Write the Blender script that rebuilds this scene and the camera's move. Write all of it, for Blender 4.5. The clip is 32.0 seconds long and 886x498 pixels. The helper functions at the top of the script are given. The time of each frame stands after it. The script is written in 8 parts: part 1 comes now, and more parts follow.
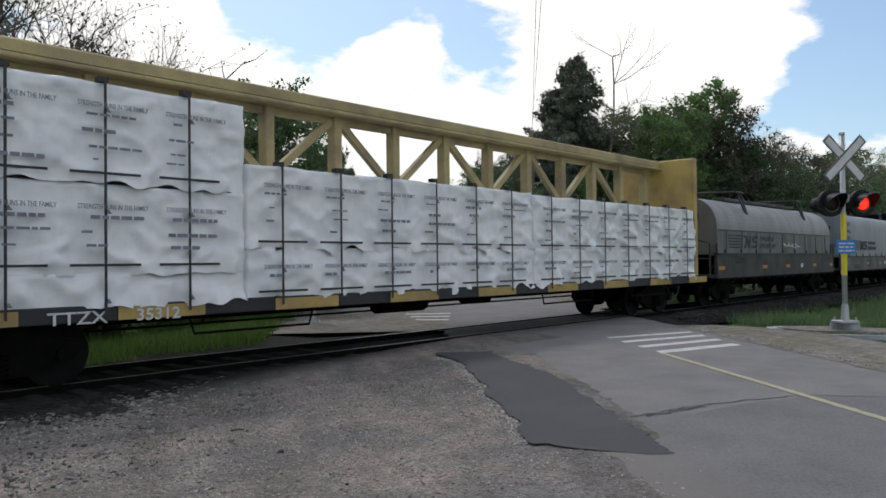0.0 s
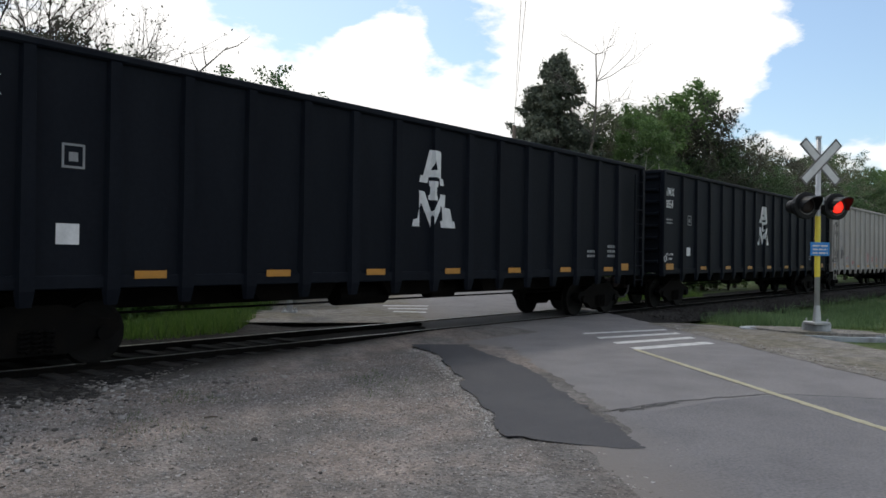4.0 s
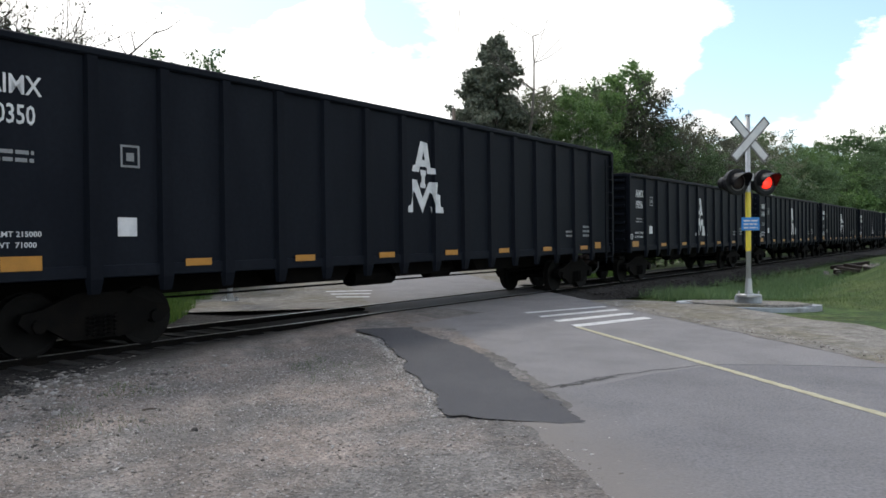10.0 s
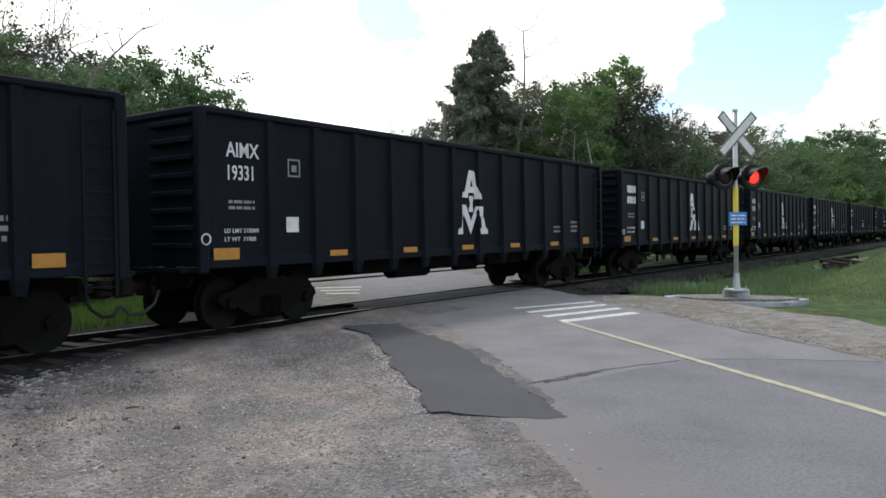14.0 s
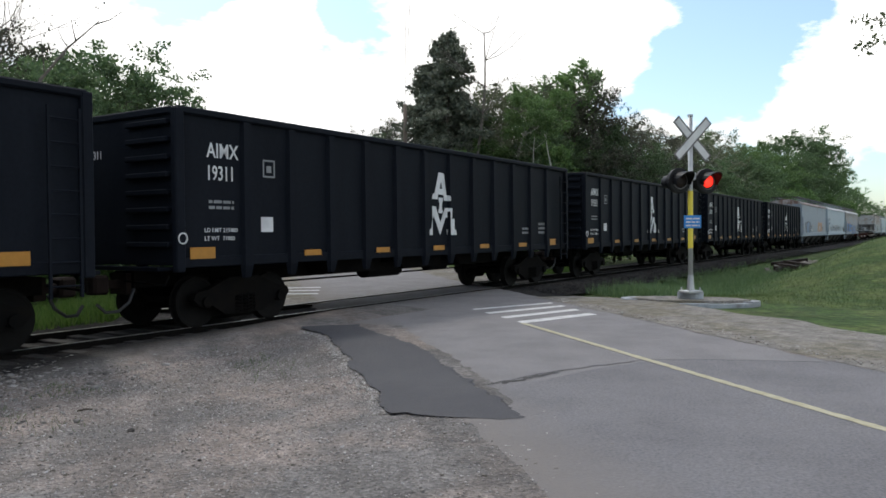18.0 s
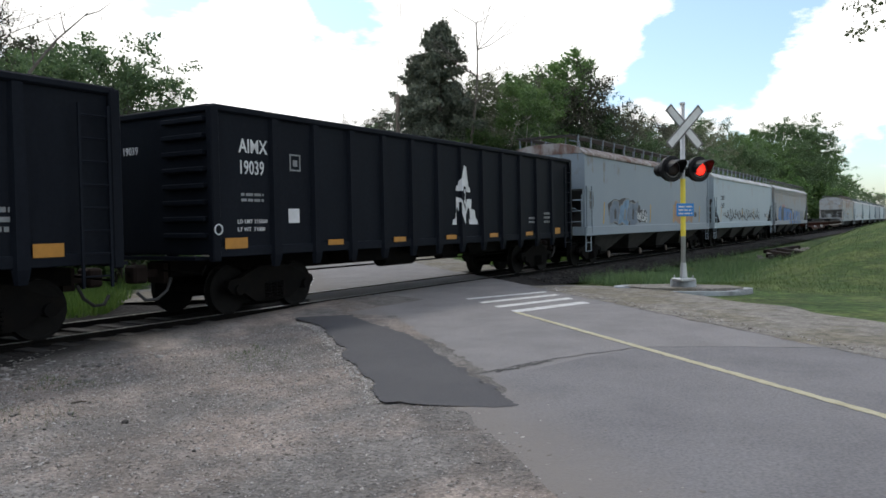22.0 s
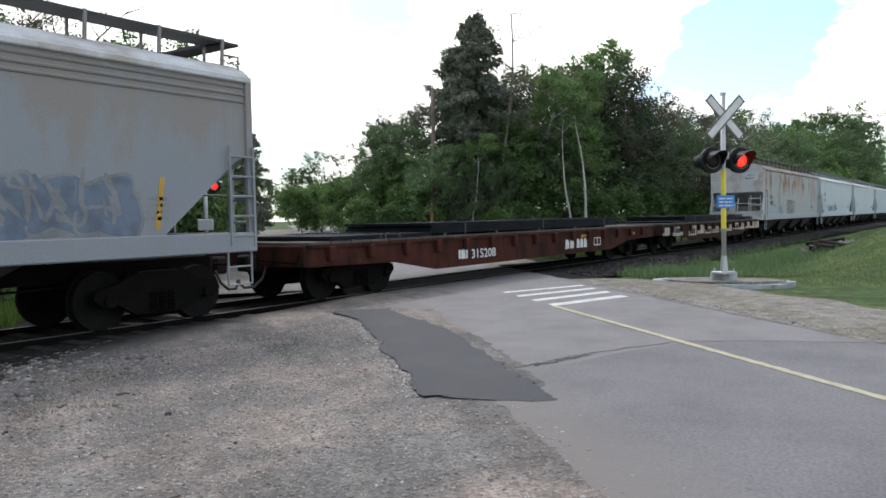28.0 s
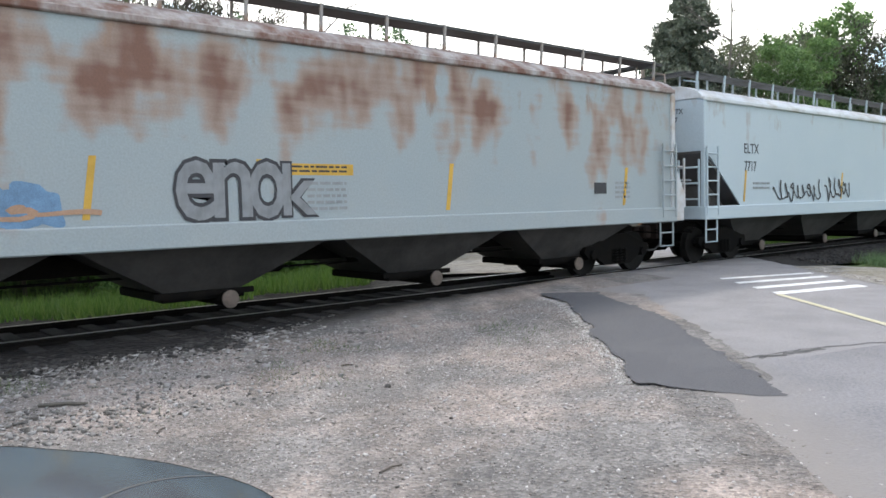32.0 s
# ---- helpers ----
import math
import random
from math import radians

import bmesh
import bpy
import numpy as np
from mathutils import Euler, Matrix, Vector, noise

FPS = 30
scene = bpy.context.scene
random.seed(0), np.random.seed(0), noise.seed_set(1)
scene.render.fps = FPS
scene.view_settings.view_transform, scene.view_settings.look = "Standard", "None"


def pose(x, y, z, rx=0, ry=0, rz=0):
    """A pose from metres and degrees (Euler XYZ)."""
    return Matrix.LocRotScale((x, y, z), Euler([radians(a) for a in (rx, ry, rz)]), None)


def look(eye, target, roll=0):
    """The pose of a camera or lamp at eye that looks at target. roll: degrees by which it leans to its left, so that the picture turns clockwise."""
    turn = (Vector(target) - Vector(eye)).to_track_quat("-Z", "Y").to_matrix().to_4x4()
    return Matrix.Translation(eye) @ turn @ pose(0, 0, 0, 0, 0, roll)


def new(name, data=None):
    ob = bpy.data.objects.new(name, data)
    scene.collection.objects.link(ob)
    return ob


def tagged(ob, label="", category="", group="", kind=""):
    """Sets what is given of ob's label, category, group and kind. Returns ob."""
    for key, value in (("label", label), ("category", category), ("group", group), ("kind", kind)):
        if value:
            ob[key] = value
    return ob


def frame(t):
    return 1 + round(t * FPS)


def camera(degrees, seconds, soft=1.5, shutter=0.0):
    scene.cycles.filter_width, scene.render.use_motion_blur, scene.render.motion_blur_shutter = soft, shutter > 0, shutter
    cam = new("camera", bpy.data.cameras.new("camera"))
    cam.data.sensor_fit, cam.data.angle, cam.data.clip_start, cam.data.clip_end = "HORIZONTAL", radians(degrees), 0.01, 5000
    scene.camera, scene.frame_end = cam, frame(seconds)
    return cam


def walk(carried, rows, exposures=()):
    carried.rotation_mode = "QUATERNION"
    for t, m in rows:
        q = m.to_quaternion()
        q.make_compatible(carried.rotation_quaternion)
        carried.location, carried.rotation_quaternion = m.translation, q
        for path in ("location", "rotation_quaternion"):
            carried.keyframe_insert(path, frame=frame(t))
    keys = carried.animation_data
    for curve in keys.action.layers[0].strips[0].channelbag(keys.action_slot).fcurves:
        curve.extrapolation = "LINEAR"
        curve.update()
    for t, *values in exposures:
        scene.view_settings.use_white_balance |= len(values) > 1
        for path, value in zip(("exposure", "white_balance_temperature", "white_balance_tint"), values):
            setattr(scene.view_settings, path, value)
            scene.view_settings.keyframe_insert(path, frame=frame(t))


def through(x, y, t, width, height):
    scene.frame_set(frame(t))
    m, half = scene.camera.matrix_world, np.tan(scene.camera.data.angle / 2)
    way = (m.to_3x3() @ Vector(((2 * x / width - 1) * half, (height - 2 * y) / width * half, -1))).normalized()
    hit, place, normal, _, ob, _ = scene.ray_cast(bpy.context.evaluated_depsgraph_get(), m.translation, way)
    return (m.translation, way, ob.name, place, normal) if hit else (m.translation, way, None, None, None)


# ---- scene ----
# ---------------------------------------------------------------- camera
# rows: seconds, eye (m), yaw, pitch, roll (degrees); the track lies along x, rail tops at z = 0
PATH = (
    (0.0, -0.040, -11.613, 1.612, -48.39, 0.89, -0.62),
    (0.5, -0.051, -11.592, 1.598, -48.61, 0.93, -0.47),
    (1.0, -0.041, -11.611, 1.602, -49.35, 0.89, -0.43),
    (1.5, -0.040, -11.602, 1.619, -49.61, 0.55, -0.27),
    (2.0, -0.046, -11.599, 1.602, -49.74, 2.12, -0.52),
    (2.5, -0.032, -11.585, 1.592, -49.93, 1.85, -0.03),
    (3.0, -0.029, -11.603, 1.592, -49.12, 0.93, -0.59),
    (3.5, -0.046, -11.615, 1.599, -49.55, 0.43, 0.47),
    (5.5, -0.047, -11.634, 1.598, -50.96, 0.33, 0.27),
    (6.0, -0.046, -11.640, 1.586, -51.19, 0.56, -0.75),
    (6.5, -0.036, -11.643, 1.593, -51.79, 0.43, -1.17),
    (7.0, -0.029, -11.654, 1.597, -52.55, -0.00, -1.35),
    (7.5, -0.017, -11.651, 1.591, -53.16, -0.29, -1.26),
    (8.0, -0.018, -11.652, 1.591, -53.00, -0.40, -0.96),
    (8.5, -0.019, -11.667, 1.602, -53.44, -0.54, -1.01),
    (9.0, -0.020, -11.656, 1.584, -53.76, -0.69, -1.08),
    (9.5, -0.028, -11.662, 1.593, -54.12, -0.82, -0.70),
    (10.0, -0.019, -11.655, 1.581, -54.08, -0.79, -0.65),
    (10.5, -0.019, -11.660, 1.586, -54.67, -1.01, -0.44),
    (11.0, -0.013, -11.672, 1.594, -54.70, -0.95, -0.42),
    (11.5, -0.016, -11.678, 1.603, -54.60, -0.34, -1.02),
    (12.0, 0.004, -11.735, 1.602, -54.88, -1.22, -0.93),
    (12.5, 0.018, -11.805, 1.607, -55.14, -1.24, -0.43),
    (13.0, 0.027, -11.821, 1.596, -54.34, -2.08, -0.94),
    (13.5, 0.034, -11.756, 1.590, -54.36, -1.39, -0.03),
    (14.0, 0.036, -11.738, 1.588, -54.59, -1.12, -0.90),
    (14.5, 0.016, -11.741, 1.600, -56.85, -1.57, -0.50),
    (16.5, -0.005, -11.755, 1.605, -58.01, -1.57, -0.05),
    (17.0, 0.008, -11.760, 1.593, -58.37, -1.55, -0.16),
    (17.5, 0.014, -11.744, 1.597, -57.96, -1.60, 0.07),
    (18.0, 0.017, -11.753, 1.596, -57.55, -1.11, -0.50),
    (18.5, 0.003, -11.764, 1.597, -58.49, -1.15, -0.33),
    (19.0, 0.019, -11.773, 1.603, -58.70, -1.31, -0.89),
    (19.5, 0.019, -11.778, 1.604, -59.29, -1.83, -0.62),
    (20.0, 0.016, -11.777, 1.595, -59.18, -2.54, -0.09),
    (20.5, 0.021, -11.778, 1.592, -58.70, -2.16, -0.14),
    (21.0, 0.028, -11.768, 1.590, -58.03, -2.09, -0.11),
    (21.5, 0.023, -11.760, 1.591, -57.72, -2.15, -0.12),
    (22.0, 0.019, -11.766, 1.585, -57.99, -1.82, -0.96),
    (22.5, 0.023, -11.771, 1.590, -58.44, -1.77, -1.11),
    (23.0, 0.017, -11.763, 1.595, -58.31, -2.18, -0.90),
    (23.5, 0.023, -11.753, 1.595, -58.01, -1.99, -0.63),
    (24.0, 0.023, -11.756, 1.591, -57.99, -2.03, -0.96),
    (24.5, 0.021, -11.764, 1.596, -57.45, -1.58, -1.55),
    (25.0, 0.036, -11.761, 1.587, -57.95, -1.62, -1.33),
    (25.5, 0.037, -11.766, 1.591, -57.64, -2.16, -1.28),
    (27.5, 0.034, -11.749, 1.586, -56.71, -2.31, -1.36),
    (28.0, 0.026, -11.732, 1.584, -55.39, -2.25, -1.22),
    (28.5, 0.021, -11.729, 1.586, -54.10, -2.60, -1.12),
    (29.0, 0.021, -11.688, 1.570, -50.46, -3.01, -1.45),
    (29.5, 0.032, -11.679, 1.576, -47.91, -3.21, -1.39),
    (30.0, 0.033, -11.693, 1.586, -48.29, -3.27, -1.61),
    (30.5, 0.003, -11.625, 1.576, -43.78, -2.98, -1.88),
    (31.0, -0.019, -11.596, 1.581, -38.06, -3.10, -1.99),
    (31.5, -0.002, -11.615, 1.577, -37.81, -3.14, -1.69),
    (32.0, 0.006, -11.636, 1.575, -40.44, -3.18, -1.34),
)
cam = camera(59.33, 32.0, soft=1.6)
EXPOSURES = [(0, -1.35), (2, -1.55), (3.5, -1.4), (6, -0.7), (7, -0.9), (9, -0.8), (10, -0.72), (11, -0.52), (12, -0.82), (13, -0.45), (14, -0.64), (14.5, -0.7), (17, -0.85), (20, -0.9), (25, -0.85), (28, -0.56), (29, -0.58), (30, -0.3), (31, 0.25), (32, 0.1)]
walk(cam, [(t, pose(x, y, z, 90 + pitch, 0, yaw) @ pose(0, 0, 0, 0, 0, roll)) for t, x, y, z, yaw, pitch, roll in PATH], EXPOSURES)

# ---------------------------------------------------------------- sky and sun
SUN_ELEVATION, SUN_HEADING = 52.0, 25.0  # heading: degrees from +y towards +x
world = bpy.data.worlds.new("world")
scene.world = world
world.use_nodes = True
wn, wl = world.node_tree.nodes, world.node_tree.links
sky = wn.new("ShaderNodeTexSky")
sky.sky_type, sky.sun_disc = "NISHITA", False
sky.sun_elevation, sky.sun_rotation = radians(SUN_ELEVATION), radians(SUN_HEADING)
sky.air_density, sky.dust_density = 1.0, 1.2
coord = wn.new("ShaderNodeTexCoord")
flat = wn.new("ShaderNodeMapping")
flat.inputs["Scale"].default_value = (1.0, 1.0, 2.3)
flat.inputs["Location"].default_value = (0.35, 1.15, 0.4)
wl.new(coord.outputs["Generated"], flat.inputs["Vector"])
puff = wn.new("ShaderNodeTexNoise")
puff.inputs["Scale"].default_value, puff.inputs["Detail"].default_value, puff.inputs["Roughness"].default_value = 5.5, 9.0, 0.6
wl.new(flat.outputs["Vector"], puff.inputs["Vector"])
cover = wn.new("ShaderNodeValToRGB")
cover.color_ramp.elements[0].position, cover.color_ramp.elements[1].position = 0.47, 0.56
cover.color_ramp.elements[0].color = (0.05, 0.05, 0.05, 1)
# where the clouds and the clear gaps stand: heading (degrees from +y towards +x), height, reach, weight
CLOUDS = ((45.2, 16.6, 3.4, 0.13), (43.4, 13.8, 2.6, 0.11), (57, 18.5, 6.5, 0.16), (66.5, 18, 7.5, 0.17), (71.5, 14, 3.6, 0.12), (31.5, 13, 6.5, 0.16), (39, 10.5, 6.0, 0.16), (51, 8.8, 6.5, 0.18), (23, 17, 6, 0.1), (87, 9, 6.5, 0.15), (88, 19, 5, 0.12), (63, 9, 7, 0.12),
          (37.5, 18.6, 6.5, -0.2), (51.6, 14.8, 3.4, -0.15), (42.5, 21, 5, -0.18), (77.5, 13.5, 6.5, -0.19), (47.6, 12.6, 2.0, -0.1), (73, 22, 5, -0.12))
total = puff.outputs["Fac"]
for heading, height, reach, weight in CLOUDS:
    aim, near, both = wn.new("ShaderNodeVectorMath"), wn.new("ShaderNodeMapRange"), wn.new("ShaderNodeMath")
    aim.operation, both.operation, near.interpolation_type = "DOT_PRODUCT", "ADD", "SMOOTHSTEP"
    aim.inputs[1].default_value = (math.sin(radians(heading)) * math.cos(radians(height)), math.cos(radians(heading)) * math.cos(radians(height)), math.sin(radians(height)))
    near.inputs["From Min"].default_value, near.inputs["From Max"].default_value = math.cos(radians(reach * 1.25)), math.cos(radians(reach * 0.3))
    near.inputs["To Min"].default_value, near.inputs["To Max"].default_value = 0.0, weight
    wl.new(coord.outputs["Generated"], aim.inputs[0])
    wl.new(aim.outputs["Value"], near.inputs["Value"])
    wl.new(total, both.inputs[0])
    wl.new(near.outputs["Result"], both.inputs[1])
    total = both.outputs[0]
wl.new(total, cover.inputs["Fac"])
cloud = wn.new("ShaderNodeMix")
cloud.data_type = "RGBA"
cloud.inputs["B"].default_value = (18.9, 18.6, 18.2, 1)
wl.new(cover.outputs["Color"], cloud.inputs["Factor"])
clear = wn.new("ShaderNodeMix")
clear.data_type, clear.blend_type = "RGBA", "MULTIPLY"
clear.inputs["Factor"].default_value = 1.0
clear.inputs["B"].default_value = (2.0, 2.25, 2.35, 1)
wl.new(sky.outputs["Color"], clear.inputs["A"])
wl.new(clear.outputs["Result"], cloud.inputs["A"])
wn["Background"].inputs["Strength"].default_value = 0.15
wl.new(cloud.outputs["Result"], wn["Background"].inputs["Color"])
sun = new("sun", bpy.data.lights.new("sun", "SUN"))
sun.data.energy, sun.data.angle, sun.data.color = 2.35, radians(7.0), (1.0, 0.95, 0.88)
sun.matrix_world = look((0, 0, 0), (-math.sin(radians(SUN_HEADING)) * math.cos(radians(SUN_ELEVATION)), -math.cos(radians(SUN_HEADING)) * math.cos(radians(SUN_ELEVATION)), -math.sin(radians(SUN_ELEVATION))))

# ---------------------------------------------------------------- materials
MATS = {}


def material(name, color, rough=0.7, metal=0.0, spread=0.25, scale=3.0, fine=60.0, bump=0.15, second=None, amount=0.5, stretch=(1, 1, 1), by_object=0.0, fleck=0.0, spec=0.5):
    """A surface of one paint or stuff: broad stains between color and second, a fine grain, relief, and a tint by object."""
    if name in MATS:
        return MATS[name]
    m = bpy.data.materials.new(name)
    m.use_nodes = True
    n, l = m.node_tree.nodes, m.node_tree.links
    shader = n["Principled BSDF"]
    place = n.new("ShaderNodeTexCoord")
    size = n.new("ShaderNodeMapping")
    size.inputs["Scale"].default_value = stretch
    l.new(place.outputs["Object"], size.inputs["Vector"])
    broad, grain = n.new("ShaderNodeTexNoise"), n.new("ShaderNodeTexNoise")
    broad.inputs["Scale"].default_value, broad.inputs["Detail"].default_value, broad.inputs["Roughness"].default_value = scale, 6, 0.6
    grain.inputs["Scale"].default_value, grain.inputs["Detail"].default_value = fine, 4
    l.new(size.outputs["Vector"], broad.inputs["Vector"])
    l.new(place.outputs["Object"], grain.inputs["Vector"])
    ramp = n.new("ShaderNodeValToRGB")
    ramp.color_ramp.elements[0].position, ramp.color_ramp.elements[1].position = 0.62 - amount * 0.4, 0.75 - amount * 0.2
    l.new(broad.outputs["Fac"], ramp.inputs["Fac"])
    mix = n.new("ShaderNodeMix")
    mix.data_type = "RGBA"
    other = second or tuple(c * (1 - spread) for c in color)
    mix.inputs["A"].default_value, mix.inputs["B"].default_value = (*color, 1), (*other, 1)
    l.new(ramp.outputs["Color"], mix.inputs["Factor"])
    tint = n.new("ShaderNodeHueSaturation")
    span = n.new("ShaderNodeMapRange")
    span.inputs["To Min"].default_value, span.inputs["To Max"].default_value = 1 - spread * 0.9 - fleck, 1 + spread * 0.9 + fleck
    l.new(grain.outputs["Fac"], span.inputs["Value"])
    value = span.outputs["Result"]
    if by_object:
        info, more, times = n.new("ShaderNodeObjectInfo"), n.new("ShaderNodeMapRange"), n.new("ShaderNodeMath")
        more.inputs["To Min"].default_value, more.inputs["To Max"].default_value = 1 - by_object, 1 + by_object
        times.operation = "MULTIPLY"
        l.new(info.outputs["Random"], more.inputs["Value"])
        l.new(value, times.inputs[0])
        l.new(more.outputs["Result"], times.inputs[1])
        value = times.outputs[0]
    l.new(value, tint.inputs["Value"])
    l.new(mix.outputs["Result"], tint.inputs["Color"])
    l.new(tint.outputs["Color"], shader.inputs["Base Color"])
    shader.inputs["Metallic"].default_value = metal
    shader.inputs["Specular IOR Level"].default_value = spec
    wear = n.new("ShaderNodeMapRange")
    wear.inputs["To Min"].default_value, wear.inputs["To Max"].default_value = max(0.05, rough - 0.12), min(1, rough + 0.12)
    l.new(broad.outputs["Fac"], wear.inputs["Value"])
    l.new(wear.outputs["Result"], shader.inputs["Roughness"])
    if bump:
        relief = n.new("ShaderNodeBump")
        relief.inputs["Strength"].default_value, relief.inputs["Distance"].default_value = bump, 0.02
        l.new(grain.outputs["Fac"], relief.inputs["Height"])
        l.new(relief.outputs["Normal"], shader.inputs["Normal"])
    MATS[name] = m
    return m


def islands(name, colors, rough=0.6, through=0.0, own=0.0):
    """Leaves, stones or blades: each piece of the mesh takes its own colour."""
    m = bpy.data.materials.new(name)
    m.use_nodes = True
    n, l = m.node_tree.nodes, m.node_tree.links
    shader = n["Principled BSDF"]
    geo = n.new("ShaderNodeNewGeometry")
    ramp = n.new("ShaderNodeValToRGB")
    while len(ramp.color_ramp.elements) < len(colors):
        ramp.color_ramp.elements.new(0.5)
    for k, (e, c) in enumerate(zip(ramp.color_ramp.elements, colors)):
        e.position, e.color = k / max(1, len(colors) - 1), (*c, 1)
    l.new(geo.outputs["Random Per Island"], ramp.inputs["Fac"])
    info, span, vary = n.new("ShaderNodeObjectInfo"), n.new("ShaderNodeMapRange"), n.new("ShaderNodeHueSaturation")
    span.inputs["To Min"].default_value, span.inputs["To Max"].default_value = 1 - own, 1 + own
    l.new(info.outputs["Random"], span.inputs["Value"])
    l.new(span.outputs["Result"], vary.inputs["Value"])
    l.new(ramp.outputs["Color"], vary.inputs["Color"])
    l.new(vary.outputs["Color"], shader.inputs["Base Color"])
    shader.inputs["Roughness"].default_value = rough
    if through:
        leaf = n.new("ShaderNodeBsdfTranslucent")
        both = n.new("ShaderNodeMixShader")
        both.inputs["Fac"].default_value = through
        l.new(vary.outputs["Color"], leaf.inputs["Color"])
        l.new(shader.outputs["BSDF"], both.inputs[1])
        l.new(leaf.outputs["BSDF"], both.inputs[2])
        l.new(both.outputs["Shader"], n["Material Output"].inputs["Surface"])
    MATS[name] = m
    return m


def rusty(name, color, streak, amount=0.5, low=1.6, high=4.2, extra=None, blocks=False):
    """Faded paint with rust that starts high on the side and runs down in streaks."""
    m = bpy.data.materials.new(name)
    m.use_nodes = True
    n, l = m.node_tree.nodes, m.node_tree.links
    shader = n["Principled BSDF"]
    place = n.new("ShaderNodeTexCoord")
    tall = n.new("ShaderNodeMapping")
    tall.inputs["Scale"].default_value = (1.5, 1.5, 0.62)
    l.new(place.outputs["Object"], tall.inputs["Vector"])
    blot, fine, dirt = (n.new("ShaderNodeTexNoise") for _ in range(3))
    blot.inputs["Scale"].default_value, blot.inputs["Detail"].default_value, blot.inputs["Roughness"].default_value = 1.25, 8, 0.62
    fine.inputs["Scale"].default_value, fine.inputs["Detail"].default_value = 35, 4
    dirt.inputs["Scale"].default_value, dirt.inputs["Detail"].default_value = 0.7, 5
    l.new(tall.outputs["Vector"], blot.inputs["Vector"])
    l.new(place.outputs["Object"], fine.inputs["Vector"])
    l.new(place.outputs["Object"], dirt.inputs["Vector"])
    split, up, sum_ = n.new("ShaderNodeSeparateXYZ"), n.new("ShaderNodeMapRange"), n.new("ShaderNodeMath")
    l.new(place.outputs["Object"], split.inputs["Vector"])
    up.inputs["From Min"].default_value, up.inputs["From Max"].default_value = low, high
    up.inputs["To Min"].default_value, up.inputs["To Max"].default_value = -0.13, 0.1
    l.new(split.outputs["Z"], up.inputs["Value"])
    sum_.operation = "ADD"
    l.new(blot.outputs["Fac"], sum_.inputs[0])
    l.new(up.outputs["Result"], sum_.inputs[1])
    ramp = n.new("ShaderNodeValToRGB")
    ramp.color_ramp.elements[0].position, ramp.color_ramp.elements[1].position = 0.66 - amount * 0.2, 0.74 - amount * 0.12
    l.new(sum_.outputs[0], ramp.inputs["Fac"])
    base, mix = n.new("ShaderNodeMix"), n.new("ShaderNodeMix")
    base.data_type = mix.data_type = "RGBA"
    base.inputs["A"].default_value = (*color, 1)
    base.inputs["B"].default_value = (*(extra or tuple(c * 0.8 for c in color)), 1)
    l.new(dirt.outputs["Fac"], base.inputs["Factor"])
    l.new(base.outputs["Result"], mix.inputs["A"])
    mix.inputs["B"].default_value = (*streak, 1)
    l.new(ramp.outputs["Color"], mix.inputs["Factor"])
    last = mix.outputs["Result"]
    if blocks:
        # broad blotches of rust between the seams, smeared along the side, strongest under the eave
        wide, cell, smear, stretch = n.new("ShaderNodeMapping"), n.new("ShaderNodeTexNoise"), n.new("ShaderNodeTexNoise"), n.new("ShaderNodeMapping")
        wide.inputs["Scale"].default_value = (1.25, 0.2, 0.62)
        wide.inputs["Location"].default_value = (0.35, 0.0, 0.2)
        stretch.inputs["Scale"].default_value = (0.9, 0.2, 7.0)
        cell.inputs["Scale"].default_value, cell.inputs["Detail"].default_value, cell.inputs["Roughness"].default_value = 1.0, 2.5, 0.55
        smear.inputs["Scale"].default_value, smear.inputs["Detail"].default_value = 1.2, 4
        for place_node, node in ((wide, cell), (stretch, smear)):
            l.new(place.outputs["Object"], place_node.inputs["Vector"])
            l.new(place_node.outputs["Vector"], node.inputs["Vector"])
        height, mid, full = n.new("ShaderNodeValToRGB"), n.new("ShaderNodeMath"), n.new("ShaderNodeMath")
        tall_ = n.new("ShaderNodeMapRange")
        tall_.inputs["From Min"].default_value, tall_.inputs["From Max"].default_value = 1.4, 4.1
        l.new(split.outputs["Z"], tall_.inputs["Value"])
        ramp_ = height.color_ramp
        ramp_.elements[0].position, ramp_.elements[0].color = 0.1, (0.0, 0.0, 0.0, 1)
        ramp_.elements[1].position, ramp_.elements[1].color = 0.72, (0.3, 0.3, 0.3, 1)
        last_stop = ramp_.elements.new(1.0)
        last_stop.color = (0.2, 0.2, 0.2, 1)
        l.new(tall_.outputs["Result"], height.inputs["Fac"])
        mid.operation, full.operation = "ADD", "MULTIPLY_ADD"
        l.new(cell.outputs["Fac"], mid.inputs[0])
        l.new(height.outputs["Color"], mid.inputs[1])
        full.inputs[1].default_value = 0.16
        l.new(smear.outputs["Fac"], full.inputs[0])
        l.new(mid.outputs[0], full.inputs[2])
        for low_, high_, tone, most in ((0.76, 0.9, (0.26, 0.165, 0.115), 0.75), (0.86, 1.02, (0.125, 0.046, 0.024), 0.85)):
            step_, over = n.new("ShaderNodeMapRange"), n.new("ShaderNodeMix")
            step_.interpolation_type, over.data_type = "SMOOTHSTEP", "RGBA"
            step_.inputs["From Min"].default_value, step_.inputs["From Max"].default_value, step_.inputs["To Max"].default_value = low_, high_, most
            l.new(full.outputs[0], step_.inputs["Value"])
            l.new(step_.outputs["Result"], over.inputs["Factor"])
            l.new(last, over.inputs["A"])
            over.inputs["B"].default_value = (*tone, 1)
            last = over.outputs["Result"]
    tint, span = n.new("ShaderNodeHueSaturation"), n.new("ShaderNodeMapRange")
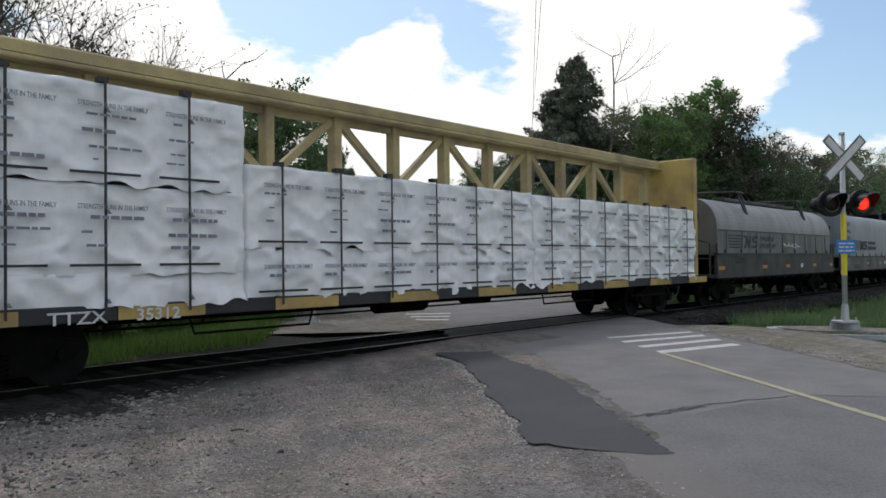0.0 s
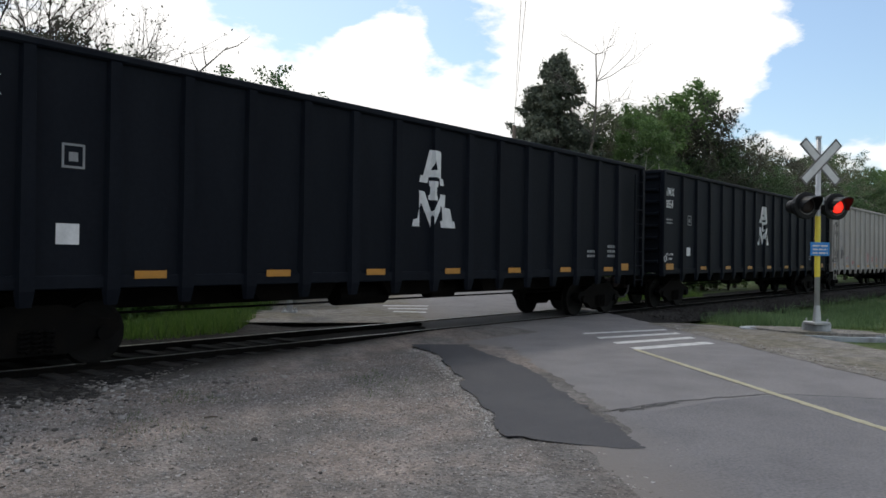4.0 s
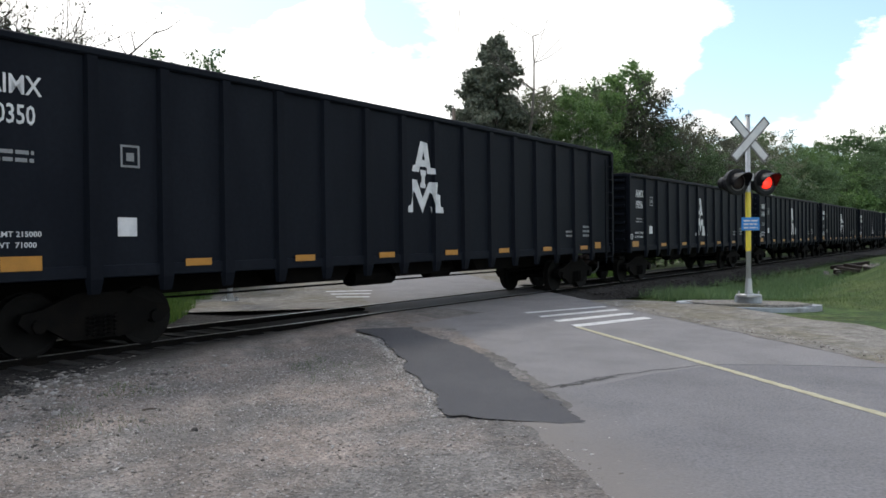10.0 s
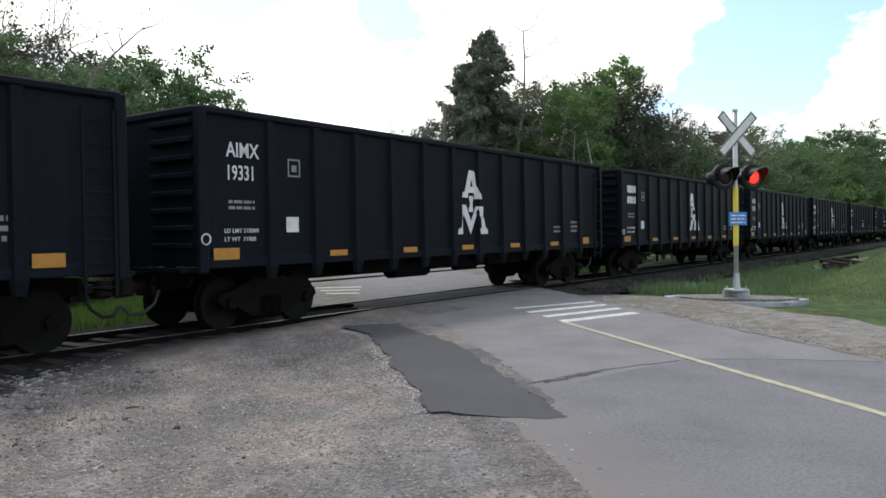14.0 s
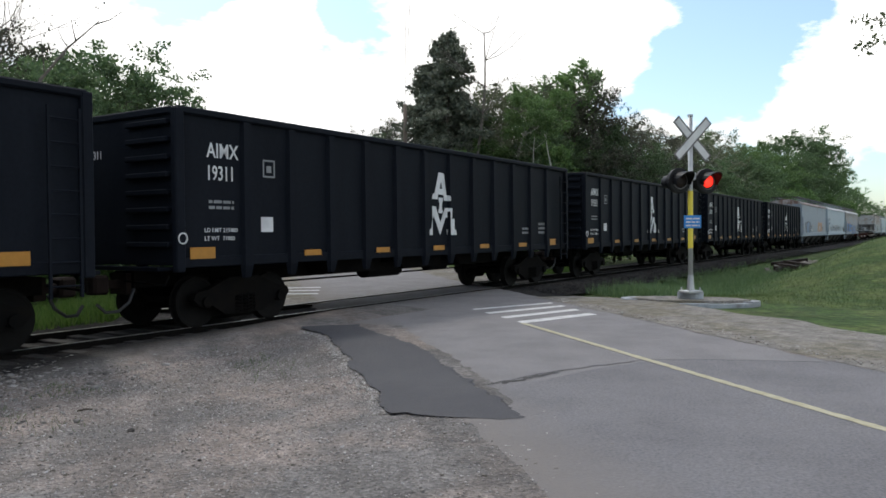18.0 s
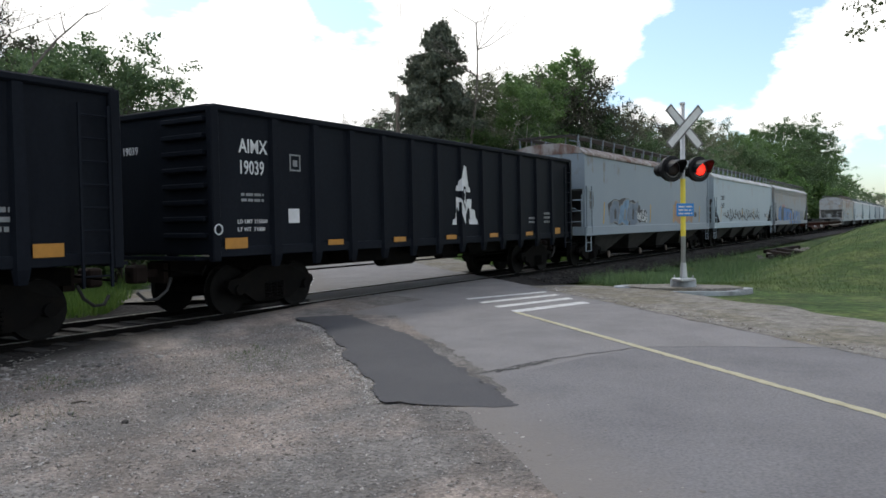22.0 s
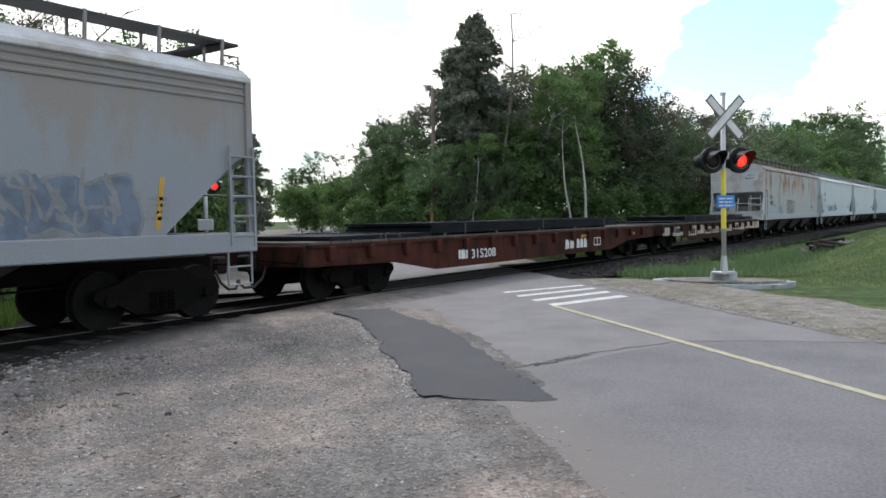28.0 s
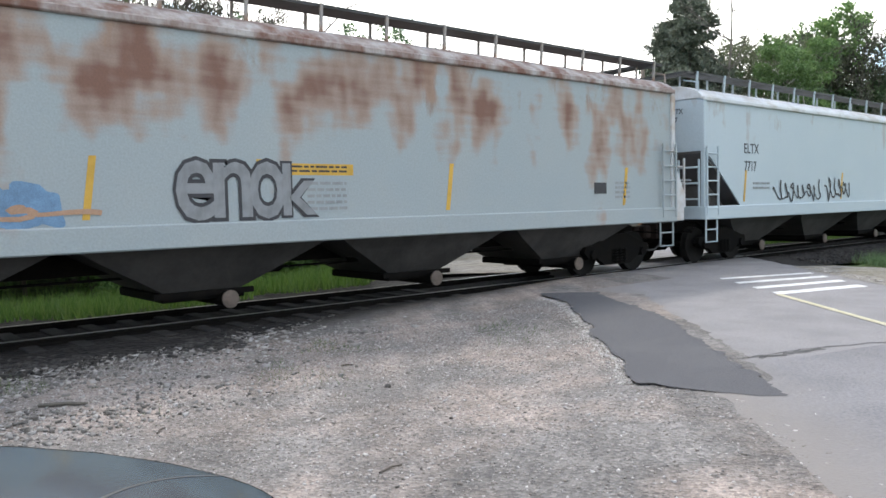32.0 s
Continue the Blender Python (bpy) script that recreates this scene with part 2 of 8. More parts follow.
    span.inputs["To Min"].default_value, span.inputs["To Max"].default_value = 0.82, 1.16
    l.new(fine.outputs["Fac"], span.inputs["Value"])
    l.new(span.outputs["Result"], tint.inputs["Value"])
    l.new(last, tint.inputs["Color"])
    l.new(tint.outputs["Color"], shader.inputs["Base Color"])
    shader.inputs["Roughness"].default_value = 0.6
    relief = n.new("ShaderNodeBump")
    relief.inputs["Strength"].default_value, relief.inputs["Distance"].default_value = 0.12, 0.02
    l.new(fine.outputs["Fac"], relief.inputs["Height"])
    l.new(relief.outputs["Normal"], shader.inputs["Normal"])
    MATS[name] = m
    return m


def gravelly(name, color, patch, size=20.0, bump=0.6, dark=0.74, pale=1.27, stains=0.42, trails=0.0):
    """Packed stones: cells of many greys, brown worn patches, soft stains and relief."""
    m = bpy.data.materials.new(name)
    m.use_nodes = True
    n, l = m.node_tree.nodes, m.node_tree.links
    shader = n["Principled BSDF"]
    place = n.new("ShaderNodeTexCoord")
    cells, fine = n.new("ShaderNodeTexVoronoi"), n.new("ShaderNodeTexVoronoi")
    cells.inputs["Scale"].default_value, fine.inputs["Scale"].default_value = size, size * 2.7
    blot, stain, grit = (n.new("ShaderNodeTexNoise") for _ in range(3))
    for node, s, d in ((blot, 0.55, 6), (stain, 3.2, 7), (grit, 90, 3)):
        node.inputs["Scale"].default_value, node.inputs["Detail"].default_value, node.inputs["Roughness"].default_value = s, d, 0.65
    for node in (cells, fine, blot, stain, grit):
        l.new(place.outputs["Object"], node.inputs["Vector"])
    worn, mix = n.new("ShaderNodeValToRGB"), n.new("ShaderNodeMix")
    worn.color_ramp.elements[0].position, worn.color_ramp.elements[1].position = 0.44, 0.6
    l.new(blot.outputs["Fac"], worn.inputs["Fac"])
    mix.data_type = "RGBA"
    mix.inputs["A"].default_value, mix.inputs["B"].default_value = (*color, 1), (*patch, 1)
    l.new(worn.outputs["Color"], mix.inputs["Factor"])

    def times(a, source, lo, hi, start=0.0, end=1.0):
        span, node = n.new("ShaderNodeMapRange"), n.new("ShaderNodeMath")
        span.inputs["From Min"].default_value, span.inputs["From Max"].default_value = start, end
        span.inputs["To Min"].default_value, span.inputs["To Max"].default_value = lo, hi
        l.new(source, span.inputs["Value"])
        node.operation = "MULTIPLY"
        l.new(span.outputs["Result"], node.inputs[0])
        if a is None:
            node.inputs[1].default_value = 1.0
        else:
            l.new(a, node.inputs[1])
        return node.outputs[0]

    v = times(None, cells.outputs["Color"], dark, pale)
    v = times(v, fine.outputs["Color"], 0.78, 1.22)
    v = times(v, stain.outputs["Fac"], 1 - stains, 1 + stains, 0.3, 0.7)
    v = times(v, grit.outputs["Fac"], 0.75, 1.25)
    if trails:
        # wheel trails along the road and drifts of looser stone between them
        turn, drift = n.new("ShaderNodeMapping"), n.new("ShaderNodeTexNoise")
        turn.vector_type = "TEXTURE"
        turn.inputs["Rotation"].default_value = (0, 0, math.atan2(0.7248, 0.689) + 0.12)
        turn.inputs["Scale"].default_value = (5.0, 0.75, 1.0)
        drift.inputs["Scale"].default_value, drift.inputs["Detail"].default_value, drift.inputs["Roughness"].default_value = 1.0, 4, 0.5
        l.new(place.outputs["Object"], turn.inputs["Vector"])
        l.new(turn.outputs["Vector"], drift.inputs["Vector"])
        v = times(v, drift.outputs["Fac"], 1 - trails, 1 + trails, 0.3, 0.7)
    tint = n.new("ShaderNodeHueSaturation")
    l.new(v, tint.inputs["Value"])
    l.new(mix.outputs["Result"], tint.inputs["Color"])
    l.new(tint.outputs["Color"], shader.inputs["Base Color"])
    shader.inputs["Roughness"].default_value = 0.95
    shader.inputs["Specular IOR Level"].default_value = 0.25
    relief = n.new("ShaderNodeBump")
    relief.inputs["Strength"].default_value, relief.inputs["Distance"].default_value = bump, 0.03
    l.new(cells.outputs["Distance"], relief.inputs["Height"])
    l.new(relief.outputs["Normal"], shader.inputs["Normal"])
    MATS[name] = m
    return m


def glowing(name, color, strength):
    m = bpy.data.materials.new(name)
    m.use_nodes = True
    s = m.node_tree.nodes["Principled BSDF"]
    s.inputs["Base Color"].default_value = (*color, 1)
    s.inputs["Emission Color"].default_value = (*color, 1)
    s.inputs["Emission Strength"].default_value = strength
    s.inputs["Roughness"].default_value = 0.25
    MATS[name] = m
    return m


BLACK = material("black_car_paint", (0.006, 0.0078, 0.012), 0.6, spread=0.3, scale=0.9, fine=14, bump=0.1, second=(0.0095, 0.0118, 0.0165), amount=0.6, stretch=(1.5, 1.5, 0.4), by_object=0.12, spec=0.06)
CREAM = material("cream_car_paint", (0.31, 0.292, 0.278), 0.6, spread=0.12, scale=0.8, fine=20, bump=0.1, second=(0.22, 0.205, 0.195), amount=0.55, stretch=(2, 2, 0.5))
COILGREY = material("grey_hood_paint", (0.17, 0.173, 0.178), 0.45, spread=0.12, scale=0.8, fine=20, bump=0.08, second=(0.13, 0.13, 0.132), amount=0.55, stretch=(2, 2, 0.5))
COILPALE = material("pale_hood_paint", (0.185, 0.215, 0.25), 0.45, spread=0.1, scale=0.8, fine=20, bump=0.08, second=(0.145, 0.165, 0.188), amount=0.5, stretch=(2, 2, 0.5))
SILLGREY = material("light_grey_sill_paint", (0.1, 0.103, 0.107), 0.6, spread=0.2, scale=1.2, fine=25, second=(0.055, 0.052, 0.05), amount=0.55, stretch=(2, 2, 0.6))
SKIRT = material("dark_hood_skirt", (0.115, 0.122, 0.13), 0.55, spread=0.15, scale=0.9, fine=20, second=(0.055, 0.056, 0.058), amount=0.5, stretch=(2, 2, 0.5))
FRAMEGREY = material("grey_frame_paint", (0.04, 0.04, 0.041), 0.65, spread=0.25, scale=1.5, fine=25, second=(0.025, 0.024, 0.022), amount=0.6)
HOPPERS = [rusty("blue_grey_hopper_paint", (0.192, 0.240, 0.288), (0.168, 0.152, 0.144), 0.12, extra=(0.240, 0.280, 0.320)),
           rusty("pale_blue_hopper_paint", (0.290, 0.361, 0.414), (0.290, 0.290, 0.299), 0.08, extra=(0.343, 0.405, 0.449)),
           rusty("beige_hopper_paint", (0.2, 0.228, 0.258), (0.222, 0.207, 0.196), 1.15, 2.3, 3.6, (0.235, 0.255, 0.275)),
           rusty("rust_streaked_hopper_paint", (0.238, 0.289, 0.310), (0.215, 0.172, 0.146), 0.25, 2.2, 4.3, (0.289, 0.310, 0.310), True),
           rusty("faded_blue_hopper_paint", (0.347, 0.416, 0.461), (0.318, 0.318, 0.318), 0.1, extra=(0.393, 0.454, 0.484))]
ROOFRUST = material("rusted_roof_paint", (0.36, 0.34, 0.33), 0.7, spread=0.25, scale=2.4, fine=25, second=(0.14, 0.07, 0.05), amount=0.62, stretch=(1, 1, 0.5))
ROOFPALE = material("pale_roof_paint", (0.52, 0.54, 0.56), 0.65, spread=0.15, scale=1.2, fine=25, second=(0.36, 0.34, 0.32), amount=0.45)
# grimy steel, with the shade below the cars deepened into both colours
UNDER = material("grimy_shaded_undercarriage_steel", (0.005, 0.0048, 0.0047), 0.85, spread=0.4, scale=3, fine=30, second=(0.009, 0.0078, 0.0066), amount=0.5, spec=0.06)
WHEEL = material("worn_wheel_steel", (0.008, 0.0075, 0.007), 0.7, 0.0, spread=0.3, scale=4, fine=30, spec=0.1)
ENDPALE = material("pale_scuffed_end_paint", (0.43, 0.44, 0.45), 0.6, spread=0.12, scale=1.6, fine=25, second=(0.33, 0.27, 0.22), amount=0.3)
# greys for the recessed hopper ends, recess shade put into the colour
ENDSLOPE = material("mid_grey_shaded_slope", (0.2, 0.195, 0.195), 0.7, spread=0.2, scale=1.2, fine=20, second=(0.13, 0.12, 0.115), amount=0.4)
SLOPE = material("dark_grey_shaded_recess", (0.1, 0.095, 0.095), 0.7, spread=0.2, scale=1.2, fine=20)
# grime on the chutes, darkened further for the shade they hang in
CHUTE = material("grimy_shaded_hopper_chute", (0.04, 0.037, 0.035), 0.75, spread=0.3, scale=1.2, fine=20, second=(0.018, 0.017, 0.016), amount=0.55)
OUTLET = material("scuffed_outlet_cap", (0.11, 0.085, 0.07), 0.7, spread=0.3, scale=5, fine=30)
YELLOWCAR = material("dull_yellow_car_paint", (0.46, 0.33, 0.1), 0.6, spread=0.18, scale=1.0, fine=20, second=(0.3, 0.21, 0.09), amount=0.5)
TANBEAM = material("tan_yellow_beam_paint", (0.4, 0.32, 0.15), 0.6, spread=0.2, scale=1.0, fine=20, second=(0.24, 0.19, 0.11), amount=0.5)
WRAP = material("white_lumber_wrap", (0.78, 0.79, 0.81), 0.4, spread=0.06, scale=2.0, fine=7, bump=0.35, second=(0.68, 0.7, 0.73), amount=0.4)
PRINT = material("grey_wrap_print", (0.2, 0.22, 0.26), 0.6, spread=0.3, scale=5, fine=40, bump=0)
STRAP = material("black_strap", (0.02, 0.02, 0.022), 0.5, bump=0)
LETTER = material("white_lettering", (0.62, 0.63, 0.64), 0.6, spread=0.15, scale=4, fine=40, bump=0, second=(0.5, 0.51, 0.52), amount=0.4)
INK = material("black_lettering", (0.02, 0.02, 0.025), 0.6, spread=0.2, bump=0)
DULLMARK = material("grey_stencil", (0.22, 0.23, 0.24), 0.6, spread=0.2, bump=0)
YELLOWTAPE = material("yellow_reflector", (0.4, 0.18, 0.016), 0.45, spread=0.15, scale=6, fine=60, bump=0)
RUSTFLAT = material("red_brown_flat_paint", (0.058, 0.019, 0.013), 0.8, spread=0.3, scale=2.2, fine=25, second=(0.02, 0.011, 0.009), amount=0.5, spec=0.1, stretch=(1, 1, 0.5))
WORNWHITE = rusty("worn_white_flat_paint", (0.42, 0.36, 0.32), (0.09, 0.045, 0.03), 0.7, 0.2, 1.3)
BROWNFLAT = material("dark_brown_flat_paint", (0.024, 0.012, 0.008), 0.75, spread=0.35, scale=3.0, fine=25, second=(0.042, 0.025, 0.018), amount=0.55, spec=0.06)
PLATE = material("dark_steel_plate", (0.01, 0.012, 0.015), 0.75, 0.0, spread=0.3, scale=1.5, fine=30, spec=0.1)
DECK = material("weathered_deck_planks", (0.085, 0.078, 0.065), 0.9, spread=0.3, scale=2, fine=30, by_object=0.3, second=(0.03, 0.027, 0.024), amount=0.5)
RUST = material("rust_brown_steel", (0.017, 0.011, 0.009), 0.85, spread=0.3, scale=3, fine=40, spec=0.2)
TAGS = {"blue": material("blue_spray_paint", (0.035, 0.15, 0.4), 0.6, spread=0.25, bump=0), "black": material("black_spray_paint", (0.025, 0.025, 0.03), 0.6, spread=0.25, bump=0),
        "slate": material("slate_blue_spray_paint", (0.12, 0.16, 0.22), 0.6, spread=0.3, bump=0), "grey": material("grey_spray_paint", (0.2, 0.21, 0.22), 0.6, spread=0.25, bump=0), "tan": material("tan_spray_paint", (0.36, 0.22, 0.14), 0.6, spread=0.25, bump=0),
        "denim": material("denim_blue_spray_paint", (0.13, 0.24, 0.38), 0.6, spread=0.35, bump=0), "rust": material("brown_spray_paint", (0.2, 0.12, 0.08), 0.6, spread=0.25, bump=0), "red": material("faded_red_spray_paint", (0.32, 0.09, 0.11), 0.6, spread=0.25, bump=0), "pale": material("pale_spray_paint", (0.5, 0.52, 0.55), 0.6, spread=0.15, bump=0),
        "ochre": material("ochre_spray_paint", (0.5, 0.3, 0.04), 0.6, spread=0.2, bump=0)}
ASPHALT = material("worn_grey_asphalt", (0.182, 0.173, 0.174), 0.85, spread=0.16, scale=1.1, fine=42, bump=0.5, second=(0.152, 0.145, 0.147), amount=0.5, fleck=0.4)
OLDSEAL = material("older_blue_grey_asphalt", (0.15, 0.145, 0.15), 0.85, spread=0.16, scale=0.9, fine=38, bump=0.55, second=(0.122, 0.118, 0.124), amount=0.5, fleck=0.45)


def dust_or_shade_edge(m, normal, start, end, edge_tone):
    """Gravel dust that thins out from the edge of the asphalt inwards; on the lot, oil and painted train shade."""
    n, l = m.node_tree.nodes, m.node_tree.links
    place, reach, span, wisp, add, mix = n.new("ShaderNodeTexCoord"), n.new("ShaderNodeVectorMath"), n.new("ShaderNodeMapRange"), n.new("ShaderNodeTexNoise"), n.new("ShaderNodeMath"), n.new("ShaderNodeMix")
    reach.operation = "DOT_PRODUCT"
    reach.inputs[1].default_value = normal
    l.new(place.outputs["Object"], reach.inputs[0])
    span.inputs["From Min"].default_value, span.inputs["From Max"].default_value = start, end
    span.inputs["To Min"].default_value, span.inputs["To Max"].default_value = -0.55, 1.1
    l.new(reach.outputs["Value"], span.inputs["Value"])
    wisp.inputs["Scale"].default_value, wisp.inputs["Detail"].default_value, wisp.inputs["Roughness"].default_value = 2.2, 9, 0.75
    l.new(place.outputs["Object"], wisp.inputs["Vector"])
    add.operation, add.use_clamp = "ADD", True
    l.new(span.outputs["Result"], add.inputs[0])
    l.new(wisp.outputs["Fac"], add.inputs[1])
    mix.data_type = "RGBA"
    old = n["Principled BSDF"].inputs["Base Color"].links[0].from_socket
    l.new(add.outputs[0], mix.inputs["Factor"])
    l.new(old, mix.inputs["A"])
    mix.inputs["B"].default_value = (*edge_tone, 1)
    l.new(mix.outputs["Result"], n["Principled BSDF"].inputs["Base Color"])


for paving in (ASPHALT, OLDSEAL):
    dust_or_shade_edge(paving, (0.7248, -0.689, 0.0), 10.9, 9.5, (0.165, 0.15, 0.14))
NEWTAR = material("fresh_dark_asphalt", (0.044, 0.043, 0.049), 0.8, spread=0.16, scale=0.9, fine=110, bump=0.4, second=(0.062, 0.061, 0.066), amount=0.4, fleck=0.15)
CRACK = material("tar_filled_crack", (0.05, 0.048, 0.047), 0.8, spread=0.3, bump=0.2)
GRAVEL = gravelly("packed_gravel_dirt", (0.145, 0.136, 0.129), (0.225, 0.19, 0.168), 36.0, 0.5, 0.6, 1.4, 0.28, 0.3)
# oil and the train's shadow painted dark into the gravel towards the rail
dust_or_shade_edge(GRAVEL, (-0.2, 1.0, 0.0), -3.7, -2.3, (0.022, 0.02, 0.018))
SHOULDER = gravelly("pale_gravel_shoulder", (0.2, 0.188, 0.17), (0.165, 0.15, 0.118), 26.0)
# shade under the train is put into this near-black ballast colour, with oil
BALLAST = gravelly("shade_darkened_ballast", (0.017, 0.0155, 0.0145), (0.011, 0.01, 0.0095), 14, 1.0, 0.35, 1.9)
EARTH = gravelly("grass_covered_soil", (0.036, 0.068, 0.014), (0.075, 0.1, 0.028), 8, 0.9, 0.62, 1.4)
LINEWHITE = material("worn_white_road_paint", (0.58, 0.58, 0.57), 0.75, spread=0.15, scale=5, fine=90, bump=0.2, second=(0.4, 0.4, 0.4), amount=0.45)
LINEYELLOW = material("worn_yellow_road_paint", (0.41, 0.38, 0.265), 0.8, spread=0.15, scale=6, fine=90, bump=0.2, second=(0.34, 0.31, 0.2), amount=0.5)
RAILTOP = material("polished_rail_steel", (0.3, 0.29, 0.28), 0.35, 0.8, spread=0.15, bump=0)
TIE = material("creosoted_tie", (0.015, 0.013, 0.012), 0.9, spread=0.3, scale=5, fine=40, by_object=0.25)
GALV = material("galvanized_steel", (0.45, 0.46, 0.47), 0.45, 0.6, spread=0.12, scale=6, fine=40, bump=0.05)
SIGNBLACK = material("black_signal_housing", (0.01, 0.01, 0.011), 0.5, spread=0.2, bump=0.05, spec=0.2)
SIGNWHITE = material("white_sign_face", (0.62, 0.62, 0.62), 0.5, spread=0.08, bump=0.03, second=(0.5, 0.5, 0.5))
SIGNGREY = material("weathered_sign_border", (0.14, 0.13, 0.13), 0.6, spread=0.2, bump=0.05)
SIGNBLUE = material("blue_sign_face", (0.02, 0.2, 0.55), 0.45, spread=0.1, bump=0)
TAPE = material("yellow_mast_tape", (0.75, 0.6, 0.06), 0.45, spread=0.08, bump=0)
CONCRETE = material("pale_concrete", (0.36, 0.39, 0.42), 0.85, spread=0.15, scale=2, fine=40, second=(0.18, 0.185, 0.19))
REDLIT, REDDARK = glowing("lit_red_lens", (1.0, 0.035, 0.02), 2.6), material("unlit_red_lens", (0.012, 0.002, 0.002), 0.6, spread=0.1, bump=0)
POLEWOOD = material("weathered_pole_wood", (0.15, 0.12, 0.095), 0.9, spread=0.25, scale=2, fine=30, stretch=(4, 4, 0.4))
BARK = material("grey_brown_bark", (0.085, 0.07, 0.056), 0.9, spread=0.35, scale=3, fine=20, bump=0.6, stretch=(4, 4, 0.7))
PALEBARK = material("pale_bark", (0.4, 0.38, 0.34), 0.85, spread=0.3, scale=3, fine=20, bump=0.4, stretch=(4, 4, 1.5))
DEADWOOD = material("bleached_dead_wood", (0.17, 0.15, 0.13), 0.9, spread=0.3, scale=3, fine=20, bump=0.4, stretch=(4, 4, 0.8))
GLASS = material("tinted_window_glass", (0.02, 0.03, 0.034), 0.06, 0.0, spread=0.03, bump=0.0)
RUBBER = material("black_rubber_trim", (0.012, 0.012, 0.013), 0.6, bump=0.05)
YELLOWPIPE = material("bright_yellow_pipe_paint", (0.62, 0.43, 0.02), 0.45, spread=0.12, scale=5, fine=40, bump=0.05)
CARPAINT = material("dark_blue_grey_car_paint", (0.036, 0.05, 0.06), 0.14, 0.0, spread=0.06, scale=1, fine=200, bump=0.0, spec=0.9)
LEAVES = [islands("fresh_green_leaves", [(0.062, 0.125, 0.036), (0.110, 0.193, 0.058), (0.168, 0.255, 0.087)], 0.5, 0.45, 0.25),
          islands("mid_green_leaves", [(0.058, 0.106, 0.046), (0.097, 0.162, 0.068), (0.160, 0.23, 0.1)], 0.5, 0.4, 0.3),
          islands("olive_young_leaves", [(0.101, 0.123, 0.066), (0.143, 0.165, 0.088), (0.198, 0.211, 0.121)], 0.55, 0.35, 0.2),
          islands("dark_needles", [(0.075, 0.094, 0.068), (0.118, 0.138, 0.097), (0.178, 0.192, 0.14)], 0.6, 0.25),
          islands("dusky_half_open_leaves", [(0.048, 0.054, 0.038), (0.079, 0.084, 0.056), (0.120, 0.120, 0.079)], 0.6, 0.3, 0.2)]
GRASS = islands("grass_blades", [(0.036, 0.07, 0.013), (0.066, 0.115, 0.024), (0.115, 0.15, 0.045)], 0.6, 0.3)
# lush verge greens, brighter than GRASS with sunlight put into the colour
VERGE = islands("lush_sunlit_verge_blades", [(0.045, 0.1, 0.016), (0.09, 0.175, 0.03), (0.15, 0.215, 0.055)], 0.6, 0.4)
STONES = islands("ballast_stones", [(0.06, 0.055, 0.05), (0.13, 0.122, 0.113), (0.2, 0.19, 0.18), (0.34, 0.33, 0.315)], 0.9)
# darker copy of the ballast stones: oil plus painted shade of the train
OILSHADESTONES = islands("oily_shaded_stones", [(0.012, 0.011, 0.01), (0.024, 0.022, 0.02), (0.05, 0.046, 0.043)], 0.9)
PALECRUMBS = islands("pale_stone_crumbs", [(0.22, 0.2, 0.18), (0.34, 0.32, 0.3), (0.45, 0.43, 0.41)], 0.9)
PEBBLES = islands("gravel_stones", [(0.12, 0.105, 0.093), (0.19, 0.172, 0.157), (0.27, 0.25, 0.235), (0.42, 0.4, 0.385)], 0.9)

